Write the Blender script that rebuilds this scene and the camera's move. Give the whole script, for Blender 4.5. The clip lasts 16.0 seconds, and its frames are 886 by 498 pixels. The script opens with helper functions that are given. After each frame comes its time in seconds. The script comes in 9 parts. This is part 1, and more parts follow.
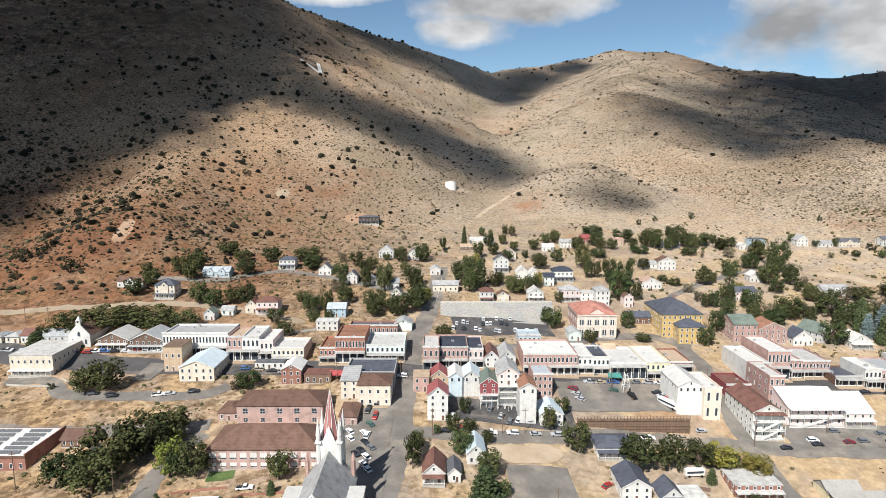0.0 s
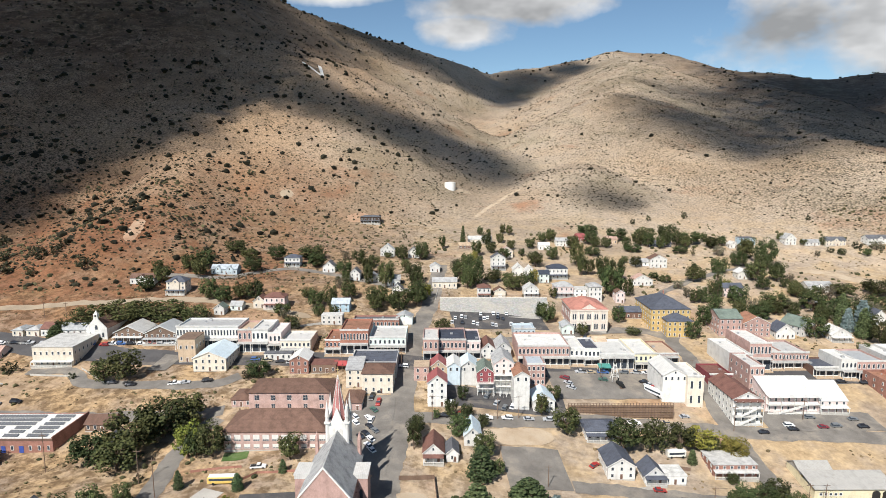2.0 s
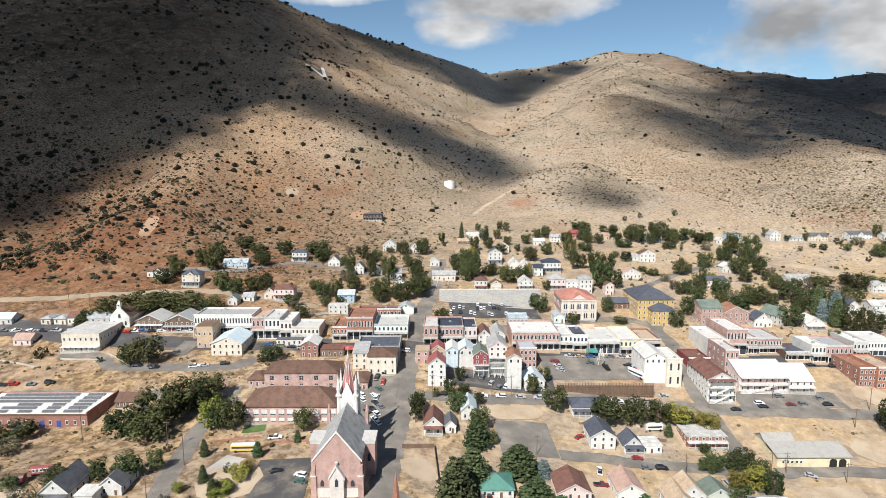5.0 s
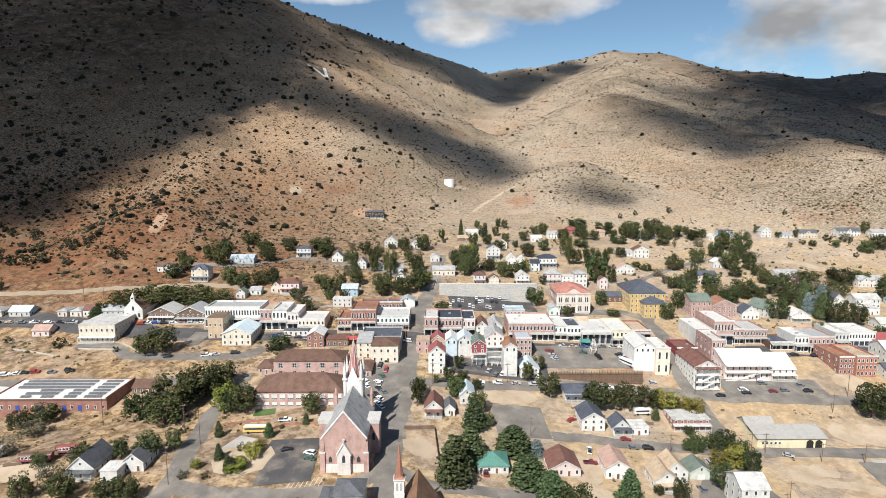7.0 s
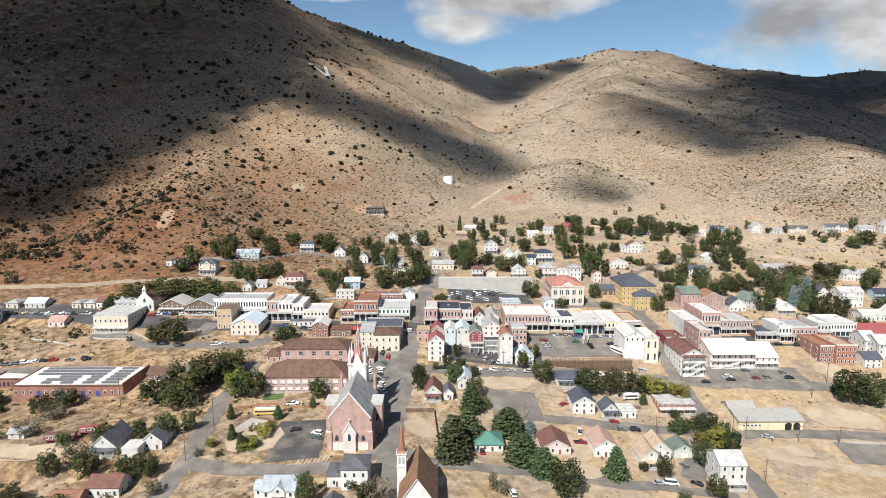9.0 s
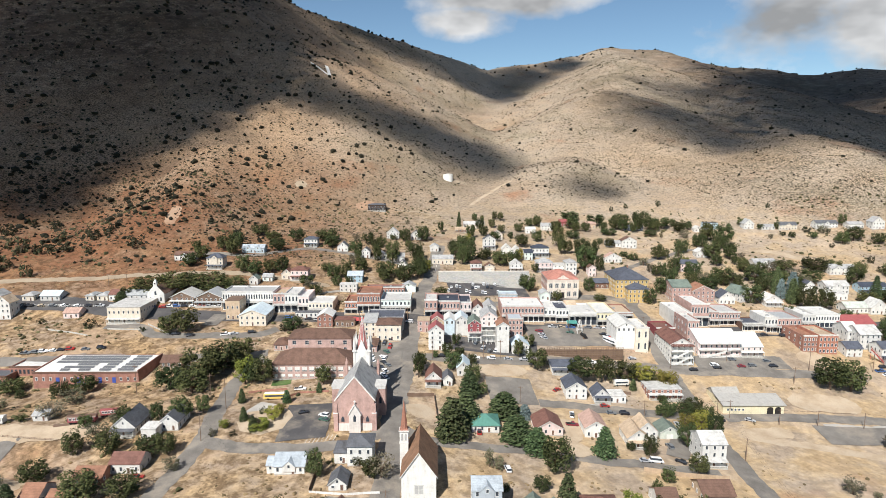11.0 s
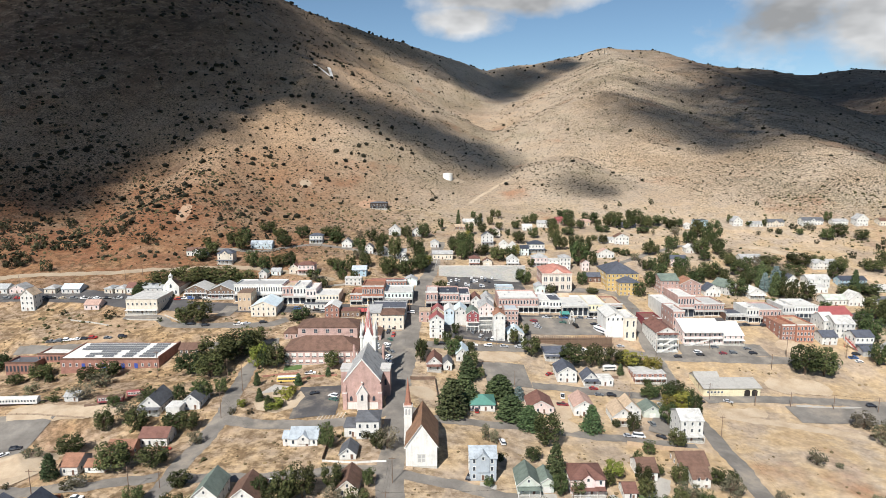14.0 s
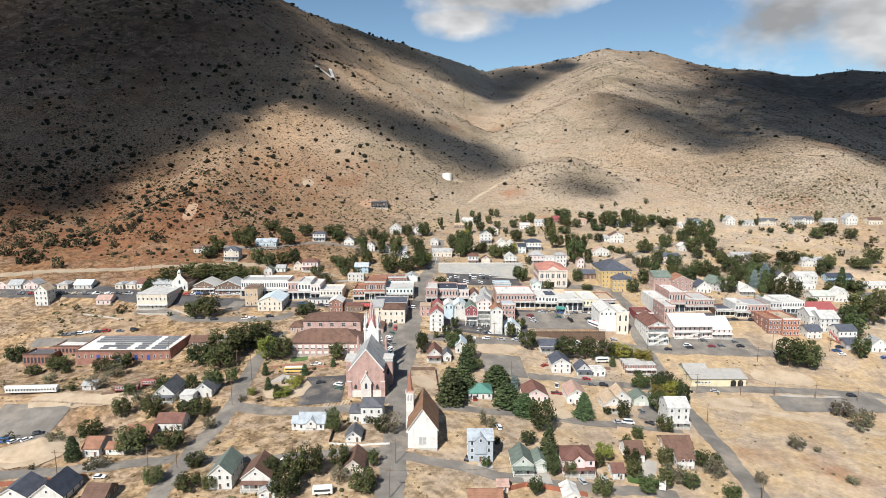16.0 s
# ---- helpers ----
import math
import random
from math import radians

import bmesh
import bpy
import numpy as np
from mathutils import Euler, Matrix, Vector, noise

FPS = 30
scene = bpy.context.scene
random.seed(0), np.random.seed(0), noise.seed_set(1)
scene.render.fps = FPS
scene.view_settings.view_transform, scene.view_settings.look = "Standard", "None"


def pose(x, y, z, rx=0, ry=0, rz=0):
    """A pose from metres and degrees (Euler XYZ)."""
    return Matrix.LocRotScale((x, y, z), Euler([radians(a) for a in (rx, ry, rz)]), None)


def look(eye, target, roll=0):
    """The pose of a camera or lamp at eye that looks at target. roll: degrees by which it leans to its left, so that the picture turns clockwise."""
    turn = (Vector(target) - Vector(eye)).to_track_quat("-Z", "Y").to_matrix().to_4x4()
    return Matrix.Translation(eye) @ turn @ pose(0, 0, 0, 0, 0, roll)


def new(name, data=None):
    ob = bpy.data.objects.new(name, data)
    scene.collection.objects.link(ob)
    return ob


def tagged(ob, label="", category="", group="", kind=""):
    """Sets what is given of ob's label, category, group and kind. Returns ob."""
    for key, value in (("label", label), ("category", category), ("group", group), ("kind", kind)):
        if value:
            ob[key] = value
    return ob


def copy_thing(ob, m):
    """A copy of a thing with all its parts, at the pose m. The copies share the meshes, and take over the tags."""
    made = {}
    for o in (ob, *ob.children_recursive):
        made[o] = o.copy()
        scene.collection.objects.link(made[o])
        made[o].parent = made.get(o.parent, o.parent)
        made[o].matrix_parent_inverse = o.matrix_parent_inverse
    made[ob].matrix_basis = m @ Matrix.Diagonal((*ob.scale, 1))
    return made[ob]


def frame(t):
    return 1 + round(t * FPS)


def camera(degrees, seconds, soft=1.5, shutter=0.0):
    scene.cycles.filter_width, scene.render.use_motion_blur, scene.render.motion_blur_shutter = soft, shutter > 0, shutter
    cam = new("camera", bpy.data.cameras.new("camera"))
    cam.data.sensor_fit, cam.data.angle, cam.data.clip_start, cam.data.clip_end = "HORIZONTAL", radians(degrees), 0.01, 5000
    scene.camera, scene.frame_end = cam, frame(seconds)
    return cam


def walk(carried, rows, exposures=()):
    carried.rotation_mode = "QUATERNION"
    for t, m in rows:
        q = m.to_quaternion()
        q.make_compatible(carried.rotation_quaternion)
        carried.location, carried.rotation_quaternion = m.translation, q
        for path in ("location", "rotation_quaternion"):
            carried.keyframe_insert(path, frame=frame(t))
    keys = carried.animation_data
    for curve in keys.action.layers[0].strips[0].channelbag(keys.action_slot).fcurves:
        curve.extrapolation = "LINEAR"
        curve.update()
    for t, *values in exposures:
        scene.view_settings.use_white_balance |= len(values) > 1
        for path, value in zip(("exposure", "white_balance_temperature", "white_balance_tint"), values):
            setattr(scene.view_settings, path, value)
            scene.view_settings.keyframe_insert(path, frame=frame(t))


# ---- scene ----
cam = camera(73.0, 16.0, soft=0.7)
# seconds, x, y, z in metres, yaw, pitch, roll in degrees
ROWS = [
    (0.0, 0.00, -0.00, 120.00, -0.40, -8.30, -0.05),
    (0.5, -0.00, -3.98, 120.29, -0.41, -8.30, -0.03),
    (1.0, 0.06, -8.00, 120.55, -0.41, -8.29, -0.02),
    (1.5, 0.16, -12.08, 120.76, -0.42, -8.28, -0.02),
    (2.0, 0.18, -16.05, 121.01, -0.43, -8.29, -0.04),
    (2.5, 0.23, -20.01, 121.21, -0.44, -8.29, -0.04),
    (3.0, 0.30, -23.98, 121.33, -0.43, -8.31, -0.03),
    (3.5, 0.38, -27.89, 121.41, -0.44, -8.31, -0.01),
    (4.0, 0.41, -31.80, 121.44, -0.44, -8.33, -0.01),
    (6.5, 0.51, -50.76, 121.57, -0.43, -8.47, 0.02),
    (7.0, 0.58, -54.58, 121.54, -0.42, -8.50, 0.02),
    (7.5, 0.64, -58.40, 121.56, -0.43, -8.56, 0.02),
    (8.0, 0.67, -62.15, 121.63, -0.44, -8.63, 0.03),
    (8.5, 0.62, -65.80, 121.75, -0.47, -8.70, 0.02),
    (9.0, 0.54, -69.40, 121.89, -0.49, -8.76, 0.00),
    (11.5, 0.51, -87.69, 122.00, -0.51, -8.97, -0.00),
    (12.0, 0.43, -91.28, 122.06, -0.51, -8.96, 0.02),
    (12.5, 0.35, -94.88, 122.13, -0.51, -8.97, 0.03),
    (13.0, 0.29, -98.46, 122.23, -0.52, -9.00, 0.04),
    (13.5, 0.25, -102.06, 122.41, -0.53, -9.02, 0.04),
    (14.0, 0.19, -105.67, 122.69, -0.53, -9.04, 0.03),
    (14.5, 0.11, -109.27, 122.95, -0.54, -9.07, 0.02),
    (15.0, 0.04, -112.84, 123.06, -0.55, -9.07, 0.00),
    (15.5, -0.08, -116.41, 123.10, -0.57, -9.04, -0.01),
    (16.0, -0.25, -120.00, 123.08, -0.59, -9.04, -0.03),
]
walk(cam, [(t, pose(x, y, z, 90 + pitch, roll, yaw)) for t, x, y, z, yaw, pitch, roll in ROWS])

# ==== world, sun and exposure
SUN_TO = Vector((-0.45, -0.89, 1.0)).normalized()      # towards the sun: morning, behind the camera and to its left
world = bpy.data.worlds.new("sky")
scene.world = world
world.use_nodes = True
wn, wl = world.node_tree.nodes, world.node_tree.links
wn.clear()
w_out = wn.new("ShaderNodeOutputWorld")
w_bg = wn.new("ShaderNodeBackground")
w_sky = wn.new("ShaderNodeTexSky")
w_sky.sky_type = "NISHITA"
w_sky.sun_disc = False
w_sky.sun_elevation = math.asin(SUN_TO.z)
w_sky.sun_rotation = math.atan2(SUN_TO.x, SUN_TO.y)
w_sky.altitude = 1900
w_sky.dust_density = 0.05
w_sky.ozone_density = 0.0
w_bg.inputs["Strength"].default_value = 0.074
w_dir = wn.new("ShaderNodeTexCoord").outputs["Generated"]


def w_math(op, a, b):
    k = wn.new("ShaderNodeMath")
    k.operation = op
    k.use_clamp = False
    for sock, v in zip(k.inputs, (a, b)):
        if isinstance(v, (int, float)):
            sock.default_value = v
        else:
            wl.new(v, sock)
    return k.outputs[0]


def w_ramp(fac, stops):
    r = wn.new("ShaderNodeValToRGB")
    e = r.color_ramp.elements
    while len(e) < len(stops):
        e.new(0.5)
    for k, (p, v) in zip(e, stops):
        k.position, k.color = p, (v, v, v, 1)
    wl.new(fac, r.inputs[0])
    return r.outputs[0]


def w_bank(centre, wide, high):
    """How near a direction of the sky is to the middle of a bank of cloud: 1 inside, 0 away."""
    sub = wn.new("ShaderNodeVectorMath")
    sub.operation = "SUBTRACT"
    wl.new(w_dir, sub.inputs[0])
    sub.inputs[1].default_value = Vector(centre).normalized()
    mul = wn.new("ShaderNodeVectorMath")
    mul.operation = "MULTIPLY"
    wl.new(sub.outputs[0], mul.inputs[0])
    mul.inputs[1].default_value = (1 / wide, 1 / wide, 1 / high)
    ln = wn.new("ShaderNodeVectorMath")
    ln.operation = "LENGTH"
    wl.new(mul.outputs[0], ln.inputs[0])
    return w_math("SUBTRACT", 1.0, ln.outputs["Value"])


def w_noise(scale, detail, stretch=2.2):
    mp = wn.new("ShaderNodeMapping")
    mp.inputs["Scale"].default_value = (1, 1, stretch)
    wl.new(w_dir, mp.inputs["Vector"])
    t = wn.new("ShaderNodeTexNoise")
    t.inputs["Scale"].default_value, t.inputs["Detail"].default_value, t.inputs["Roughness"].default_value = scale, detail, 0.55
    wl.new(mp.outputs[0], t.inputs["Vector"])
    return t.outputs[0]


# banks of fair-weather cloud: over the saddle, and a larger one over the hill to the north
w_cover = w_math("MAXIMUM", w_bank((0.70, 1.0, 0.225), 0.19, 0.10), w_bank((0.05, 1.0, 0.205), 0.07, 0.028))
w_cover = w_math("MAXIMUM", w_cover, w_bank((0.12, 1.0, 0.255), 0.15, 0.035))
w_cover = w_math("MAXIMUM", w_cover, w_bank((-0.17, 1.0, 0.275), 0.10, 0.025))
w_puff = w_noise(8.0, 6, 1.5)
w_mask = w_ramp(w_math("ADD", w_math("MULTIPLY", w_math("MAXIMUM", w_cover, -0.6), 0.5), w_puff), ((0.47, 0.0), (0.74, 0.95)))
w_tone = w_ramp(w_math("ADD", w_noise(5.5, 4, 2.0), w_math("MULTIPLY", w_cover, -0.14)), ((0.30, 3.6), (0.62, 10.4)))
w_cloud = wn.new("ShaderNodeMix")
w_cloud.data_type = "RGBA"
wl.new(w_mask, w_cloud.inputs[0])
w_clear = wn.new("ShaderNodeMix")          # clear mountain air, a little towards cyan
w_clear.data_type, w_clear.blend_type = "RGBA", "MULTIPLY"
w_clear.inputs[0].default_value = 1.0
wl.new(w_sky.outputs[0], w_clear.inputs[6])
w_clear.inputs[7].default_value = (0.88, 1.02, 1.06, 1)
wl.new(w_clear.outputs[2], w_cloud.inputs[6])
wl.new(w_tone, w_cloud.inputs[7])
wl.new(w_cloud.outputs[2], w_bg.inputs["Color"])
wl.new(w_bg.outputs[0], w_out.inputs["Surface"])
sun = new("sun", bpy.data.lights.new("sun", "SUN"))
sun.data.energy, sun.data.angle, sun.data.color = 5.0, radians(0.5), (1.0, 0.965, 0.905)
sun.matrix_world = look(SUN_TO * 1500, (0, 0, 0))
scene.view_settings.exposure = 0.40

# ==== terrain shape
# town slope along the climbing street: y, level on the axis, rise per metre to the east, and to the west of the street
PROFILE = ((-300, -22, -0.03, 0.0), (-60, -12, -0.05, -0.01), (40, 1, -0.07, -0.02), (101, 8, -0.08, -0.045), (128, 9.2, -0.088, -0.065), (145, 9.8, -0.095, -0.03),
           (160, 10.5, -0.096, -0.02), (181, 11.8, -0.09, -0.05), (194, 13.6, -0.098, -0.065), (205, 15.5, -0.09, -0.07), (226, 18.2, -0.079, -0.04), (240, 20.3, -0.072, -0.026),
           (260, 23.3, -0.065, -0.022), (275, 25, -0.06, -0.028), (290, 26.3, -0.06, 0.0), (315, 28.5, -0.06, 0.02), (340, 31, -0.05, 0.03),
           (375, 38, -0.045, 0.025), (450, 47, -0.04, 0.02), (520, 56, -0.02, 0.01), (580, 65, 0.0, 0.0), (640, 76, 0.0, 0.0), (870, 112, 0.0, 0.0),
           (1118, 150, 0.0, 0.0), (1292, 215, 0.0, 0.0), (1500, 265, 0.0, 0.0), (1750, 350, 0.0, 0.0), (2000, 380, 0.0, 0.0), (3200, 330, 0.0, 0.0))
# crest lines of the hills: points of the crest, fall per metre on its sides, roundness of the crest
CRESTS = (
    (((-256, 962, 300), (-410, 1085, 396), (-620, 1280, 545), (-1100, 1350, 640)), 0.60, 40),
    (((-256, 962, 300), (-150, 1044, 278), (-5, 1110, 208), (70, 1150, 172)), 0.55, 25),
    (((-410, 1085, 396), (-420, 1400, 505), (-265, 1500, 456), (-74, 1600, 410), (138, 1700, 362), (420, 1820, 412)), 0.66, 30),
    (((420, 1820, 412), (562, 1969, 466), (690, 1900, 448), (910, 1900, 395), (1023, 1850, 390), (1110, 1800, 350), (1250, 1750, 370), (1500, 1700, 366), (1800, 1600, 400)), 0.42, 25),
    (((562, 1969, 466), (450, 1400, 345), (323, 1058, 240), (248, 962, 186), (215, 850, 124), (170, 720, 112)), 0.45, 40),
    (((690, 1900, 440), (640, 1200, 265), (500, 760, 148), (480, 700, 118)), 0.40, 60),
    (((1250, 1750, 360), (1000, 1100, 220), (830, 780, 125)), 0.35, 60),
    (((-620, 1280, 545), (-560, 850, 215), (-480, 640, 120)), 0.55, 60),
    (((-250, 640, 132), (-238, 462, 86), (-245, 440, 76)), 0.60, 25),
)


def crest_height(x, y, line, fall, soft):
    """Level of one hill, given by its crest line."""
    best = np.full_like(x, -1e9)
    for (x0, y0, z0), (x1, y1, z1) in zip(line, line[1:]):
        u = ((x - x0) * (x1 - x0) + (y - y0) * (y1 - y0)) / ((x1 - x0) ** 2 + (y1 - y0) ** 2)
        u = np.clip(u, 0, 1)
        d = np.hypot(x - x0 - u * (x1 - x0), y - y0 - u * (y1 - y0))
        best = np.maximum(best, z0 + u * (z1 - z0) - fall * (np.sqrt(d * d + soft * soft) - soft))
    return best


def wavy(x, y, size, seed):
    """Smooth rolling between -1 and 1, of about that size in metres."""
    a = seed * 1.7
    return (np.sin(x / size * 2.1 + 1.3 * np.sin(y / size * 1.3 + a) + a) * np.cos(y / size * 1.9 + 1.1 * np.sin(x / size * 1.7 - a))
            + 0.5 * np.sin(x / size * 4.7 + y / size * 3.1 + a * 2)) / 1.5


def smooth(a, b, v):
    t = np.clip((v - a) / (b - a), 0, 1)
    return t * t * (3 - 2 * t)


def ground_z(x, y):
    """Level of the open ground at (x, y), before streets are cut."""
    x, y = np.asarray(x, float), np.asarray(y, float)
    ys = [p[0] for p in PROFILE]
    z = np.zeros_like(x * y)
    x = x + z
    y = y + z
    for k, wgt in ((-8, 0.25), (0, 0.5), (8, 0.25)):
        east = np.clip(x, -20, 130) + 0.3 * np.clip(x - 130, 0, 170)
        west = np.clip(-20 - x, 0, 300)
        z = z + wgt * (np.interp(y + k, ys, [p[1] for p in PROFILE]) + east * np.interp(y + k, ys, [p[2] for p in PROFILE]) + west * np.interp(y + k, ys, [p[3] for p in PROFILE]))
    # the hills rise out of the town's slope
    hill = np.full_like(z, -1e9)
    for line, fall, soft in CRESTS:
        h = crest_height(x, y, line, fall, soft)
        m = np.maximum(hill, h)
        hill = m + 6 * np.exp(-np.abs(hill - h) / 12)
    gully = 5 * wavy(x, y, 150, 1) + 3.4 * (0.5 - np.abs(wavy(x, y, 75, 2))) + 1.3 * wavy(x, y, 33, 7) + 0.6 * wavy(x, y, 19, 3)
    hill = hill + gully * smooth(0, 60, hill - z + 10)
    d = hill - z
    z = np.where(d > 0, hill, z) + 5 * np.exp(-np.abs(d) / 10) * smooth(330, 420, y)
    z = z + 0.5 * wavy(x, y, 31, 4)
    return z


# ==== end of terrain shape

# ==== materials
MATS = {}


def material(name, rough=0.8, metal=0.0):
    m = bpy.data.materials.new(name)
    m.use_nodes = True
    n, l = m.node_tree.nodes, m.node_tree.links
    b = n["Principled BSDF"]
    b.inputs["Roughness"].default_value, b.inputs["Metallic"].default_value = rough, metal
    b.inputs["Specular IOR Level"].default_value = 0.3
    MATS[name] = m
    return m, n, l, b


def ramp(n, l, fac, stops):
    r = n.new("ShaderNodeValToRGB")
    e = r.color_ramp.elements
    while len(e) < len(stops):
        e.new(0.5)
    for k, (p, c) in zip(e, stops):
        k.position, k.color = p, (*c, 1) if len(c) == 3 else c
    l.new(fac, r.inputs[0])
    return r.outputs[0]


def noise_fac(n, l, scale, detail=4, rough=0.55, coords=None):
    t = n.new("ShaderNodeTexNoise")
    t.inputs["Scale"].default_value, t.inputs["Detail"].default_value, t.inputs["Roughness"].default_value = scale, detail, rough
    if coords is None:
        coords = n.new("ShaderNodeNewGeometry").outputs["Position"]
    l.new(coords, t.inputs["Vector"])
    return t.outputs[0]


def mix(n, l, fac, a, b, mode="MIX"):
    m = n.new("ShaderNodeMix")
    m.data_type, m.blend_type = "RGBA", mode
    for sock, v in ((m.inputs[0], fac), (m.inputs[6], a), (m.inputs[7], b)):
        if isinstance(v, (int, float)):
            sock.default_value = v
        elif isinstance(v, tuple):
            sock.default_value = (*v, 1)
        else:
            l.new(v, sock)
    return m.outputs[2]


def bump(n, l, b, height, strength=0.3, distance=0.1):
    k = n.new("ShaderNodeBump")
    k.inputs["Strength"].default_value, k.inputs["Distance"].default_value = strength, distance
    l.new(height, k.inputs["Height"])
    l.new(k.outputs[0], b.inputs["Normal"])


def make_ground():
    m, n, l, b = material("dry_ground", 0.95)
    big = noise_fac(n, l, 0.006, 5)
    mid = noise_fac(n, l, 0.045, 5, 0.6)
    fine = noise_fac(n, l, 0.45, 6, 0.65)
    soil = ramp(n, l, big, ((0.30, (0.31, 0.235, 0.17)), (0.48, (0.41, 0.325, 0.245)), (0.66, (0.49, 0.40, 0.31))))
    grass = ramp(n, l, mid, ((0.35, (0.68, 0.52, 0.33)), (0.65, (0.50, 0.36, 0.21))))
    # yellow grass on the worked ground of the town, paler stony soil on the hills
    sep = n.new("ShaderNodeSeparateXYZ")
    l.new(n.new("ShaderNodeNewGeometry").outputs["Position"], sep.inputs[0])
    up = n.new("ShaderNodeMapRange")
    up.inputs["From Min"].default_value, up.inputs["From Max"].default_value = 30, 75
    up.inputs["To Min"].default_value, up.inputs["To Max"].default_value = 1.0, 0.15
    l.new(sep.outputs["Z"], up.inputs["Value"])
    where_g = mix(n, l, 1.0, ramp(n, l, mid, ((0.42, (0, 0, 0)), (0.58, (1, 1, 1)))), up.outputs[0], "MULTIPLY")
    col = mix(n, l, where_g, soil, grass)
    # red earth shows through along the foot of the western spur and in spots
    red = noise_fac(n, l, 0.014, 5, 0.65)
    dist = n.new("ShaderNodeVectorMath")
    dist.operation = "DISTANCE"
    scl = n.new("ShaderNodeVectorMath")
    scl.operation = "MULTIPLY"
    l.new(n.new("ShaderNodeNewGeometry").outputs["Position"], scl.inputs[0])
    scl.inputs[1].default_value = (0.45, 1.0, 1.0)
    l.new(scl.outputs[0], dist.inputs[0])
    dist.inputs[1].default_value = (-275 * 0.45, 405, 60)
    near = n.new("ShaderNodeMapRange")
    near.inputs["From Min"].default_value, near.inputs["From Max"].default_value = 25, 110
    near.inputs["To Min"].default_value, near.inputs["To Max"].default_value = 0.24, 0.0
    l.new(dist.outputs["Value"], near.inputs["Value"])
    addr = n.new("ShaderNodeMath")
    addr.operation = "ADD"
    l.new(red, addr.inputs[0])
    l.new(near.outputs[0], addr.inputs[1])
    col = mix(n, l, ramp(n, l, addr.outputs[0], ((0.58, (0, 0, 0)), (0.72, (0.8, 0.8, 0.8)))), col, (0.36, 0.19, 0.115))
    # low brush on the hills, too small to stand alone
    v = n.new("ShaderNodeTexVoronoi")
    v.inputs["Scale"].default_value, v.inputs["Randomness"].default_value = 0.55, 1.0
    l.new(n.new("ShaderNodeNewGeometry").outputs["Position"], v.inputs["Vector"])
    dots = ramp(n, l, v.outputs["Distance"], ((0.34, (1, 1, 1)), (0.62, (0, 0, 0))))
    hillside = n.new("ShaderNodeMapRange")
    hillside.inputs["From Min"].default_value, hillside.inputs["From Max"].default_value = 40, 80
    l.new(sep.outputs["Z"], hillside.inputs["Value"])
    where = ramp(n, l, noise_fac(n, l, 0.022, 6, 0.7), ((0.34, (0.55, 0.55, 0.55)), (0.56, (1, 1, 1))))
    both = mix(n, l, 1.0, mix(n, l, 1.0, dots, where, "MULTIPLY"), hillside.outputs[0], "MULTIPLY")
    east = n.new("ShaderNodeMapRange")
    east.inputs["From Min"].default_value, east.inputs["From Max"].default_value = -420, -170
    east.inputs["To Min"].default_value, east.inputs["To Max"].default_value = 1.0, 0.40
    l.new(sep.outputs["X"], east.inputs["Value"])
    both = mix(n, l, 1.0, both, east.outputs[0], "MULTIPLY")
    # closer brush again on the eastern spurs
    far = n.new("ShaderNodeMapRange")
    far.inputs["From Min"].default_value, far.inputs["From Max"].default_value = 150, 420
    far.inputs["To Min"].default_value, far.inputs["To Max"].default_value = 1.0, 2.5
    l.new(sep.outputs["X"], far.inputs["Value"])
    both = mix(n, l, 1.0, both, far.outputs[0], "MULTIPLY")
    col = mix(n, l, both, col, (0.080, 0.066, 0.043))
    # larger bushes, seen as scattered dark specks
    v2 = n.new("ShaderNodeTexVoronoi")
    v2.inputs["Scale"].default_value, v2.inputs["Randomness"].default_value = 0.24, 1.0
    l.new(n.new("ShaderNodeNewGeometry").outputs["Position"], v2.inputs["Vector"])
    specks = ramp(n, l, v2.outputs["Distance"], ((0.20, (0.85, 0.85, 0.85)), (0.36, (0, 0, 0))))
    col = mix(n, l, mix(n, l, 1.0, mix(n, l, 1.0, specks, where, "MULTIPLY"), hillside.outputs[0], "MULTIPLY"), col, (0.070, 0.066, 0.042))
    # dark scree and rock high on the western mountain, with cloud shade painted in
    scree_and_shade = n.new("ShaderNodeMapRange")
    scree_and_shade.inputs["From Min"].default_value, scree_and_shade.inputs["From Max"].default_value = 110, 260
    l.new(sep.outputs["Z"], scree_and_shade.inputs["Value"])
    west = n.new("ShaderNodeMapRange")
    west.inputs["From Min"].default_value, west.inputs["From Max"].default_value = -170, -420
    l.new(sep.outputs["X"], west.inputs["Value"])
    rock_and_shade = mix(n, l, 1.0, mix(n, l, 1.0, scree_and_shade.outputs[0], west.outputs[0], "MULTIPLY"), ramp(n, l, noise_fac(n, l, 0.06, 7, 0.75), ((0.40, (0.30, 0.30, 0.30)), (0.56, (1, 1, 1)))), "MULTIPLY")
    col = mix(n, l, rock_and_shade, col, (0.060, 0.036, 0.024))
    # soil darkened on the far eastern ridge: cloud shade painted in, mottled like scrub
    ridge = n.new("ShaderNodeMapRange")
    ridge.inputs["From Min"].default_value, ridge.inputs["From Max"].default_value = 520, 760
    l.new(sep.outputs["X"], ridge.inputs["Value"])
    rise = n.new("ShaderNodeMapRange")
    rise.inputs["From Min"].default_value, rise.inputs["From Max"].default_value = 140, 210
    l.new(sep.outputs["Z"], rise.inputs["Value"])
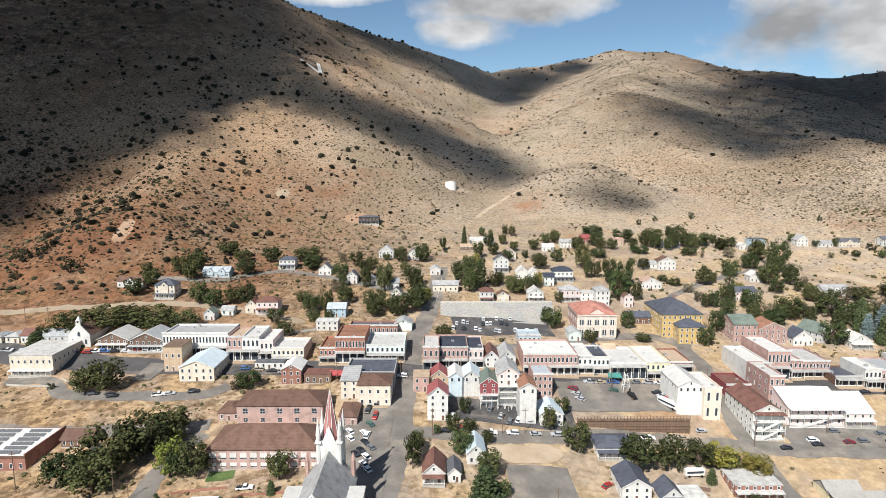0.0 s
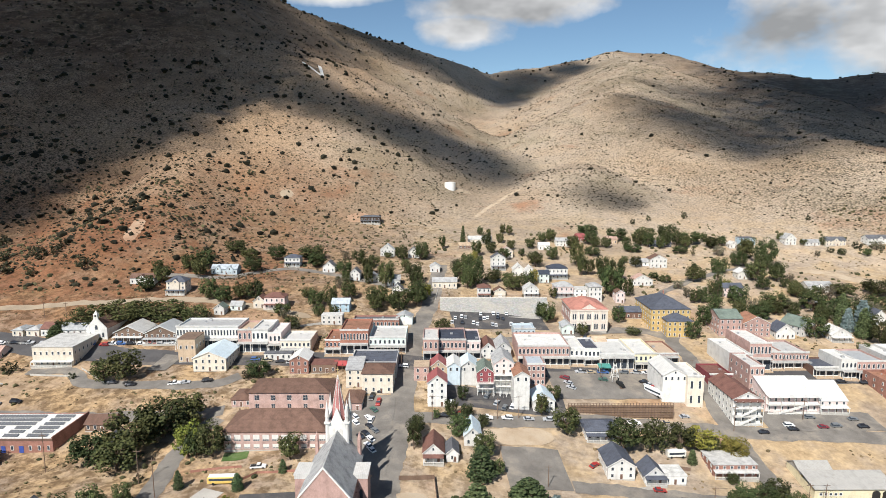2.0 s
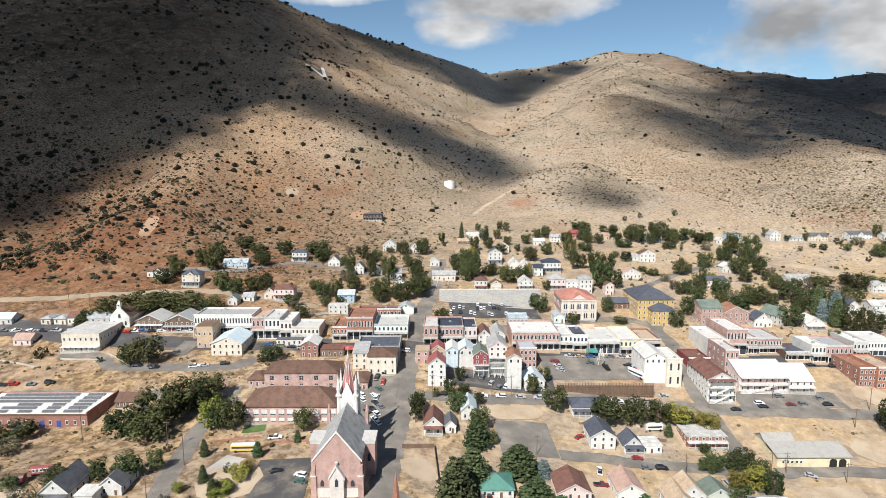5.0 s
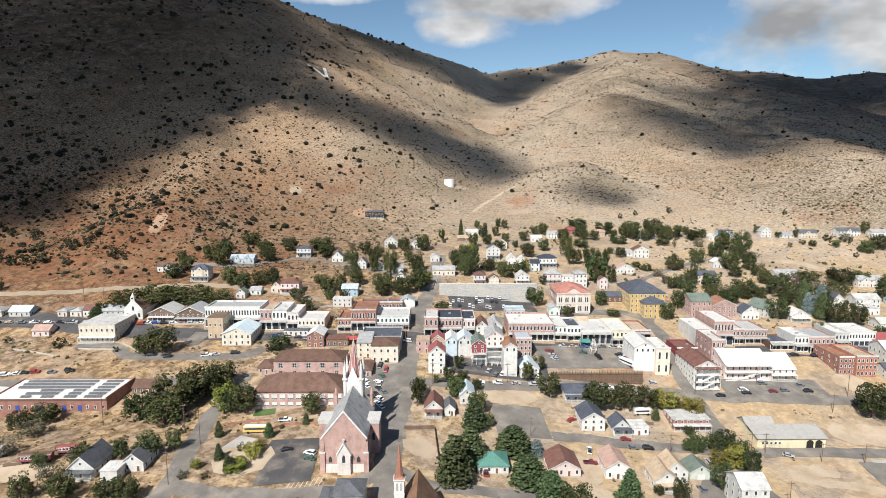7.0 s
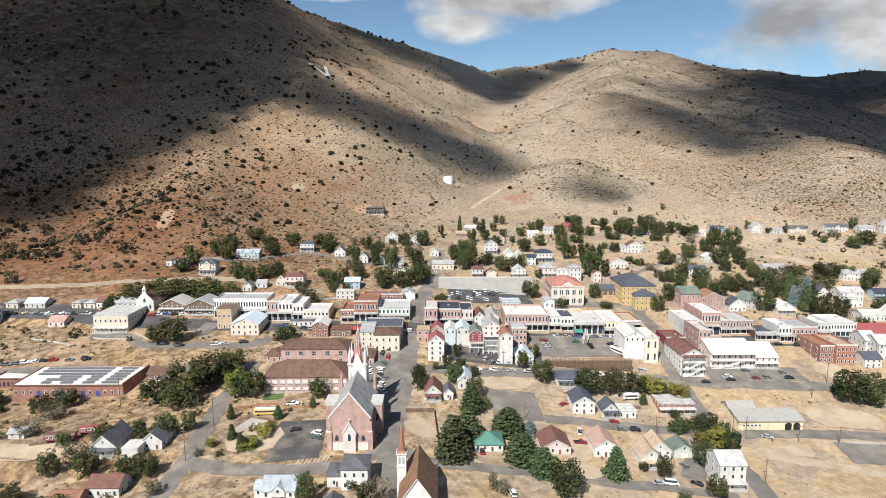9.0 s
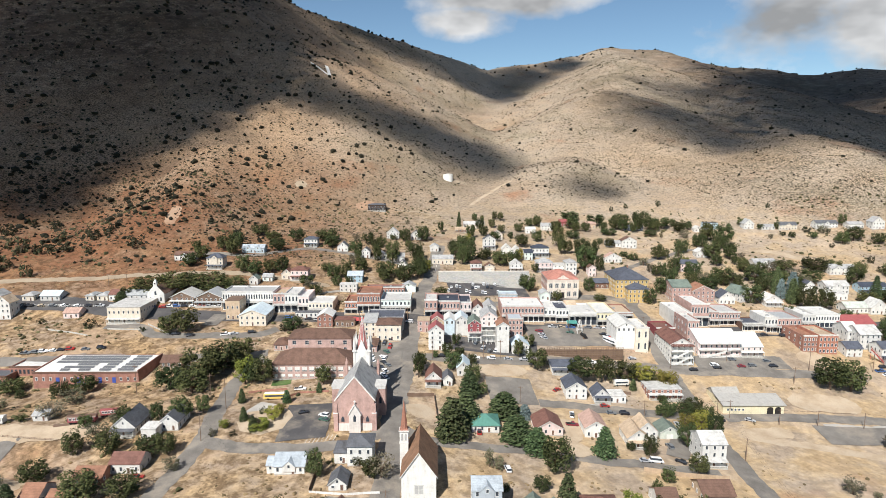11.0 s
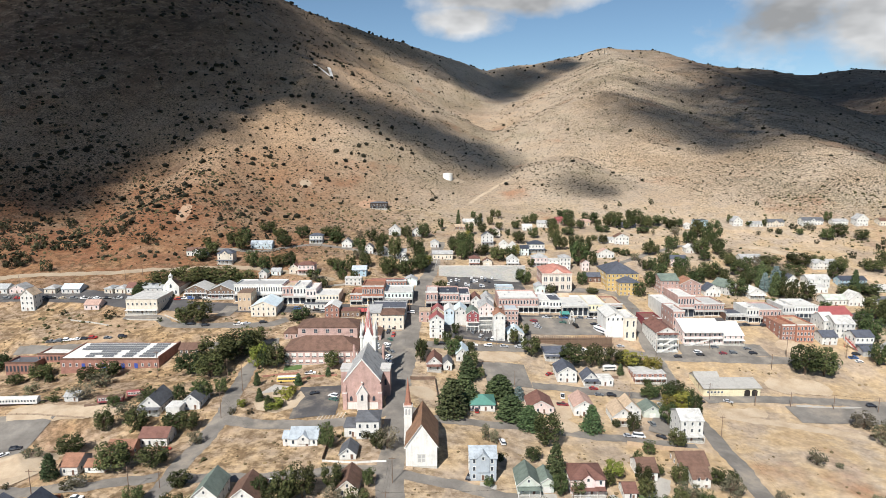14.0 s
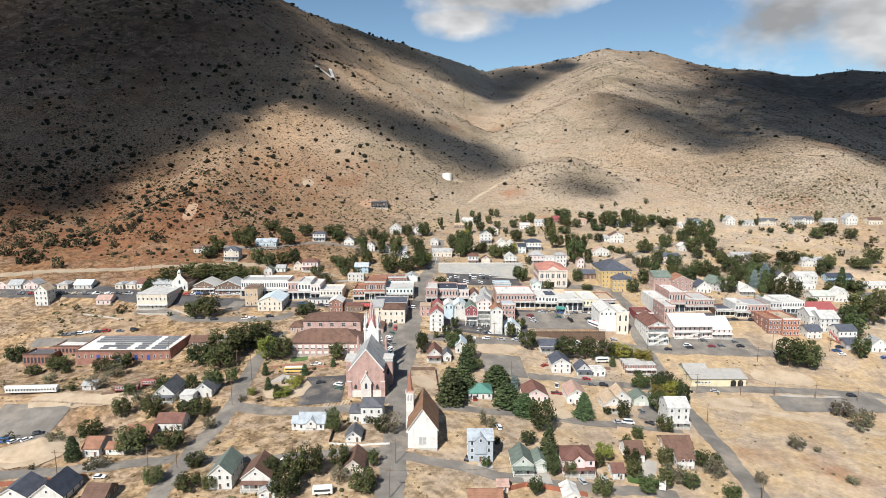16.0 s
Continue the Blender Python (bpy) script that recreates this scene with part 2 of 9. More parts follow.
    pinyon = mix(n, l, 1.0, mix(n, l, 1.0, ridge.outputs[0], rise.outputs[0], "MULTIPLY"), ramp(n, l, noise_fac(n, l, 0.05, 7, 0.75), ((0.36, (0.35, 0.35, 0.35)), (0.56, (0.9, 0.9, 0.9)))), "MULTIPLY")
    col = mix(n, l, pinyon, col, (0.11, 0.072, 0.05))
    # pale outcrops that show through the scrub
    crag = ramp(n, l, noise_fac(n, l, 0.075, 8, 0.75), ((0.60, (0, 0, 0)), (0.68, (0.75, 0.75, 0.75))))
    col = mix(n, l, mix(n, l, 1.0, mix(n, l, 1.0, crag, where, "MULTIPLY"), hillside.outputs[0], "MULTIPLY"), col, (0.40, 0.32, 0.25))
    # broad bands of greener scrub and of bare warm slope
    broad = noise_fac(n, l, 0.0042, 6, 0.62)
    tint = ramp(n, l, broad, ((0.38, (0.80, 0.82, 0.78)), (0.50, (1.0, 1.0, 1.0)), (0.64, (1.06, 1.0, 0.93))))
    col = mix(n, l, hillside.outputs[0], col, mix(n, l, 1.0, col, tint, "MULTIPLY"))
    # trodden paths, weeds and dust on the lots
    weeds = ramp(n, l, noise_fac(n, l, 0.22, 7, 0.72), ((0.42, (0, 0, 0)), (0.58, (0.9, 0.9, 0.9))))
    low = n.new("ShaderNodeMapRange")
    low.inputs["From Min"].default_value, low.inputs["From Max"].default_value = 40, 80
    low.inputs["To Min"].default_value, low.inputs["To Max"].default_value = 1.0, 0.3
    l.new(sep.outputs["Z"], low.inputs["Value"])
    tidy = n.new("ShaderNodeMapRange")
    tidy.inputs["From Min"].default_value, tidy.inputs["From Max"].default_value = -40, 70
    tidy.inputs["To Min"].default_value, tidy.inputs["To Max"].default_value = 1.0, 0.4
    l.new(sep.outputs["X"], tidy.inputs["Value"])
    weeds = mix(n, l, 1.0, weeds, tidy.outputs[0], "MULTIPLY")
    col = mix(n, l, mix(n, l, 1.0, weeds, low.outputs[0], "MULTIPLY"), col, (0.165, 0.11, 0.062))
    dust = ramp(n, l, noise_fac(n, l, 0.03, 5, 0.6), ((0.54, (0, 0, 0)), (0.68, (0.7, 0.7, 0.7))))
    col = mix(n, l, mix(n, l, 1.0, dust, low.outputs[0], "MULTIPLY"), col, (0.58, 0.44, 0.31))
    # darker, redder earth on the western slope
    spur = n.new("ShaderNodeMapRange")
    spur.inputs["From Min"].default_value, spur.inputs["From Max"].default_value = -10, -150
    l.new(sep.outputs["X"], spur.inputs["Value"])
    col = mix(n, l, mix(n, l, 1.0, spur.outputs[0], (0.6, 0.6, 0.6), "MULTIPLY"), col, mix(n, l, 1.0, col, (0.86, 0.77, 0.68), "MULTIPLY"))
    flank = n.new("ShaderNodeMapRange")
    flank.inputs["From Min"].default_value, flank.inputs["From Max"].default_value = 22, 36
    l.new(sep.outputs["Z"], flank.inputs["Value"])
    crown = n.new("ShaderNodeMapRange")
    crown.inputs["From Min"].default_value, crown.inputs["From Max"].default_value = 85, 140
    crown.inputs["To Min"].default_value, crown.inputs["To Max"].default_value = 1.0, 0.12
    l.new(sep.outputs["Z"], crown.inputs["Value"])
    spur_low = mix(n, l, 1.0, spur.outputs[0], crown.outputs[0], "MULTIPLY")
    earth = mix(n, l, 1.0, mix(n, l, 1.0, spur_low, flank.outputs[0], "MULTIPLY"), ramp(n, l, noise_fac(n, l, 0.03, 6, 0.7), ((0.3, (0.35, 0.35, 0.35)), (0.6, (0.9, 0.9, 0.9)))), "MULTIPLY")
    col = mix(n, l, earth, col, mix(n, l, 1.0, col, (0.60, 0.41, 0.31), "MULTIPLY"))
    col = mix(n, l, 0.62, col, ramp(n, l, fine, ((0.3, (0.5, 0.5, 0.5)), (0.7, (1.1, 1.1, 1.1)))), "MULTIPLY")
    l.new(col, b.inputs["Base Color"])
    bump(n, l, b, fine, 0.5, 0.5)
    return m


def make_asphalt(name, dark, light):
    m, n, l, b = material(name, 0.9)
    col = ramp(n, l, noise_fac(n, l, 0.12, 5, 0.6), ((0.35, dark), (0.65, light)))
    fine = noise_fac(n, l, 2.5, 4, 0.7)
    col = mix(n, l, 0.4, col, ramp(n, l, fine, ((0.3, (0.5, 0.5, 0.5)), (0.7, (1, 1, 1)))), "MULTIPLY")
    # dust blown across, cracks and patches
    col = mix(n, l, ramp(n, l, noise_fac(n, l, 0.06, 6, 0.7), ((0.52, (0, 0, 0)), (0.72, (0.55, 0.55, 0.55)))), col, (0.36, 0.30, 0.23))
    cr = n.new("ShaderNodeTexVoronoi")
    cr.feature = "DISTANCE_TO_EDGE"
    cr.inputs["Scale"].default_value = 0.3
    l.new(n.new("ShaderNodeNewGeometry").outputs["Position"], cr.inputs["Vector"])
    col = mix(n, l, 0.15, col, ramp(n, l, cr.outputs["Distance"], ((0.0, (0.4, 0.4, 0.4)), (0.03, (1, 1, 1)))), "MULTIPLY")
    l.new(col, b.inputs["Base Color"])
    bump(n, l, b, fine, 0.2, 0.03)
    return m


M_GROUND = make_ground()
M_ROAD = make_asphalt("worn_asphalt", (0.165, 0.15, 0.135), (0.25, 0.23, 0.205))
M_LOT = make_asphalt("dark_asphalt", (0.075, 0.072, 0.075), (0.11, 0.105, 0.105))
M_PAVE = make_asphalt("concrete_paving", (0.38, 0.36, 0.33), (0.52, 0.49, 0.45))
M_DIRT = make_asphalt("pale_dirt", (0.42, 0.32, 0.22), (0.56, 0.45, 0.33))
M_SLIDE = make_asphalt("red_earth", (0.34, 0.205, 0.13), (0.45, 0.30, 0.20))
M_TRAIL = make_asphalt("trail_dirt", (0.33, 0.26, 0.185), (0.42, 0.335, 0.24))

# ==== streets: points of the centre line, width, cut depth
STREETS = []


def line_points(line, step=3.0):
    """Points every few metres along a rounded line."""
    p = [Vector((*a, 0)) for a in line]
    p = [p[0] * 2 - p[1]] + p + [p[-1] * 2 - p[-2]]
    out = []
    for a, b, c, d in zip(p, p[1:], p[2:], p[3:]):
        k = max(2, int((c - b).length / step))
        for i in range(k):
            t = i / k
            out.append(0.5 * ((2 * b) + (c - a) * t + (2 * a - 5 * b + 4 * c - d) * t * t + (3 * b - a - 3 * c + d) * t ** 3))
    out.append(p[-2])
    return out


def street_mask(x, y):
    """1 on a street or paved lot, falling to 0 beside it."""
    m = np.zeros_like(x)
    for line, width in STREETS:
        d = np.full_like(x, 1e9)
        pts = line_points(line, 12)
        for a, b in zip(pts, pts[1:]):
            ex, ey = b.x - a.x, b.y - a.y
            u = np.clip(((x - a.x) * ex + (y - a.y) * ey) / (ex * ex + ey * ey + 1e-9), 0, 1)
            d = np.minimum(d, np.hypot(x - a.x - u * ex, y - a.y - u * ey))
        m = np.maximum(m, 1 - smooth(width / 2 - 0.5, width / 2 + 2.0, d))
    return m


def level(x, y):
    return float(ground_z(x, y))


def street(name, line, width, mat, label, lift=0.0):
    """A paved strip that lies in the ground."""
    STREETS.append((line, width))
    pts = line_points(line)
    bm = bmesh.new()
    rows = []
    for i, p in enumerate(pts):
        t = (pts[min(i + 1, len(pts) - 1)] - pts[max(i - 1, 0)]).normalized()
        s = Vector((t.y, -t.x, 0))
        if mat in (M_DIRT, M_TRAIL, M_SLIDE):      # bare ground has a rounded, uneven rim
            e = min((p - pts[0]).length, (p - pts[-1]).length) / (0.4 * width) + 0.12
            s = s * (min(1.0, e) ** 0.5 * (1 + 0.10 * math.sin(p.x * 0.6 + p.y * 0.35)))
        k = max(3, int(width / 2.5))
        row = []
        for j in range(k + 1):
            edge = (0.5 * math.sin(p.x * 0.31 + p.y * 0.23) + 0.35 * math.sin(p.x * 0.9 - p.y * 1.1)) if j in (0, k) else 0.0
            q = p + s * (width * (j / k - 0.5) + edge * (0.9 if width < 14 else 0.5))
            row.append(bm.verts.new((q.x, q.y, level(q.x, q.y) + lift + 0.05 + 0.006 * (len(STREETS) % 40))))
        rows.append(row)
    for r0, r1 in zip(rows, rows[1:]):
        for a in range(len(r0) - 1):
            bm.faces.new((r0[a], r0[a + 1], r1[a + 1], r1[a]))
    bmesh.ops.recalc_face_normals(bm, faces=bm.faces)
    me = bpy.data.meshes.new(name)
    bm.to_mesh(me)
    bm.free()
    me.materials.append(mat)
    return tagged(new(name, me), label, "road", kind="structure")


def grid_lines(lo, a, b, hi, step, coarse, grow=1.06):
    mid = list(np.arange(a, b, step))
    up, s, v = [], step, b
    while v < hi:
        up.append(v)
        s = min(s * grow, coarse)
        v += s
    dn, s, v = [], step, a - step
    while v > lo:
        dn.append(v)
        s = min(s * grow, coarse)
        v -= s
    return np.array(dn[::-1] + mid + up + [hi])


def build_ground():
    gx = grid_lines(-2400, -330, 330, 2800, 3.0, 60)
    gy = np.concatenate([grid_lines(-700, 30, 480, 1250, 3.0, 9), np.arange(1262, 3200, 25.0)])
    X, Y = np.meshgrid(gx, gy)
    Z = ground_z(X, Y)
    nx, ny = len(gx), len(gy)
    v = np.stack([X.ravel(), Y.ravel(), Z.ravel()], 1)
    i, j = np.meshgrid(np.arange(nx - 1), np.arange(ny - 1))
    k = (j * nx + i).ravel()
    f = np.stack([k, k + 1, k + nx + 1, k + nx], 1)
    me = bpy.data.meshes.new("ground")
    me.from_pydata(v, [], f.tolist())
    me.polygons.foreach_set("use_smooth", [True] * len(f))
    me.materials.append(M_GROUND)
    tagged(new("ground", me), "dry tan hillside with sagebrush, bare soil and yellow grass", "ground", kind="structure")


# ==== paints
def shade(c, k):
    return tuple(min(1.0, v * k) for v in c)


def paint(name, c, kind="siding"):
    """Painted boards, plaster, brick, shingle or sheet metal of one colour, with grain, stains and wear."""
    key = kind + "_" + name
    if key in MATS:
        return MATS[key]
    m, n, l, b = material(key, {"metal": 0.45, "glass": 0.12}.get(kind, 0.8))
    tc = n.new("ShaderNodeTexCoord").outputs["Object"]
    rnd = n.new("ShaderNodeObjectInfo").outputs["Random"]
    blot = noise_fac(n, l, 0.35, 5, 0.65, tc)
    fine = noise_fac(n, l, 4.0, 3, 0.7, tc)
    lo, hi = {"brick": (0.68, 1.2), "shingle": (0.62, 1.25), "metal": (0.8, 1.06)}.get(kind, (0.80, 1.06))
    col = ramp(n, l, blot, ((0.28, shade(c, lo)), (0.50, c), (0.74, shade(c, hi))))
    col = mix(n, l, 0.5 if kind in ("brick", "shingle") else 0.10, col, ramp(n, l, fine, ((0.25, (0.45, 0.45, 0.45)), (0.75, (1.15, 1.15, 1.15)))), "MULTIPLY")
    w = n.new("ShaderNodeTexWave")
    w.wave_type = "BANDS"
    w.bands_direction = "Z" if kind in ("siding", "brick", "shingle") else "X"
    w.inputs["Scale"].default_value = {"siding": 1.6, "brick": 3.5, "shingle": 1.1, "metal": 0.55}.get(kind, 0.2)
    w.inputs["Distortion"].default_value = 0.6 if kind == "shingle" else 0.0
    l.new(tc, w.inputs["Vector"])
    line = ramp(n, l, w.outputs["Fac"], ((0.0, (0.72, 0.72, 0.72)), (0.22, (1, 1, 1))))
    col = mix(n, l, {"plaster": 0.1, "metal": 0.45}.get(kind, 0.6), col, line, "MULTIPLY")
    # streaks of rain and dust
    sm = n.new("ShaderNodeMapping")
    sm.inputs["Scale"].default_value = (1.3, 1.3, 0.12)
    l.new(tc, sm.inputs["Vector"])
    streak = noise_fac(n, l, 1.0, 4, 0.6, sm.outputs[0])
    col = mix(n, l, 0.28, col, ramp(n, l, streak, ((0.35, (0.70, 0.66, 0.60)), (0.55, (1, 1, 1)))), "MULTIPLY")
    hsv = n.new("ShaderNodeHueSaturation")
    mr = n.new("ShaderNodeMapRange")
    mr.inputs["To Min"].default_value, mr.inputs["To Max"].default_value = 0.9, 1.08
    l.new(rnd, mr.inputs["Value"])
    l.new(mr.outputs[0], hsv.inputs["Value"])
    l.new(col, hsv.inputs["Color"])
    l.new(hsv.outputs[0], b.inputs["Base Color"])
    bump(n, l, b, w.outputs["Fac"] if kind in ("siding", "metal", "shingle") else fine, 0.35, 0.05)
    return m


def plain(name, c, rough=0.5, metal=0.0):
    if name in MATS:
        return MATS[name]
    m, n, l, b = material(name, rough, metal)
    tc = n.new("ShaderNodeTexCoord").outputs["Object"]
    col = ramp(n, l, noise_fac(n, l, 3.0, 3, 0.6, tc), ((0.3, shade(c, 0.85)), (0.7, shade(c, 1.08))))
    l.new(col, b.inputs["Base Color"])
    return m


PAL = {
    "white": (0.69, 0.68, 0.65), "cream": (0.68, 0.61, 0.51), "yellow": (0.58, 0.41, 0.17), "paleyellow": (0.70, 0.63, 0.44), "pink": (0.62, 0.42, 0.38),
    "brick": (0.35, 0.18, 0.14), "redbrick": (0.44, 0.20, 0.14), "pinkbrick": (0.50, 0.33, 0.29), "teal": (0.50, 0.58, 0.62), "blue": (0.42, 0.58, 0.68),
    "mint": (0.66, 0.74, 0.70), "green": (0.17, 0.21, 0.18), "sage": (0.52, 0.56, 0.50), "maroon": (0.28, 0.075, 0.085), "tan": (0.55, 0.42, 0.30), "grey": (0.42, 0.42, 0.42),
    "darkgrey": (0.13, 0.135, 0.15), "slate": (0.10, 0.11, 0.14), "brown": (0.17, 0.10, 0.075), "redbrown": (0.20, 0.10, 0.08), "rust": (0.34, 0.175, 0.115), "red": (0.34, 0.10, 0.10),
    "paleblue": (0.58, 0.68, 0.74), "greenroof": (0.10, 0.24, 0.20), "navy": (0.055, 0.065, 0.09), "greyblue": (0.45, 0.50, 0.55), "wood": (0.20, 0.135, 0.10), "greymetal": (0.44, 0.455, 0.465),
    "lightgrey": (0.60, 0.59, 0.57), "pinkroof": (0.52, 0.35, 0.29), "schoolbrick": (0.53, 0.37, 0.33), "darkwood": (0.085, 0.058, 0.045), "pinkwhite": (0.74, 0.60, 0.57), "stone": (0.58, 0.54, 0.48),
}
M_GLASS = plain("window_glass", (0.05, 0.06, 0.075), 0.08)
M_DARK = plain("dark_opening", (0.025, 0.022, 0.02), 0.7)
M_TRIM = paint("trim", PAL["white"], "plaster")
M_CONC = paint("concrete", (0.46, 0.44, 0.40), "plaster")
M_WOOD = paint("timber", PAL["wood"], "siding")
M_WOODLIGHT = paint("light_timber", (0.48, 0.36, 0.25), "siding")
M_FENCE = paint("red_stain", (0.34, 0.13, 0.08), "siding")
M_BRICKWALL = paint("garden_brick", (0.40, 0.20, 0.15), "brick")
M_LAWN = make_asphalt("lawn_grass", (0.06, 0.11, 0.03), (0.12, 0.18, 0.06))
M_TYRE = plain("tyre", (0.02, 0.02, 0.02), 0.8)


# ==== mesh helpers
def part(name, bm, mat, parent, label="", loc=(0, 0, 0), rz=0.0):
    me = bpy.data.meshes.new(name)
    bm.to_mesh(me)
    bm.free()
    for k in mat if isinstance(mat, (list, tuple)) else (mat,):
        me.materials.append(k)
    ob = new(name, me)
    ob.parent = parent
    ob.matrix_basis = pose(*loc, 0, 0, rz)
    if label:
        ob["label"] = label
    return ob


def shared(name, me, parent, loc, rz=0.0):
    ob = new(name, me)
    ob.parent = parent
    ob.matrix_basis = pose(*loc, 0, 0, rz)
    return ob


def box(bm, x0, x1, y0, y1, z0, z1, mat=0, bevel=0.0):
    v = [bm.verts.new((x, y, z)) for z in (z0, z1) for y in (y0, y1) for x in (x0, x1)]
    out = []
    for q in ((0, 2, 3, 1), (4, 5, 7, 6), (0, 1, 5, 4), (2, 6, 7, 3), (0, 4, 6, 2), (1, 3, 7, 5)):
        f = bm.faces.new([v[i] for i in q])
        f.material_index = mat
        out.append(f)
    if bevel:
        bmesh.ops.bevel(bm, geom=list({e for f in out for e in f.edges}), offset=bevel, segments=1, affect="EDGES")
    return v


def boxed(*a, **k):
    bm = bmesh.new()
    box(bm, *a, **k)
    return bm


def prism(bm, pts, y0, y1, mat=0):
    """A polygon of (x, z) points drawn along y."""
    a = [bm.verts.new((x, y0, z)) for x, z in pts]
    b = [bm.verts.new((x, y1, z)) for x, z in pts]
    bm.faces.new(a).material_index = mat
    bm.faces.new(b[::-1]).material_index = mat
    for i in range(len(pts)):
        j = (i + 1) % len(pts)
        bm.faces.new((a[j], a[i], b[i], b[j])).material_index = mat
    return a + b


def prism_x(bm, pts, x0, x1, mat=0):
    """A polygon of (y, z) points drawn along x."""
    a = [bm.verts.new((x0, y, z)) for y, z in pts]
    b = [bm.verts.new((x1, y, z)) for y, z in pts]
    bm.faces.new(a[::-1]).material_index = mat
    bm.faces.new(b).material_index = mat
    for i in range(len(pts)):
        j = (i + 1) % len(pts)
        bm.faces.new((a[i], a[j], b[j], b[i])).material_index = mat
    return a + b


def tube(bm, p0, p1, r0, r1=None, n=8, cap=True):
    p0, p1 = Vector(p0), Vector(p1)
    r1 = r0 if r1 is None else r1
    q = (p1 - p0).to_track_quat("Z", "Y").to_matrix()
    ring = lambda p, r: [bm.verts.new(p + q @ Vector((r * math.cos(2 * math.pi * i / n), r * math.sin(2 * math.pi * i / n), 0))) for i in range(n)]
    a, b = ring(p0, r0), ring(p1, max(r1, 0.01))
    for i in range(n):
        bm.faces.new((a[i], a[(i + 1) % n], b[(i + 1) % n], b[i]))
    if cap:
        bm.faces.new(a[::-1])
        bm.faces.new(b)


def thing(name, x, y, rz, label, category, group="", z=None):
    ob = new(name)
    ob.empty_display_size = 0.5
    ob.matrix_basis = pose(x, y, level(x, y) if z is None else z, 0, 0, rz)
    return tagged(ob, label, category, group)


WIN = {}
DOORS = {}


def framed(name, inner, outer, proud, sunk, frame, pane):
    """A frame between two outlines of (x, z) points, with a leaf or pane set back in it; it faces -y."""
    bm = bmesh.new()
    n = len(inner)
    ring = lambda pts, y: [bm.verts.new((x, y, z)) for x, z in pts]
    back, front, lip, leaf = ring(outer, 0.05), ring(outer, -proud), ring(inner, -proud), ring(inner, sunk)
    for a, b in ((back, front), (front, lip), (lip, leaf)):
        for i in range(n):
            j = (i + 1) % n
            bm.faces.new((a[i], a[j], b[j], b[i]))
    bm.faces.new(leaf).material_index = 1
    bmesh.ops.recalc_face_normals(bm, faces=bm.faces)
    me = bpy.data.meshes.new(name)
    bm.to_mesh(me)
    bm.free()
    me.materials.append(frame)
    me.materials.append(pane)
    return me


def window_mesh(w, h, arched=False, frame=None):
    """A sash window with a proud frame, its foot at z = 0."""
    key = (round(w, 2), round(h, 2), arched, frame.name if frame else "")
    if key not in WIN:
        t, r = 0.14, w / 2
        if arched:
            arch = [(math.cos(math.pi * i / 6), math.sin(math.pi * i / 6)) for i in range(7)]
            inner = [(-r, 0), (r, 0)] + [(r * c, h - r * 0.6 + r * 0.6 * s) for c, s in arch]
            outer = [(-r - t, -t), (r + t, -t)] + [((r + t) * c, h - r * 0.6 + (r * 0.6 + t) * s) for c, s in arch]
        else:
            inner = [(-r, 0), (r, 0), (r, h), (-r, h)]
            outer = [(-r - t, -t), (r + t, -t), (r + t, h + t), (-r - t, h + t)]
        WIN[key] = framed("window", inner, outer, 0.11, -0.02, frame or M_TRIM, M_GLASS)
    return WIN[key]


def broad_window(w, h, blinds):
    """A broad window of several lights: white blinds behind the upper lights, or dark glass throughout."""
    key = (round(w, 2), round(h, 2), "broad", blinds)
    if key not in WIN:
        bm = bmesh.new()
        n = max(2, round(w / 0.9))
        grid = [[bm.verts.new((-w / 2 + w * i / n, -0.09, z)) for i in range(n + 1)] for z in (0.0, h * (0.25 if blinds else 0.45), h)]
        lights = [bm.faces.new((grid[r][i], grid[r][i + 1], grid[r + 1][i + 1], grid[r + 1][i])) for r in range(2) for i in range(n)]
        rim = bmesh.ops.extrude_edge_only(bm, edges=[e for e in bm.edges if len(e.link_faces) == 1])["geom"]
        bmesh.ops.translate(bm, verts=[v for v in rim if isinstance(v, bmesh.types.BMVert)], vec=(0, 0.14, 0))
        bmesh.ops.inset_individual(bm, faces=lights, thickness=0.07, depth=-0.05)
        for i, f in enumerate(lights):
            f.material_index = 0 if blinds and i >= n else 1
        me = bpy.data.meshes.new("window")
        bm.to_mesh(me)
        bm.free()
        for m in (M_TRIM, M_GLASS):
            me.materials.append(m)
        WIN[key] = me
    return WIN[key]


def door_mesh(c="brown"):
    if c not in DOORS:
        DOORS[c] = framed("door", [(-0.47, 0), (0.47, 0), (0.47, 2.05), (-0.47, 2.05)], [(-0.6, -0.02), (0.6, -0.02), (0.62, 2.2), (-0.62, 2.2)], 0.1, -0.03, M_TRIM, paint("door_" + c, PAL[c]))
    return DOORS[c]


def face_windows(parent, w, d, z0, side, count, ww, wh, arched=False, frame=None, skip=()):
    """A row of windows on one face of a block that stands round the origin: front, left or right."""
    me = window_mesh(ww, wh, arched, frame)
    span = w if side == "front" else d
    for i in range(count):
        if i in skip:
            continue
        s = (i + 0.5) / count * span - span / 2
        if side == "front":
            shared("window", me, parent, (s, -d / 2 - 0.01, z0))
        elif side == "left":
            shared("window", me, parent, (-w / 2 - 0.01, s, z0), -90)
        else:
            shared("window", me, parent, (w / 2 + 0.01, s, z0), 90)


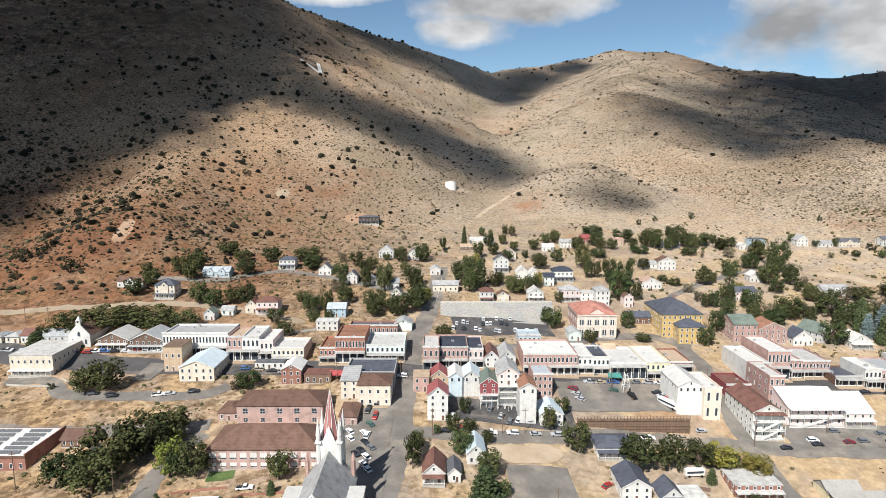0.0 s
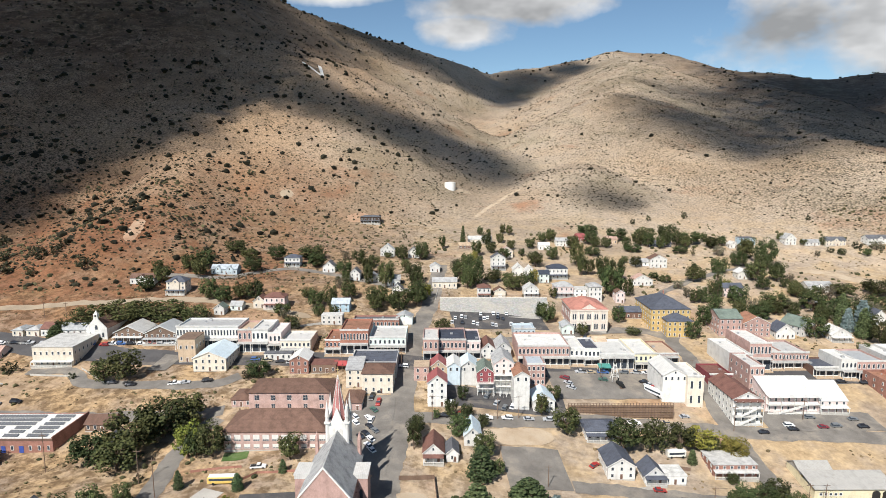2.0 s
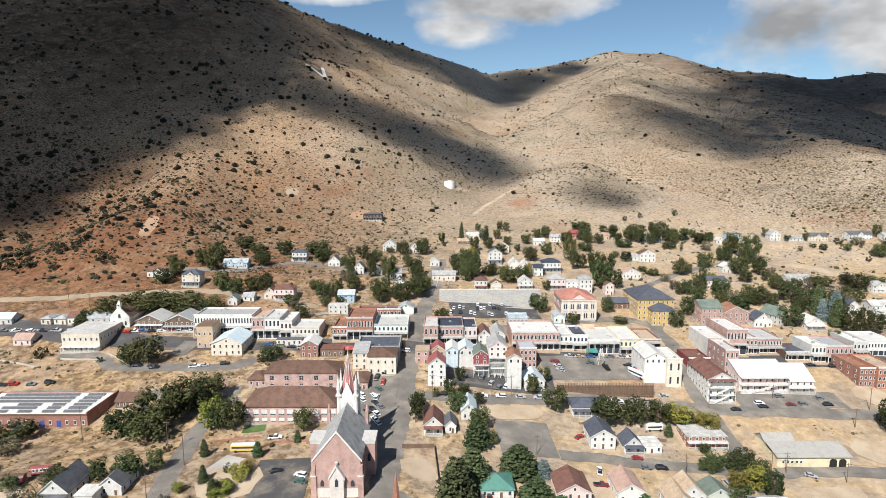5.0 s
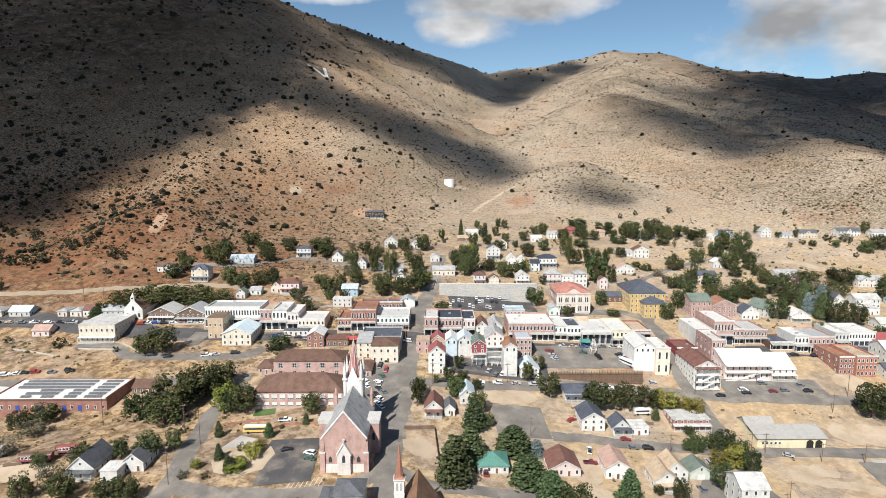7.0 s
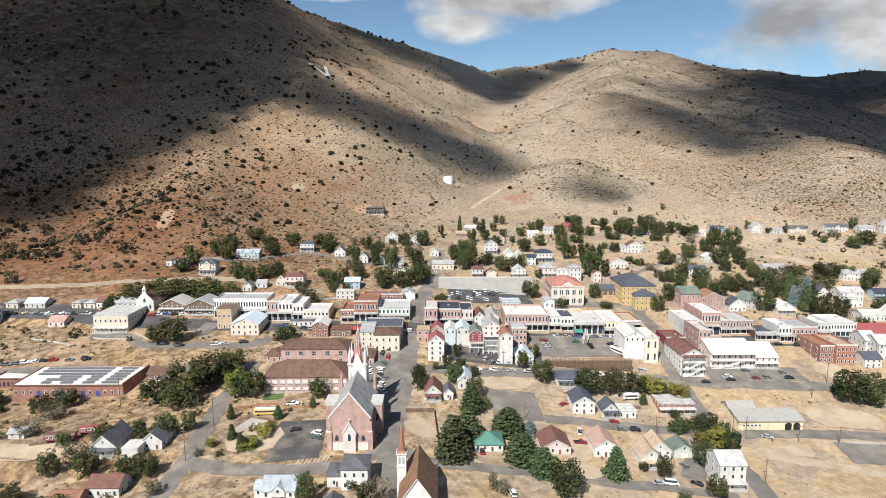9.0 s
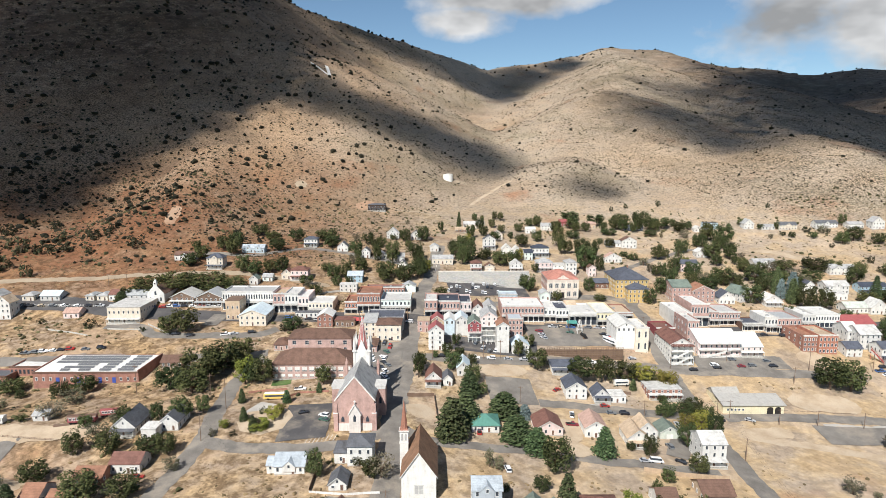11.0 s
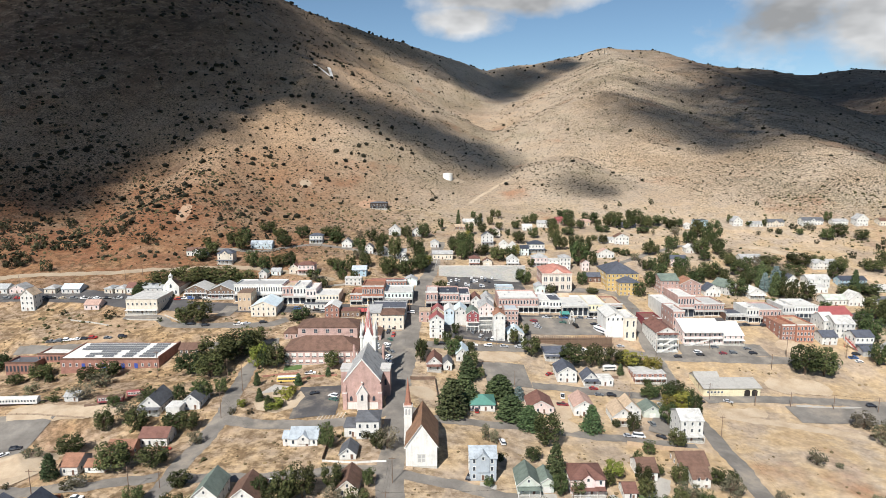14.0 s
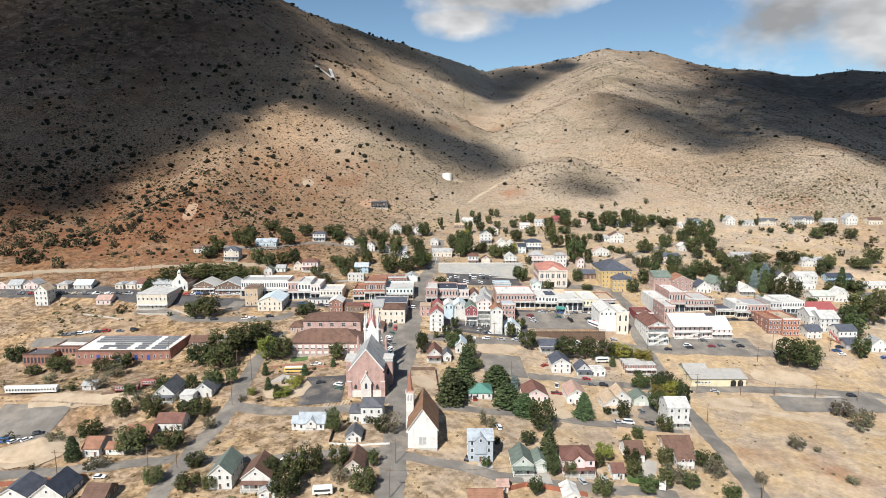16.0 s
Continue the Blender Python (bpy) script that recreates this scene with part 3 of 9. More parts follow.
def gable_roof(bm, w, d, h, rise, over, t, axis, x0=0.0, y0=0.0):
    """Two slabs of roof that meet at the ridge."""
    s = (w if axis == "y" else d) / 2
    k = rise / s
    e = s + over
    pts = [(-e, h - over * k), (0, h + rise), (e, h - over * k), (e, h - over * k + t), (0, h + rise + t * 1.1), (-e, h - over * k + t)]
    if axis == "y":
        prism(bm, [(x + x0, z) for x, z in pts], y0 - d / 2 - over, y0 + d / 2 + over)
    else:
        prism_x(bm, [(y + y0, z) for y, z in pts], x0 - w / 2 - over, x0 + w / 2 + over)


def hip_roof(bm, w, d, h, rise, over):
    W, D = w / 2 + over, d / 2 + over
    r = max(0.0, (W - D)) if W > D else 0.0
    q = max(0.0, (D - W)) if D > W else 0.0
    lo = [bm.verts.new(p) for p in ((-W, -D, h), (W, -D, h), (W, D, h), (-W, D, h))]
    hi = [bm.verts.new(p) for p in ((-W, -D, h + 0.18), (W, -D, h + 0.18), (W, D, h + 0.18), (-W, D, h + 0.18))]
    a, b = bm.verts.new((-r, -q, h + rise)), bm.verts.new((r, q, h + rise)) if (r or q) else None
    bm.faces.new(lo[::-1])
    for i in range(4):
        bm.faces.new((lo[i], lo[(i + 1) % 4], hi[(i + 1) % 4], hi[i]))
    if b is None:
        for i in range(4):
            bm.faces.new((hi[i], hi[(i + 1) % 4], a))
    elif r:
        bm.faces.new((hi[0], hi[1], b, a)), bm.faces.new((hi[1], hi[2], b)), bm.faces.new((hi[2], hi[3], a, b)), bm.faces.new((hi[3], hi[0], a))
    else:
        bm.faces.new((hi[0], hi[1], a)), bm.faces.new((hi[1], hi[2], b, a)), bm.faces.new((hi[2], hi[3], b)), bm.faces.new((hi[3], hi[0], a, b))


def finish(bm):
    bmesh.ops.recalc_face_normals(bm, faces=bm.faces)
    return bm


HOUSE_N = [0]


def house(x, y, w, d, h, roof="gy", wall="white", cover="darkgrey", rz=0.0, pitch=0.55, porch=0, chimney=0, label="", name="house", z=None,
          kind="siding", cover_kind="shingle", dormer=0, door="brown", garage=0, wing=None, stilts=0.0, bare=0, galleries=0, rows=0, wide=()):
    """A dwelling: foundation, walls, roof, windows, door; porch, chimney, front gable or wing where it has one."""
    HOUSE_N[0] += 1
    rnd = random.Random(HOUSE_N[0] * 7 + int(x) * 3)
    storeys = rows or max(1, int((h + 0.9) / 2.9))
    words = {"gy": "gabled", "gx": "pitched", "hip": "hipped", "flat": "flat", "shed": "lean-to"}[roof]
    ob = thing(name, x, y, rz, label or "%s %s house with a %s %s %s roof" % (wall.replace("pale", "pale "), ("one-storey", "two-storey", "tall three-storey")[min(storeys, 3) - 1], words,
               cover.replace("roof", ""), {"shingle": "shingle", "metal": "metal"}.get(cover_kind, cover_kind)), "house" if name == "house" else name.replace("_", " "), z=z)
    wm, rm = paint(wall, PAL[wall], kind), paint(cover, PAL[cover], cover_kind)
    if stilts:               # white timber trestle under the front, braced crosswise
        ob.location.z += stilts
        for i in range(4):
            for yy in (-d / 2 + 0.15, 0.0):
                xx = -w / 2 + 0.15 + (w - 0.3) * i / 3
                part("stilt", boxed(xx - 0.13, xx + 0.13, yy - 0.13, yy + 0.13, -stilts - 2, 0.3), M_TRIM, ob)
                if i < 3 and yy < -0.1 and stilts > 7:
                    x2 = xx + (w - 0.3) / 3
                    bm = bmesh.new()
                    tube(bm, (xx, yy, -stilts), (x2, yy, 0), 0.1, n=4)
                    tube(bm, (xx, yy, 0), (x2, yy, -stilts), 0.1, n=4)
                    part("brace", bm, M_TRIM, ob)
        part("under_wall", boxed(-w / 2 + 0.3, w / 2 - 0.3, -d / 2 + 2.6, 0.19, -stilts - 1, 0.1), M_TRIM, ob, "whitewashed board wall")
        for k in range(1, int(stilts / 2.8)):
            part("landing", boxed(-w / 2, w / 2, -d / 2 - 0.2, -d / 2 + 2.6, -k * 2.8, 0.16 - k * 2.8), M_TRIM, ob)
        part("deck", boxed(-w / 2, w / 2, -d / 2 - 1.6, -d / 2, 0.1, 0.28), M_TRIM, ob)
        bm = bmesh.new()
        box(bm, -w / 2, w / 2, -d / 2 - 1.6, -d / 2 - 1.5, 1.1, 1.2)
        for i in range(9):
            xx = -w / 2 + w * i / 8
            box(bm, xx - 0.04, xx + 0.04, -d / 2 - 1.6, -d / 2 - 1.5, -stilts * (i % 4 == 0), 1.1)
        part("deck_rail", bm, M_TRIM, ob)
    if galleries:            # open galleries with outside stairs on the front
        gh = h / galleries
        for i in range(galleries):
            part("gallery_floor", boxed(-w / 2, w / 2, -d / 2 - 2.2, -d / 2, i * gh - 0.05, i * gh + 0.2), M_TRIM, ob)
            bm = bmesh.new()
            box(bm, -w / 2, w / 2, -d / 2 - 2.2, -d / 2 - 2.1, i * gh + 1.0, i * gh + 1.12)
            for j in range(int(w / 0.6)):
                xx = -w / 2 + 0.6 * j
                box(bm, xx, xx + 0.06, -d / 2 - 2.19, -d / 2 - 2.12, i * gh + 0.2, i * gh + 1.0)
            part("gallery_rail", bm, M_TRIM, ob)
            if i:
                bm = bmesh.new()
                prism(bm, [(-w * 0.3, (i - 1) * gh), (w * 0.25, i * gh), (w * 0.25, i * gh + 0.9), (-w * 0.3, (i - 1) * gh + 0.9)], -d / 2 - 2.6, -d / 2 - 2.3)
                part("stair", finish(bm), M_TRIM, ob)
        for j in range(5):
            xx = -w / 2 + 0.1 + (w - 0.2) * j / 4
            part("gallery_post", boxed(xx - 0.09, xx + 0.09, -d / 2 - 2.2, -d / 2 - 2.02, -2, h), M_TRIM, ob)
        bm = bmesh.new()
        prism_x(bm, [(-d / 2, h + 0.05), (-d / 2 - 2.6, h - 0.35), (-d / 2 - 2.6, h - 0.5), (-d / 2, h - 0.12)], -w / 2 - 0.15, w / 2 + 0.15)
        part("gallery_roof", finish(bm), rm, ob)
    part("foundation", boxed(-w / 2 + 0.06, w / 2 - 0.06, -d / 2 + 0.06 if not stilts else 0.2, d / 2 - 0.06, -3.5 - stilts, 0.3), M_CONC, ob)
    rise = (w if roof == "gy" else d) / 2 * pitch
    bm = bmesh.new()
    if roof == "gy":
        prism(bm, [(-w / 2, 0.3), (w / 2, 0.3), (w / 2, h), (0, h + rise), (-w / 2, h)], -d / 2, d / 2)
    elif roof == "gx":
        prism_x(bm, [(-d / 2, 0.3), (d / 2, 0.3), (d / 2, h), (0, h + rise), (-d / 2, h)], -w / 2, w / 2)
    elif roof == "shed":
        prism_x(bm, [(-d / 2, 0.3), (d / 2, 0.3), (d / 2, h + d * 0.18), (-d / 2, h)], -w / 2, w / 2)
    else:
        box(bm, -w / 2, w / 2, -d / 2, d / 2, 0.3, h)
    part("wall", finish(bm), wm, ob)
    bm = bmesh.new()
    if roof in ("gy", "gx"):
        gable_roof(bm, w, d, h, rise, 0.4, 0.18, roof[1])
    elif roof == "hip":
        rise = min(w, d) / 2 * pitch
        hip_roof(bm, w, d, h, rise, 0.45)
    elif roof == "shed":
        k = 0.18
        prism_x(bm, [(-d / 2 - 0.4, h - 0.07), (d / 2 + 0.4, h + d * k + 0.07), (d / 2 + 0.4, h + d * k + 0.25), (-d / 2 - 0.4, h + 0.12)], -w / 2 - 0.3, w / 2 + 0.3)
    else:
        box(bm, -w / 2 - 0.2, w / 2 + 0.2, -d / 2 - 0.2, d / 2 + 0.2, h, h + 0.25)
    roof_ob = part("roof", finish(bm), rm, ob)
    if roof in ("gy",):      # bargeboards on the front gable
        bm = bmesh.new()
        e, k = w / 2 + 0.4, rise / (w / 2)
        for sgn in (-1, 1):
            prism(bm, [(0, h + rise - 0.05), (sgn * e, h - 0.4 * k - 0.05), (sgn * e, h - 0.4 * k + 0.25), (0, h + rise + 0.28)], -d / 2 - 0.46, -d / 2 - 0.4)
        part("bargeboard", finish(bm), M_TRIM, roof_ob)
    n = max(1, int(w / 2.7))
    for z0, count, ww, wh, blinds in wide:      # rows of broad windows across the front
        for i in range(count):
            shared("window", broad_window(ww, wh, blinds), ob, ((i + 0.5) / count * w - w / 2, -d / 2 - 0.01, z0))
    for s in range(storeys):
        if bare and s < storeys - 1 or wide:
            continue
        z0 = 0.3 + s * (h - 0.3) / storeys + 0.9
        wh = min(1.5, (h - 0.3) / storeys - 1.35)
        if wh < 0.6:
            wh = 0.7
        skip = ()
        if s == 0:
            if garage:
                bm = bmesh.new()
                for i in range(4):
                    box(bm, -min(w * 0.38, 1.4), min(w * 0.38, 1.4), -0.05, 0.03, 0.02 + i * 0.55, 0.53 + i * 0.55)
                part("garage_door", bm, M_TRIM, ob, loc=(0, -d / 2, 0.05))
                continue
            k = n // 2 if n > 1 else -1
            skip = (k,)
            dx = ((k + 0.5) / n * w - w / 2) if n > 1 else w * 0.2
            shared("door", door_mesh(door), ob, (dx, -d / 2 - 0.02, 0.3))
        face_windows(ob, w, d, z0, "front", n, 0.85, wh, skip=skip)
        m = max(1, int(d / 3.4))
        face_windows(ob, w, d, z0, "left", m, 0.85, wh)
        face_windows(ob, w, d, z0, "right", m, 0.85, wh)
    if roof == "gy" and rise > 2.2:
        shared("window", window_mesh(0.7, 1.0), ob, (0, -d / 2 - 0.01, h + rise * 0.25))
    if porch:
        py = -d / 2 - 2.0
        bm = bmesh.new()
        ph = min(h - 0.1, 2.9)
        prism_x(bm, [(-d / 2, ph + 0.35), (py - 0.25, ph), (py - 0.25, ph - 0.14), (-d / 2, ph + 0.18)], -w / 2 - 0.1, w / 2 + 0.1)
        part("porch_roof", finish(bm), rm, ob)
        part("porch_floor", boxed(-w / 2, w / 2, py, -d / 2, -2.0, 0.3), M_CONC, ob)
        k = max(3, int(w / 2.2))
        for i in range(k):
            xx = -w / 2 + 0.12 + (w - 0.24) * i / (k - 1)
            part("porch_post", boxed(xx - 0.08, xx + 0.08, py, py + 0.16, 0.3, ph - 0.1), M_TRIM, ob)
        bm = bmesh.new()
        box(bm, -w / 2, w / 2, py + 0.04, py + 0.12, 1.05, 1.15)
        box(bm, -w / 2, w / 2, py + 0.04, py + 0.12, 0.45, 0.52)
        part("porch_rail", bm, M_TRIM, ob)
    if chimney:
        cx = rnd.uniform(-0.25, 0.25) * w
        cy = rnd.uniform(-0.2, 0.3) * d
        zt = h + rise + 0.7
        bm = bmesh.new()
        box(bm, cx - 0.35, cx + 0.35, cy - 0.35, cy + 0.35, h * 0.8, zt)
        box(bm, cx - 0.43, cx + 0.43, cy - 0.43, cy + 0.43, zt - 0.25, zt - 0.05)
        part("chimney", bm, paint("brick", PAL["brick"], "brick"), roof_ob)
    if dormer:               # gables that stand on the front slope
        for i in range(dormer):
            dx = ((i + 0.5) / dormer - 0.5) * w * 0.9
            dw = min(w / dormer * 0.55, 4.5)
            bm = bmesh.new()
            prism(bm, [(dx - dw / 2, h * 0.4), (dx + dw / 2, h * 0.4), (dx + dw / 2, h), (dx, h + dw / 2 * 0.9), (dx - dw / 2, h)], -d / 2 - 0.5, 0)
            part("front_gable", finish(bm), wm, ob)
            bm = bmesh.new()
            gable_roof(bm, dw, d / 2 + 0.3, h, dw / 2 * 0.9, 0.3, 0.15, "y", dx, -d / 4 - 0.25)
            part("gable_roof", finish(bm), rm, ob)
            shared("window", window_mesh(0.8, 1.1), ob, (dx, -d / 2 - 0.52, h - 0.5))
    if wing:                 # a lower wing: offset x, width, depth, height
        wx, ww, wd, wh_ = wing
        bm = bmesh.new()
        box(bm, wx - ww / 2, wx + ww / 2, -wd / 2, wd / 2, -2, wh_)
        part("wing_wall", bm, wm, ob)
        bm = bmesh.new()
        gable_roof(bm, ww, wd, wh_, wd / 2 * pitch, 0.3, 0.15, "x", wx, 0)
        prism_x(bm, [(-wd / 2, wh_ - 0.1), (wd / 2, wh_ - 0.1), (0, wh_ + wd / 2 * pitch)], wx - ww / 2, wx + ww / 2)
        part("wing_roof", finish(bm), rm, ob)
        me = window_mesh(0.8, 1.2)
        for i in (-0.25, 0.25):
            shared("window", me, ob, (wx + i * ww, -wd / 2 - 0.01, 1.1))
    return ob


def store(x, y, w, d, h, wall="pinkbrick", cover="white", rz=0.0, n=0, storeys=2, arched=True, awning="white", balcony=0, cornice="white", kind="brick", label="", z=None,
          name="store_building", shopfront=1, sides=0, parapet=0.8, units=1, cover_kind="metal"):
    """A main-street building: parapet walls, flat roof, cornice, rows of windows, shopfront and a covered walk."""
    HOUSE_N[0] += 1
    rnd = random.Random(HOUSE_N[0])
    ob = thing(name, x, y, rz, label or "%s %s shop building, flat %s roof, %s" % (wall.replace("brick", " brick").strip(), ("one-storey", "two-storey", "three-storey")[min(storeys, 3) - 1],
               cover.replace("roof", ""), "covered sidewalk" if awning else "cornice"), "building", z=z)
    wm, rm, cm = paint(wall, PAL[wall], kind), paint(cover, PAL[cover], cover_kind), paint(cornice, PAL[cornice], "plaster")
    t = 0.35
    bm = bmesh.new()
    box(bm, -w / 2, w / 2, -d / 2, -d / 2 + t, -3, h)
    box(bm, -w / 2, w / 2, d / 2 - t, d / 2, -3, h - 0.3)
    box(bm, -w / 2, -w / 2 + t, -d / 2 + t, d / 2 - t, -3, h - 0.15)
    box(bm, w / 2 - t, w / 2, -d / 2 + t, d / 2 - t, -3, h - 0.15)
    part("wall", bm, wm, ob)
    bm = bmesh.new()
    prism_x(bm, [(-d / 2 + t, h - parapet), (d / 2 - t, h - parapet - 0.3), (d / 2 - t, h - parapet - 0.6), (-d / 2 + t, h - parapet - 0.6)], -w / 2 + t, w / 2 - t)
    roof_ob = part("roof", finish(bm), rm, ob)
    for _ in range(max(1, int(w * d / 160))):      # vents and hatches on the deck
        vx, vy = rnd.uniform(-0.35, 0.35) * w, rnd.uniform(-0.3, 0.35) * d
        s = rnd.uniform(0.3, 0.8)
        bm = bmesh.new()
        box(bm, vx - s, vx + s, vy - s * 0.8, vy + s * 0.8, h - parapet - 0.4, h - parapet + s * rnd.uniform(0.6, 1.1), bevel=0.04)
        part("roof_vent", bm, plain("galvanised", (0.5, 0.5, 0.5), 0.4, 0.6), roof_ob)
    bm = bmesh.new()
    box(bm, -w / 2 - 0.25, w / 2 + 0.25, -d / 2 - 0.35, -d / 2 + t, h, h + 0.22)
    box(bm, -w / 2 - 0.12, w / 2 + 0.12, -d / 2 - 0.2, -d / 2, h - 0.55, h)
    k = max(2, int(w / 1.6))
    for i in range(k + 1):
        xx = -w / 2 + w * i / k
        box(bm, xx - 0.1, xx + 0.1, -d / 2 - 0.32, -d / 2 - 0.2, h - 0.45, h)
    part("cornice", bm, cm, ob)
    sh = (h - 0.9) / storeys
    n = n or max(2, int(w / 2.0))
    for s in range(1 if shopfront else 0, storeys):
        face_windows(ob, w, d, s * sh + sh * 0.28, "front", n, min(1.0, w / n * 0.5), sh * 0.52, arched, cm)
    if sides:
        for s in range(storeys):
            for side in ("left", "right"):
                face_windows(ob, w, d, s * sh + sh * 0.3, side, max(2, int(d / 4.5)), 0.85, min(1.6, sh * 0.45), arched, cm)
    if shopfront:
        k = max(2, int(w / 3.0))
        bm = bmesh.new()
        box(bm, -w / k / 2 + 0.25, w / k / 2 - 0.25, -0.04, 0.02, 0.45, sh * 0.78)
        me = bpy.data.meshes.new("shop_window")
        bm.to_mesh(me)
        bm.free()
        me.materials.append(M_GLASS)
        for i in range(k):
            shared("shop_window", me, ob, (-w / 2 + w * (i + 0.5) / k, -d / 2, 0))
        bm = bmesh.new()
        for i in range(k + 1):
            xx = -w / 2 + w * i / k
            box(bm, max(xx - 0.22, -w / 2), min(xx + 0.22, w / 2), -d / 2 - 0.12, -d / 2, 0, sh * 0.85)
        box(bm, -w / 2, w / 2, -d / 2 - 0.1, -d / 2 - 0.04, 0, 0.45)
        part("pilaster", bm, cm, ob)
    if awning:
        am = paint("walk_" + awning, shade(PAL[awning], 0.62), "shingle")
        bm = bmesh.new()
        az = sh * 0.92
        prism_x(bm, [(-d / 2, az + 0.5), (-d / 2 - 2.6, az), (-d / 2 - 2.6, az - 0.15), (-d / 2, az + 0.35)], -w / 2, w / 2)
        part("walk_roof", finish(bm), am, ob)
        k = max(3, int(w / 2.8))
        for i in range(k):
            xx = -w / 2 + 0.15 + (w - 0.3) * i / (k - 1)
            part("walk_post", boxed(xx - 0.08, xx + 0.08, -d / 2 - 2.55, -d / 2 - 2.39, -1.5, az), M_TRIM, ob)
        part("sidewalk", boxed(-w / 2, w / 2, -d / 2 - 3.2, -d / 2, -2.5, 0.12), M_WOODLIGHT, ob)
        if balcony:
            bm = bmesh.new()
            box(bm, -w / 2, w / 2, -d / 2 - 2.58, -d / 2 - 2.5, az + 0.9, az + 1.0)
            for i in range(int(w / 0.45) + 1):
                xx = -w / 2 + i * 0.45
                box(bm, xx - 0.03, xx + 0.03, -d / 2 - 2.57, -d / 2 - 2.51, az, az + 0.95)
            part("balcony_rail", bm, M_TRIM, ob)
    return ob


# ==== cars
CARS = {}
PAINTS = {"black": (0.02, 0.02, 0.025), "white": (0.75, 0.75, 0.75), "silver": (0.42, 0.43, 0.45), "grey": (0.16, 0.17, 0.18), "red": (0.33, 0.035, 0.03), "blue": (0.06, 0.13, 0.32),
          "tan": (0.42, 0.34, 0.24), "green": (0.06, 0.13, 0.10), "yellow": (0.75, 0.48, 0.03), "maroon": (0.2, 0.03, 0.04)}


def car_model(colour, style):
    L, W = {"sedan": (4.7, 1.8), "suv": (4.8, 1.9), "pickup": (5.7, 1.95), "van": (5.6, 2.0)}[style]
    ob = new("car")
    body = plain("car_" + colour, PAINTS[colour], 0.3)
    H = {"sedan": 0.82, "suv": 1.0, "pickup": 1.0, "van": 1.2}[style]
    bm = bmesh.new()
    prof = [(-L / 2, 0.35), (L / 2, 0.35), (L / 2, H * 0.72), (L / 2 - 0.15, H * 0.88), (L * 0.22, H), (-L / 2 + 0.3, H), (-L / 2, H * 0.85)]
    prism(bm, prof, -W / 2, W / 2)
    bmesh.ops.bevel(bm, geom=list(bm.edges), offset=0.06, segments=1, affect="EDGES")
    part("body", finish(bm), body, ob)
    a, b, top = {"sedan": (-L * 0.42, L * 0.20, 1.42), "suv": (-L * 0.48, L * 0.20, 1.72), "pickup": (-L * 0.10, L * 0.22, 1.75), "van": (-L * 0.48, L * 0.34, 2.1)}[style]
    s = {"sedan": 0.75, "suv": 0.45, "pickup": 0.4, "van": 0.25}[style]
    bm = bmesh.new()
    v = prism(bm, [(a, H - 0.02), (b, H - 0.02), (b - s, top - 0.06), (a + s * 0.7, top - 0.06)], -W / 2 + 0.12, W / 2 - 0.12)
    for q in v:
        if q.co.z > H + 0.1:
            q.co.y *= 0.86
    part("glass_house", finish(bm), M_GLASS, ob)
    bm = bmesh.new()
    box(bm, a + s * 0.7, b - s, -W / 2 * 0.80, W / 2 * 0.80, top - 0.07, top, bevel=0.02)
    part("car_roof", finish(bm), body, ob)
    if style == "pickup":
        part("bed", boxed(-L / 2 + 0.2, a - 0.1, -W / 2 + 0.15, W / 2 - 0.15, H - 0.02, H + 0.01), M_TYRE, ob)
    for sx in (-L * 0.31, L * 0.32):
        for sy in (-W / 2 + 0.08, W / 2 - 0.08):
            bm = bmesh.new()
            tube(bm, (sx, sy - 0.11, 0.34), (sx, sy + 0.11, 0.34), 0.34, n=12)
            part("wheel", bm, M_TYRE, ob)
    return ob


def car(x, y, rz, colour="silver", style="sedan"):
    """A parked vehicle that lies on the slope of the ground."""
    gx = (level(x + 1.5, y) - level(x - 1.5, y)) / 3
    gy = (level(x, y + 1.5) - level(x, y - 1.5)) / 3
    up = Vector((-gx, -gy, 1)).normalized()
    fx = Vector((math.cos(radians(rz)), math.sin(radians(rz)), 0))
    fx = (fx - up * fx.dot(up)).normalized()
    fy = up.cross(fx)
    m = Matrix(((fx.x, fy.x, up.x, x), (fx.y, fy.y, up.y, y), (fx.z, fy.z, up.z, level(x, y) + 0.03), (0, 0, 0, 1)))
    words = {"sedan": "sedan", "suv": "sport utility vehicle", "pickup": "pickup truck", "van": "van"}[style]
    if (colour, style) not in CARS:
        ob = car_model(colour, style)
        tagged(ob, "%s %s parked on the asphalt" % (colour, words), "car", "parked cars")
        CARS[colour, style] = ob
        ob.matrix_basis = m
        return ob
    return copy_thing(CARS[colour, style], m)


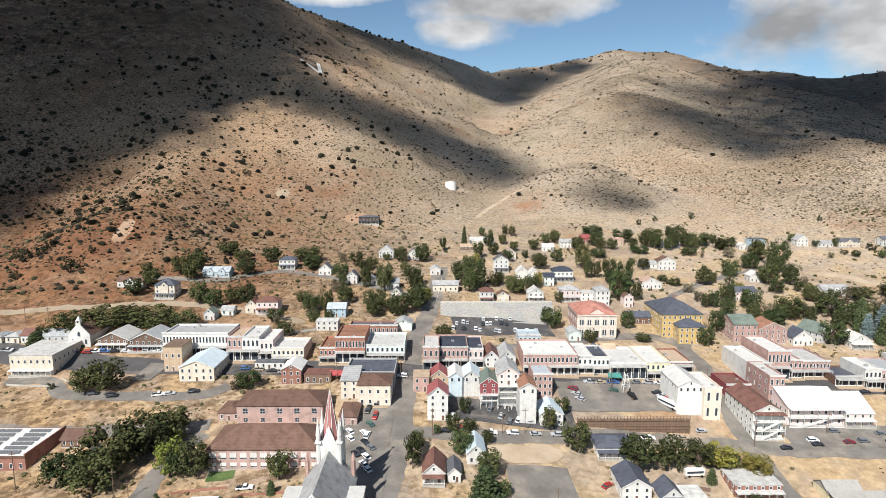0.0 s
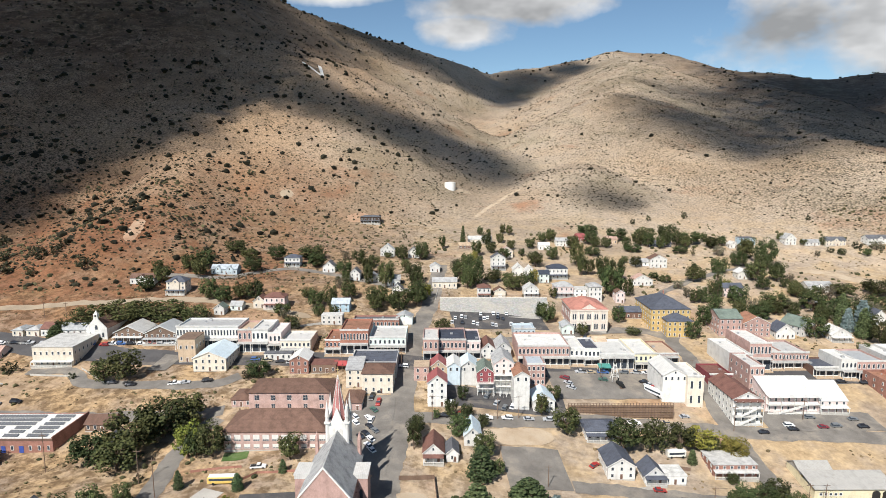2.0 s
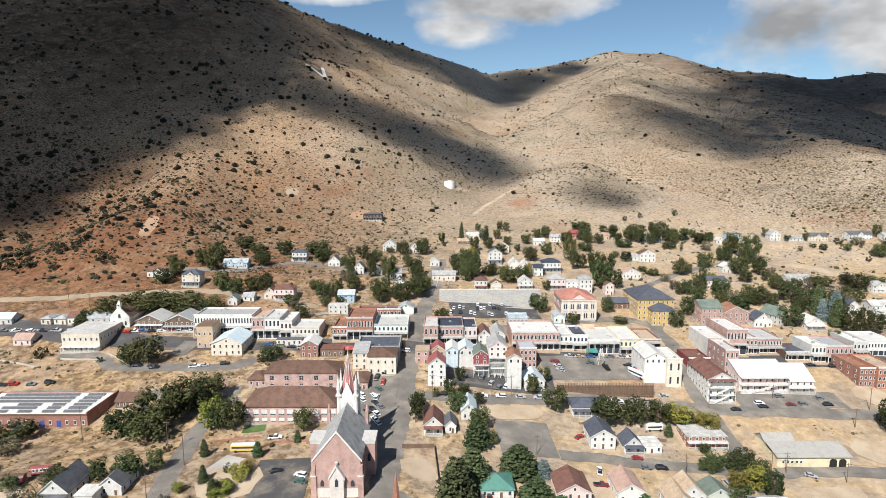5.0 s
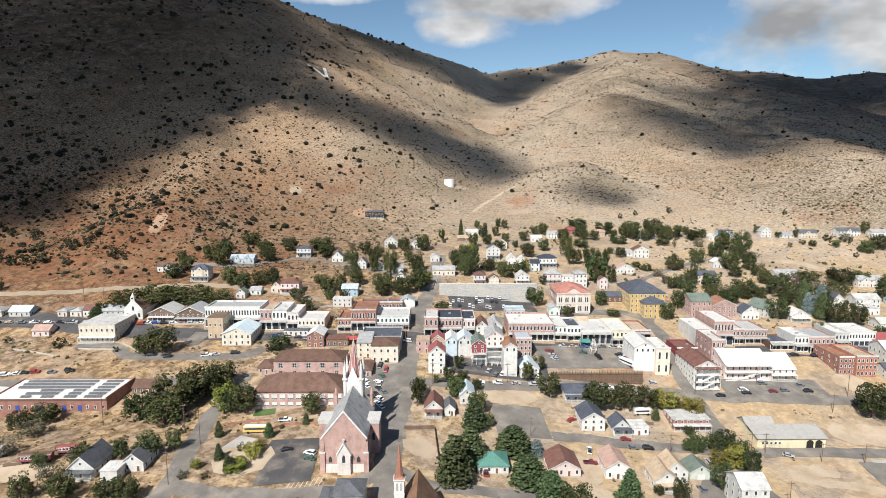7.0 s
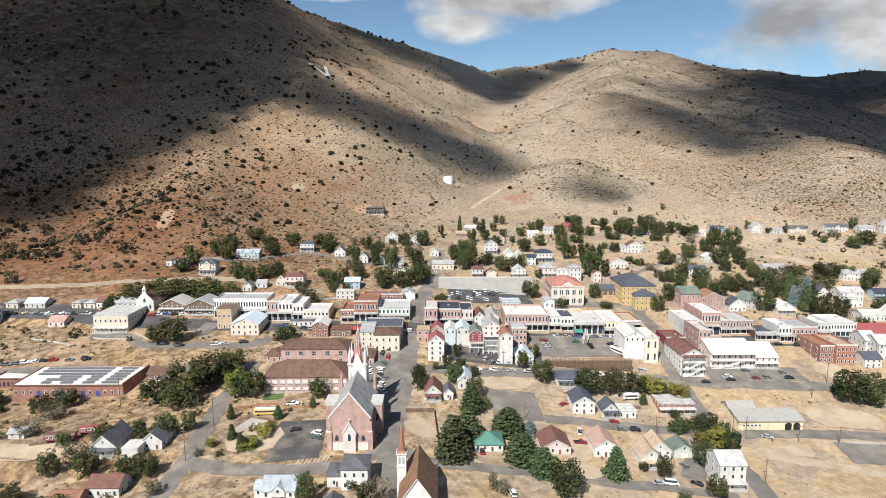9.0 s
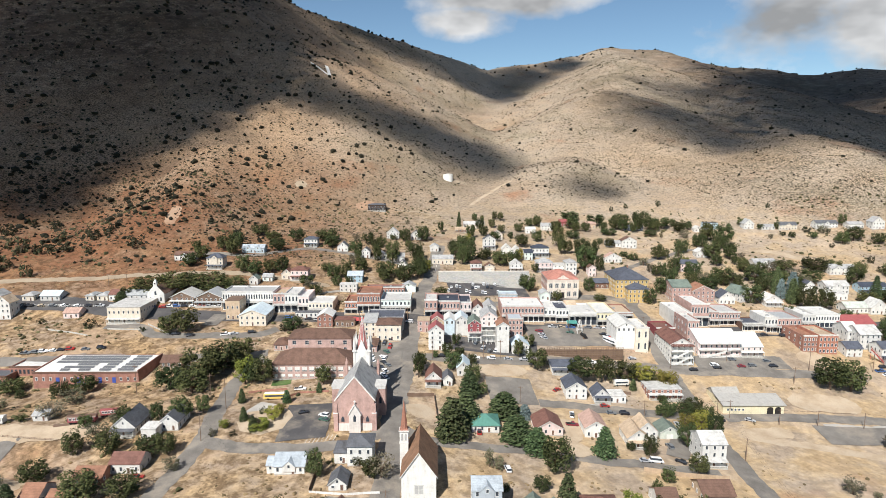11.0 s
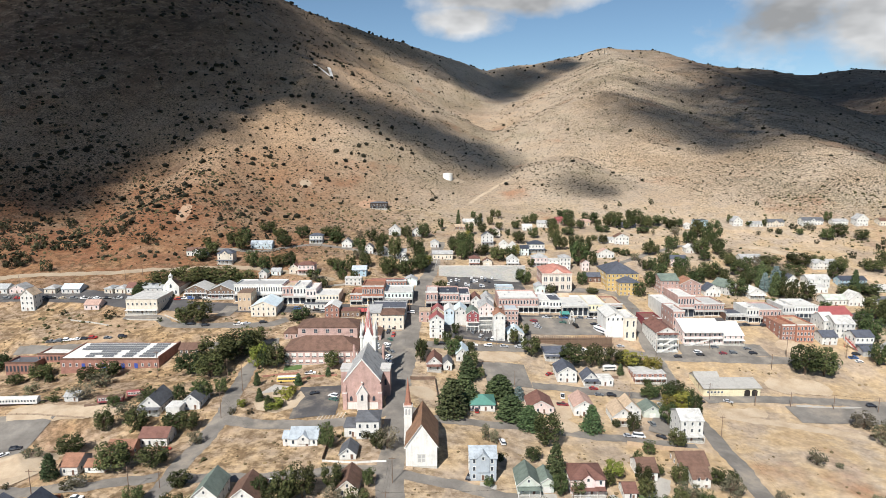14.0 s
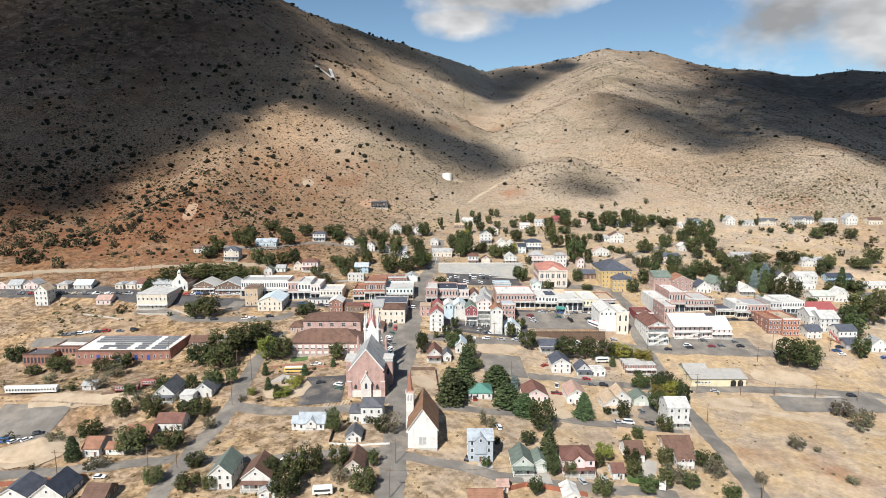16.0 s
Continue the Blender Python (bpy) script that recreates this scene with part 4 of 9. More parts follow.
# ==== trees and shrubs
def make_leaf(name, dark, light, vary=0.035):
    m, n, l, b = material(name, 0.75)
    geo = n.new("ShaderNodeNewGeometry")
    isl = geo.outputs["Random Per Island"]
    rnd = n.new("ShaderNodeObjectInfo").outputs["Random"]
    col = ramp(n, l, isl, ((0.0, dark), (0.6, shade(light, 0.8)), (1.0, light)))
    hsv = n.new("ShaderNodeHueSaturation")
    mr = n.new("ShaderNodeMapRange")
    mr.inputs["To Min"].default_value, mr.inputs["To Max"].default_value = 0.6, 1.35
    l.new(rnd, mr.inputs["Value"])
    l.new(mr.outputs[0], hsv.inputs["Value"])
    turn = n.new("ShaderNodeMath")
    turn.operation = "MULTIPLY_ADD"
    l.new(rnd, turn.inputs[0])
    turn.inputs[1].default_value, turn.inputs[2].default_value = 13.7, 0.0
    part_of = n.new("ShaderNodeMath")
    part_of.operation = "FRACT"
    l.new(turn.outputs[0], part_of.inputs[0])
    hue = n.new("ShaderNodeMapRange")
    hue.inputs["To Min"].default_value, hue.inputs["To Max"].default_value = 0.5 - vary, 0.5 + vary
    l.new(part_of.outputs[0], hue.inputs["Value"])
    l.new(hue.outputs[0], hsv.inputs["Hue"])
    l.new(col, hsv.inputs["Color"])
    l.new(hsv.outputs[0], b.inputs["Base Color"])
    b.inputs["Specular IOR Level"].default_value = 0.15
    return m


M_LEAF = make_leaf("leaves", (0.014, 0.023, 0.008), (0.092, 0.105, 0.040))
M_LEAF_YELLOW = make_leaf("yellow_leaves", (0.10, 0.11, 0.02), (0.24, 0.23, 0.05))
M_LEAF_DRY = make_leaf("grey_leaves", (0.07, 0.07, 0.045), (0.17, 0.155, 0.10))
M_NEEDLE = make_leaf("needles", (0.024, 0.040, 0.018), (0.115, 0.15, 0.066))
M_SHRUB = make_leaf("shrub_leaves", (0.018, 0.021, 0.011), (0.075, 0.075, 0.038))
M_SPRUCE = make_leaf("blue_needles", (0.10, 0.15, 0.14), (0.24, 0.30, 0.29))
M_BARK = paint("bark", (0.13, 0.09, 0.065), "plaster")
TREES = {}


def leaf_cloud(verts, faces, c, r, count, size, rnd, flat=0.85):
    for _ in range(count):
        while True:
            p = Vector((rnd.uniform(-1, 1), rnd.uniform(-1, 1), rnd.uniform(-1, 1)))
            if 0.25 < p.length < 1:
                break
        p = p.normalized() * (0.55 + 0.5 * rnd.random() ** 0.6)
        q = Vector((c[0] + p.x * r, c[1] + p.y * r, c[2] + p.z * r * flat))
        nrm = (p + Vector((rnd.uniform(-0.6, 0.6), rnd.uniform(-0.6, 0.6), rnd.uniform(-0.2, 0.8)))).normalized()
        a = nrm.orthogonal().normalized()
        b = nrm.cross(a)
        t = rnd.uniform(0, 6.28)
        a, b = a * math.cos(t) + b * math.sin(t), b * math.cos(t) - a * math.sin(t)
        s = size * rnd.uniform(0.6, 1.3)
        k = len(verts)
        for u, w in ((-1, -0.6), (0.6, -0.95), (1, 0.5), (-0.5, 1)):
            verts.append(tuple(q + a * u * s + b * w * s + nrm * rnd.uniform(-0.2, 0.2) * s))
        faces.append((k, k + 1, k + 2, k + 3))


def tree_model(kind, seed):
    """A tree one metre wide scale: broad 8 m high and 8 m wide; tall 12 by 6; conifer 14 by 7; low shrub 3 by 4."""
    rnd = random.Random(seed)
    ob = new({"broad": "tree", "yellow": "tree", "grey": "tree", "conifer": "conifer", "spruce": "conifer", "poplar": "tree", "shrub": "shrub"}[kind])
    v, f = [], []
    bm = bmesh.new()
    if kind in ("conifer", "spruce"):
        H, R = 14.0, 3.4
        tube(bm, (0, 0, -0.8), (0, 0, H * 0.95), 0.28, 0.04, 7)
        for i in range(26):
            z = 1.0 + (H - 1.4) * i / 26
            rr = R * (1 - (z / H) ** 1.5) ** 0.8 * (0.82 + 0.3 * rnd.random()) + 0.2
            k = max(4, int(9 * rr / R) + 2)
            for j in range(k):
                a = 6.283 * (j + rnd.random() * 0.7) / k + i
                e = rr * rnd.uniform(0.75, 1.12)
                if j % 3 == 0:
                    tube(bm, (0, 0, z + 0.3), (math.cos(a) * e * 0.8, math.sin(a) * e * 0.8, z - 0.1), 0.06, 0.02, 4)
                leaf_cloud(v, f, (math.cos(a) * e * 0.68, math.sin(a) * e * 0.68, z + rnd.uniform(-0.3, 0.3)), 0.62 * rr / R + 0.34, 13, 0.25, rnd, 0.75)
    else:
        H, W, zc = {"broad": (8, 4.0, 4.6), "yellow": (7.5, 3.8, 4.3), "grey": (6.5, 3.6, 3.6), "poplar": (12, 2.6, 6.5), "shrub": (2.6, 2.0, 1.1)}[kind]
        if kind == "shrub":
            for _ in range(5):
                a = rnd.uniform(0, 6.28)
                tube(bm, (0, 0, -0.3), (math.cos(a) * 0.9, math.sin(a) * 0.9, 1.3), 0.07, 0.02, 5)
        else:
            tube(bm, (0, 0, -0.8), (0.1, 0.05, H * 0.35), 0.30, 0.20, 8)
        lobes = {"broad": 22, "yellow": 19, "grey": 16, "poplar": 18, "shrub": 7}[kind]
        for i in range(lobes):
            a = i * 2.399 + rnd.uniform(-0.4, 0.4)
            u = (i + 0.5) / lobes
            zz = zc + (H - zc) * 0.8 * (1 - 2 * u) * rnd.uniform(0.8, 1.1)
            rad = W * math.sqrt(max(0.05, 1 - ((zz - zc) / (H - zc + 0.4)) ** 2)) * rnd.uniform(0.45, 0.78)
            lr = W * rnd.uniform(0.20, 0.44)
            c = (math.cos(a) * rad, math.sin(a) * rad, max(zz, lr * 0.7))
            if kind != "shrub":
                tube(bm, (0.1, 0.05, H * 0.3), (c[0] * 0.8, c[1] * 0.8, c[2]), 0.12, 0.03, 5)
            leaf_cloud(v, f, c, lr, {"shrub": 45, "grey": 64}.get(kind, 98), W * (0.08 if kind == "shrub" else 0.049), rnd)
    part("trunk", bm, M_BARK, ob)
    me = bpy.data.meshes.new("crown")
    me.from_pydata(v, [], f)
    me.materials.append({"yellow": M_LEAF_YELLOW, "grey": M_LEAF_DRY, "conifer": M_NEEDLE, "spruce": M_SPRUCE, "shrub": M_SHRUB}.get(kind, M_LEAF))
    crown = new("crown", me)
    crown.parent = ob
    label = {"broad": "broad leafy green tree with a rounded uneven crown", "yellow": "yellow-green leafy tree with a loose crown", "grey": "thin grey-green tree with dry open foliage",
             "conifer": "dark green conifer with layered branches", "spruce": "blue-grey spruce with layered branches", "poplar": "tall narrow dark green tree", "shrub": "low dark green shrub on dry ground"}[kind]
    tagged(ob, label, "shrub" if kind == "shrub" else "tree", "town trees" if kind != "shrub" else "shrubs")
    return ob


SIZE = {"broad": (8.0, 8.6), "yellow": (7.5, 8.0), "grey": (6.5, 7.6), "poplar": (12.0, 5.8), "conifer": (14.0, 6.8), "spruce": (14.0, 6.8), "shrub": (2.6, 4.2)}


def tree(x, y, wide, high, kind="broad"):
    """A tree of that width and height in metres."""
    k = int(abs(x * 13 + y * 7)) % 4
    h0, w0 = SIZE[kind]
    m = pose(x, y, level(x, y) - 0.1, 0, 0, (x * 37 + y * 91) % 360) @ Matrix.Diagonal((wide / w0, wide / w0, high / h0, 1))
    if (kind, k) not in TREES:
        ob = tree_model(kind, k * 11 + len(kind))
        TREES[kind, k] = ob
        ob.matrix_basis = m
        return ob
    ob = copy_thing(TREES[kind, k], Matrix())
    ob.matrix_basis = m
    return ob


POLE = []


def pole(x, y, high=10.0, rz=0.0):
    """A wooden utility pole with a crossarm and insulators."""
    m = pose(x, y, level(x, y), 0, 0, rz) @ Matrix.Diagonal((1, 1, high / 10.0, 1))
    if POLE:
        ob = copy_thing(POLE[0], Matrix())
        ob.matrix_basis = m
        return ob
    ob = tagged(new("utility_pole"), "weathered brown wooden utility pole with a crossarm", "utility pole", "utility poles")
    bm = bmesh.new()
    tube(bm, (0, 0, -1), (0, 0, 10), 0.17, 0.11, 8)
    part("post", bm, M_WOOD, ob)
    part("crossarm", boxed(-1.2, 1.2, -0.07, 0.07, 9.2, 9.35), M_WOOD, ob)
    ob.matrix_basis = m
    POLE.append(ob)
    return ob


def stall_lines(name, x0, y0, x1, y1, count, length, turn, label):
    """White painted stall lines on asphalt."""
    bm = bmesh.new()
    for i in range(count):
        p = Vector((x0, y0, 0)).lerp(Vector((x1, y1, 0)), i / (count - 1))
        d = Vector((math.cos(radians(turn)), math.sin(radians(turn)), 0)) * length / 2
        s = Vector((-d.y, d.x, 0)).normalized() * 0.09
        v = [bm.verts.new((q.x, q.y, level(q.x, q.y) + 0.09)) for q in (p - d - s, p - d + s, p + s, p - s)]
        u = [v[3], v[2]] + [bm.verts.new((q.x, q.y, level(q.x, q.y) + 0.09)) for q in (p + d + s, p + d - s)]
        bm.faces.new(v), bm.faces.new(u)
    me = bpy.data.meshes.new(name)
    bm.to_mesh(me)
    bm.free()
    me.materials.append(plain("line_paint", (0.62, 0.61, 0.58), 0.8))
    return tagged(new(name, me), label, "road marking", kind="structure")


def wire(points, label):
    """A sagging power line from pole to pole."""
    ob = tagged(new("power_line"), label, "power line", "power lines")
    for (x0, y0, h0), (x1, y1, h1) in zip(points, points[1:]):
        a, b = Vector((x0, y0, level(x0, y0) + h0)), Vector((x1, y1, level(x1, y1) + h1))
        for off in (-0.9, 0.0, 0.9):
            bm = bmesh.new()
            last = None
            for i in range(9):
                t = i / 8
                p = a.lerp(b, t) + Vector((off, 0, -4 * t * (1 - t) * (b - a).length * 0.02))
                if last is not None:
                    tube(bm, last, p, 0.016, n=3, cap=False)
                last = p
            part("cable", bm, M_TYRE, ob)
    return ob


def fence(name, points, high, mat, label, gap=2.4, board=0.0):
    """Posts with rails or boards between the points."""
    ob = thing(name, *points[0], 0, label, "fence", z=0)
    ob.matrix_basis = Matrix()
    for a, b in zip(points, points[1:]):
        a, b = Vector((*a, 0)), Vector((*b, 0))
        k = max(1, int((b - a).length / gap))
        for i in range(k):
            p, q = a.lerp(b, i / k), a.lerp(b, (i + 1) / k)
            za, zb = level(p.x, p.y), level(q.x, q.y)
            bm = bmesh.new()
            tube(bm, (p.x, p.y, za - 0.5), (p.x, p.y, za + high), 0.07, n=5)
            part("post", bm, mat, ob)
            bm = bmesh.new()
            t = (q - p).normalized() * 0.0
            s = Vector((-(q - p).y, (q - p).x, 0)).normalized() * 0.03
            if board:
                v = [bm.verts.new((c.x + e * s.x, c.y + e * s.y, z)) for c, z0 in ((p, za), (q, zb)) for z in (z0 + 0.05, z0 + high * 0.95) for e in (-1, 1)]
                for idx in ((0, 1, 3, 2), (4, 6, 7, 5), (0, 4, 5, 1), (2, 3, 7, 6), (0, 2, 6, 4), (1, 5, 7, 3)):
                    bm.faces.new([v[c] for c in idx])
                part("panel", finish(bm), mat, ob)
            else:
                for r in (0.45, 0.9):
                    tube(bm, (p.x, p.y, za + high * r), (q.x, q.y, zb + high * r), 0.05, n=4)
                part("rail", bm, mat, ob)
    return ob


# ==== landmarks
def pointed(bm, w, h, y0, y1, mat=0, x0=0.0, z0=0.0):
    """A pointed-arch slab."""
    r = w / 2
    pts = [(x0 - r, z0), (x0 + r, z0), (x0 + r, z0 + h - w * 0.8), (x0 + r * 0.6, z0 + h - w * 0.3), (x0, z0 + h), (x0 - r * 0.6, z0 + h - w * 0.3), (x0 - r, z0 + h - w * 0.8)]
    prism(bm, pts, y0, y1, mat)


def pyramid(bm, cx, cy, z0, z1, r, n=4, turn=0.785):
    a = [bm.verts.new((cx + r * math.cos(turn + 6.28319 * i / n), cy + r * math.sin(turn + 6.28319 * i / n), z0)) for i in range(n)]
    t = bm.verts.new((cx, cy, z1))
    bm.faces.new(a[::-1])
    for i in range(n):
        bm.faces.new((a[i], a[(i + 1) % n], t))


def brick_church(x, y, z):
    """The large church: brick nave with a steep slate roof, low side blocks, and a white tower with a red spire at the far end."""
    ob = thing("church", x, y, 0, "large pink brick church with slate roof, white tower and red spire", "church", z=z)
    wm, stone, white = paint("pinkbrick", PAL["pinkbrick"], "brick"), paint("stone", PAL["stone"], "plaster"), M_TRIM
    slate = paint("grey", (0.33, 0.34, 0.36), "shingle")
    W, L, E, A = 15.5, 27.0, 13.0, 22.5
    bm = bmesh.new()
    prism(bm, [(-W / 2, 3.2), (W / 2, 3.2), (W / 2, E), (0, A), (-W / 2, E)], 0, L)
    part("wall", finish(bm), wm, ob)
    part("stone_base", boxed(-W / 2 - 0.12, W / 2 + 0.12, -0.12, L, -4, 3.2), paint("pale_stone", (0.70, 0.65, 0.61), "plaster"), ob)
    bm = bmesh.new()
    gable_roof(bm, W, L - 0.6, E, A - E, 0.35, 0.3, "y", 0, L / 2 + 0.3)
    part("roof", finish(bm), slate, ob)
    bm = bmesh.new()
    k = (A - E) / (W / 2)
    for s in (-1, 1):
        prism(bm, [(0, A + 0.1), (s * (W / 2 + 0.5), E - 0.5 * k + 0.1), (s * (W / 2 + 0.5), E - 0.5 * k + 0.75), (0, A + 0.8)], -0.25, 0.35)
    part("gable_coping", finish(bm), white, ob)
    for s in (-1, 1):                                   # corner buttresses
        bm = bmesh.new()
        box(bm, s * W / 2 - 0.9, s * W / 2 + 0.9, -0.55, 0.9, -3, 7.5)
        box(bm, s * W / 2 - 0.65, s * W / 2 + 0.65, -0.35, 0.7, 7.5, 11.5)
        part("buttress", bm, wm, ob)
        bm = bmesh.new()
        box(bm, s * W / 2 - 0.95, s * W / 2 + 0.95, -0.6, 0.95, 7.5, 7.8)
        part("buttress_cap", bm, white, ob)
    # projecting chancel porch
    bm = bmesh.new()
    prism(bm, [(-2.3, -3), (2.3, -3), (2.3, 7.6), (0, 11.4), (-2.3, 7.6)], -1.6, 0.2)
    pr = part("porch", finish(bm), paint("pale_stone", (0.70, 0.65, 0.61), "plaster"), ob)
    bm = bmesh.new()
    for s in (-1, 1):
        prism(bm, [(0, 11.4), (s * 2.7, 6.9), (s * 2.7, 7.5), (0, 12.0)], -1.9, 0.1)
    part("porch_coping", finish(bm), white, pr)
    bm = bmesh.new()
    pointed(bm, 1.1, 2.8, -1.68, -1.5, 0, 0, 4.6)
    part("window", finish(bm), M_GLASS, pr)
    bm = bmesh.new()
    tube(bm, (0, -1.0, 11.6), (0, -1.0, 13.6), 0.12, n=6)
    box(bm, -0.5, 0.5, -1.1, -0.9, 12.7, 12.95)
    part("cross", bm, white, pr)
    for s in (-1, 1):
        bm = bmesh.new()
        pointed(bm, 1.2, 2.2, -0.2, 0.05, 0, s * 5.0, 4.0)
        part("window", finish(bm), M_GLASS, ob)
        # low side blocks with pale flat roofs
        bm = bmesh.new()
        c = s * (W / 2 + 1.4)
        box(bm, c - 2.1, c + 2.1, 12.0, 19.0, -3, 14.0)
        sb = part("side_block", bm, wm, ob)
        bm = bmesh.new()
        box(bm, c - 2.4, c + 2.4, 11.7, 19.3, 14.0, 14.5)
        box(bm, c - 2.2, c + 2.2, 11.85, 19.1, 12.9, 14.0)
        part("side_roof", bm, paint("lightgrey", PAL["lightgrey"], "metal"), sb)
        bm = bmesh.new()
        pointed(bm, 1.0, 3.0, 11.9, 12.05, 0, c, 6.5)
        part("window", finish(bm), M_GLASS, sb)
        for i in range(3):
            bm = bmesh.new()
            yy = 2.0 + i * 3.8
            box(bm, s * W / 2 - 0.02, s * W / 2 + s * 0.06, yy, yy + 1.3, 4.5, 9.5)
            part("window", finish(bm), M_GLASS, ob)
            bm = bmesh.new()
            box(bm, s * W / 2 - 0.1, s * W / 2 + s * 0.7, yy + 2.0, yy + 2.9, -3, 10.5)
            part("buttress", finish(bm), wm, ob)
        bm = bmesh.new()                                # small brick pinnacles by the tower
        tube(bm, (s * 7.0, 26.0, 10), (s * 7.0, 26.0, 19.0), 0.7, n=6)
        pyramid(bm, s * 7.0, 26.0, 19.0, 22.0, 0.8, 6)
        part("pinnacle", finish(bm), wm, ob)
    # tower
    ty = 28.0
    tower = part("tower", boxed(-3.4, 3.4, ty - 3.4, ty + 3.4, -3, 25.5), white, ob)
    for s in (-1, 1):
        bm = bmesh.new()
        pointed(bm, 1.3, 5.0, ty - 3.5, ty - 3.38, 0, s * 1.2, 18.5)
        part("louvre", finish(bm), paint("pale_louvre", (0.62, 0.60, 0.57), "siding"), tower)
        for q in (-1, 1):
            bm = bmesh.new()
            cx, cy = s * 3.2, ty + q * 3.2
            tube(bm, (cx, cy, 10), (cx, cy, 27.5), 0.75, 0.65, 8)
            box(bm, cx - 0.95, cx + 0.95, cy - 0.95, cy + 0.95, 25.2, 25.7)
            pyramid(bm, cx, cy, 27.5, 33.5, 0.8, 8)
            part("corner_turret", finish(bm), white, tower)
    bm = bmesh.new()
    for s in (0, 1, 2, 3):
        a = s * math.pi / 2
        c, t = math.cos(a), math.sin(a)
        v = [bm.verts.new(p) for p in ((c * 3.4 - t * 2.0, ty + t * 3.4 + c * 2.0, 25.5), (c * 3.4 + t * 2.0, ty + t * 3.4 - c * 2.0, 25.5), (c * 3.2, ty + t * 3.2, 30.5), (c * 0.8, ty + t * 0.8, 28.5))]
        bm.faces.new((v[0], v[1], v[2])), bm.faces.new((v[1], v[0], v[3])), bm.faces.new((v[0], v[2], v[3])), bm.faces.new((v[1], v[3], v[2]))
    part("tower_gable", finish(bm), white, tower)
    bm = bmesh.new()
    pyramid(bm, 0, ty, 25.5, 41.0, 2.7, 8, 0.39)
    spire = part("spire", finish(bm), paint("spire_red", (0.46, 0.20, 0.19), "shingle"), tower)
    bm = bmesh.new()
    for i in range(8):
        a = 0.39 + 6.28319 * i / 8
        tube(bm, (2.7 * math.cos(a), ty + 2.7 * math.sin(a), 25.5), (0, ty, 41.0), 0.16, 0.06, 4)
    part("spire_rib", bm, white, spire)
    bm = bmesh.new()
    tube(bm, (0, ty, 40.5), (0, ty, 43.2), 0.14, 0.08, 6)
    box(bm, -0.55, 0.55, ty - 0.08, ty + 0.08, 42.2, 42.45)
    part("cross", bm, paint("gilt", (0.5, 0.36, 0.18), "plaster"), spire)
    return ob


def white_church(x, y, z):
    """The white wooden church: one steep brown roof, a side tower with a brown spire."""
    ob = thing("church", x, y, 0, "white clapboard church with brown shingle roof and side steeple", "church", z=z)
    wm, rm = paint("white", PAL["white"], "siding"), paint("church_brown", (0.30, 0.17, 0.105), "shingle")
    W, L, E, A = 11.6, 21.0, 8.6, 16.8
    part("foundation", boxed(-W / 2 + 0.05, W / 2 - 0.05, 0.05, L - 0.05, -4, 0.6), M_CONC, ob)
    bm = bmesh.new()
    prism(bm, [(-W / 2, 0.6), (W / 2, 0.6), (W / 2, E), (0, A), (-W / 2, E)], 0, L)
    part("wall", finish(bm), wm, ob)
    bm = bmesh.new()
    gable_roof(bm, W, L, E, A - E, 0.5, 0.25, "y", 0, L / 2)
    roof = part("roof", finish(bm), rm, ob)
    bm = bmesh.new()
    for s in (-1, 1):
        k = (A - E) / (W / 2)
        prism(bm, [(0, A), (s * (W / 2 + 0.5), E - 0.5 * k), (s * (W / 2 + 0.5), E - 0.5 * k + 0.32), (0, A + 0.34)], -0.58, -0.5)
    part("bargeboard", finish(bm), M_TRIM, roof)
    bm = bmesh.new()
    for dx in (-0.75, 0.75):
        box(bm, dx - 0.6, dx + 0.6, -0.06, 0.02, 2.2, 5.2)
    part("window", bm, paint("pale_glass", (0.45, 0.45, 0.44), "plaster"), ob)
    bm = bmesh.new()
    for a in (-1.5, 0.0, 1.5):
        box(bm, a - 0.12, a + 0.12, -0.12, 0.02, 2.0, 5.4)
    box(bm, -1.6, 1.6, -0.12, 0.02, 5.2, 5.45), box(bm, -1.6, 1.6, -0.14, 0.02, 1.9, 2.15), box(bm, -1.5, 1.5, -0.1, 0.0, 3.6, 3.75)
    part("window_frame", bm, M_TRIM, ob)
    for i in range(5):
        for s in (-1, 1):
            bm = bmesh.new()
            pointed(bm, 1.2, 4.0, -0.05, 0.05)
            part("window", finish(bm), M_GLASS, ob, loc=(s * W / 2, 2.6 + i * 4.0, 2.4), rz=90)
    # steeple
    sx, sy = -W / 2 + 0.3, 13.5
    tower = part("tower", boxed(sx - 1.5, sx + 1.5, sy - 1.5, sy + 1.5, -3, 19.0), wm, ob)
    bm = bmesh.new()
    box(bm, sx - 1.8, sx + 1.8, sy - 1.8, sy + 1.8, 18.4, 18.75), box(bm, sx - 1.65, sx + 1.65, sy - 1.65, sy + 1.65, 14.0, 14.25)
    part("tower_moulding", bm, M_TRIM, tower)
    for dx in (-0.6, 0.6):
        bm = bmesh.new()
        pointed(bm, 0.7, 2.6, -0.05, 0.05)
        part("louvre", finish(bm), paint("grey", PAL["grey"], "siding"), tower, loc=(sx + dx, sy - 1.52, 15.2))
    bm = bmesh.new()
    pyramid(bm, sx, sy, 18.75, 21.0, 2.3, 4)
    pyramid(bm, sx, sy, 19.2, 30.0, 1.35, 8, 0.39)
    spire = part("spire", finish(bm), paint("spire_brown", (0.36, 0.17, 0.12), "shingle"), tower)
    part("steps", boxed(-W / 2 - 0.6, -W / 2 + 2.6, -2.2, -0.1, -2.5, 0.55), M_WOODLIGHT, ob)
    bm = bmesh.new()
    for xx in (-W / 2 - 0.5, -W / 2 + 1.0, -W / 2 + 2.5):
        box(bm, xx - 0.05, xx + 0.05, -2.2, -2.1, 0.5, 1.5)
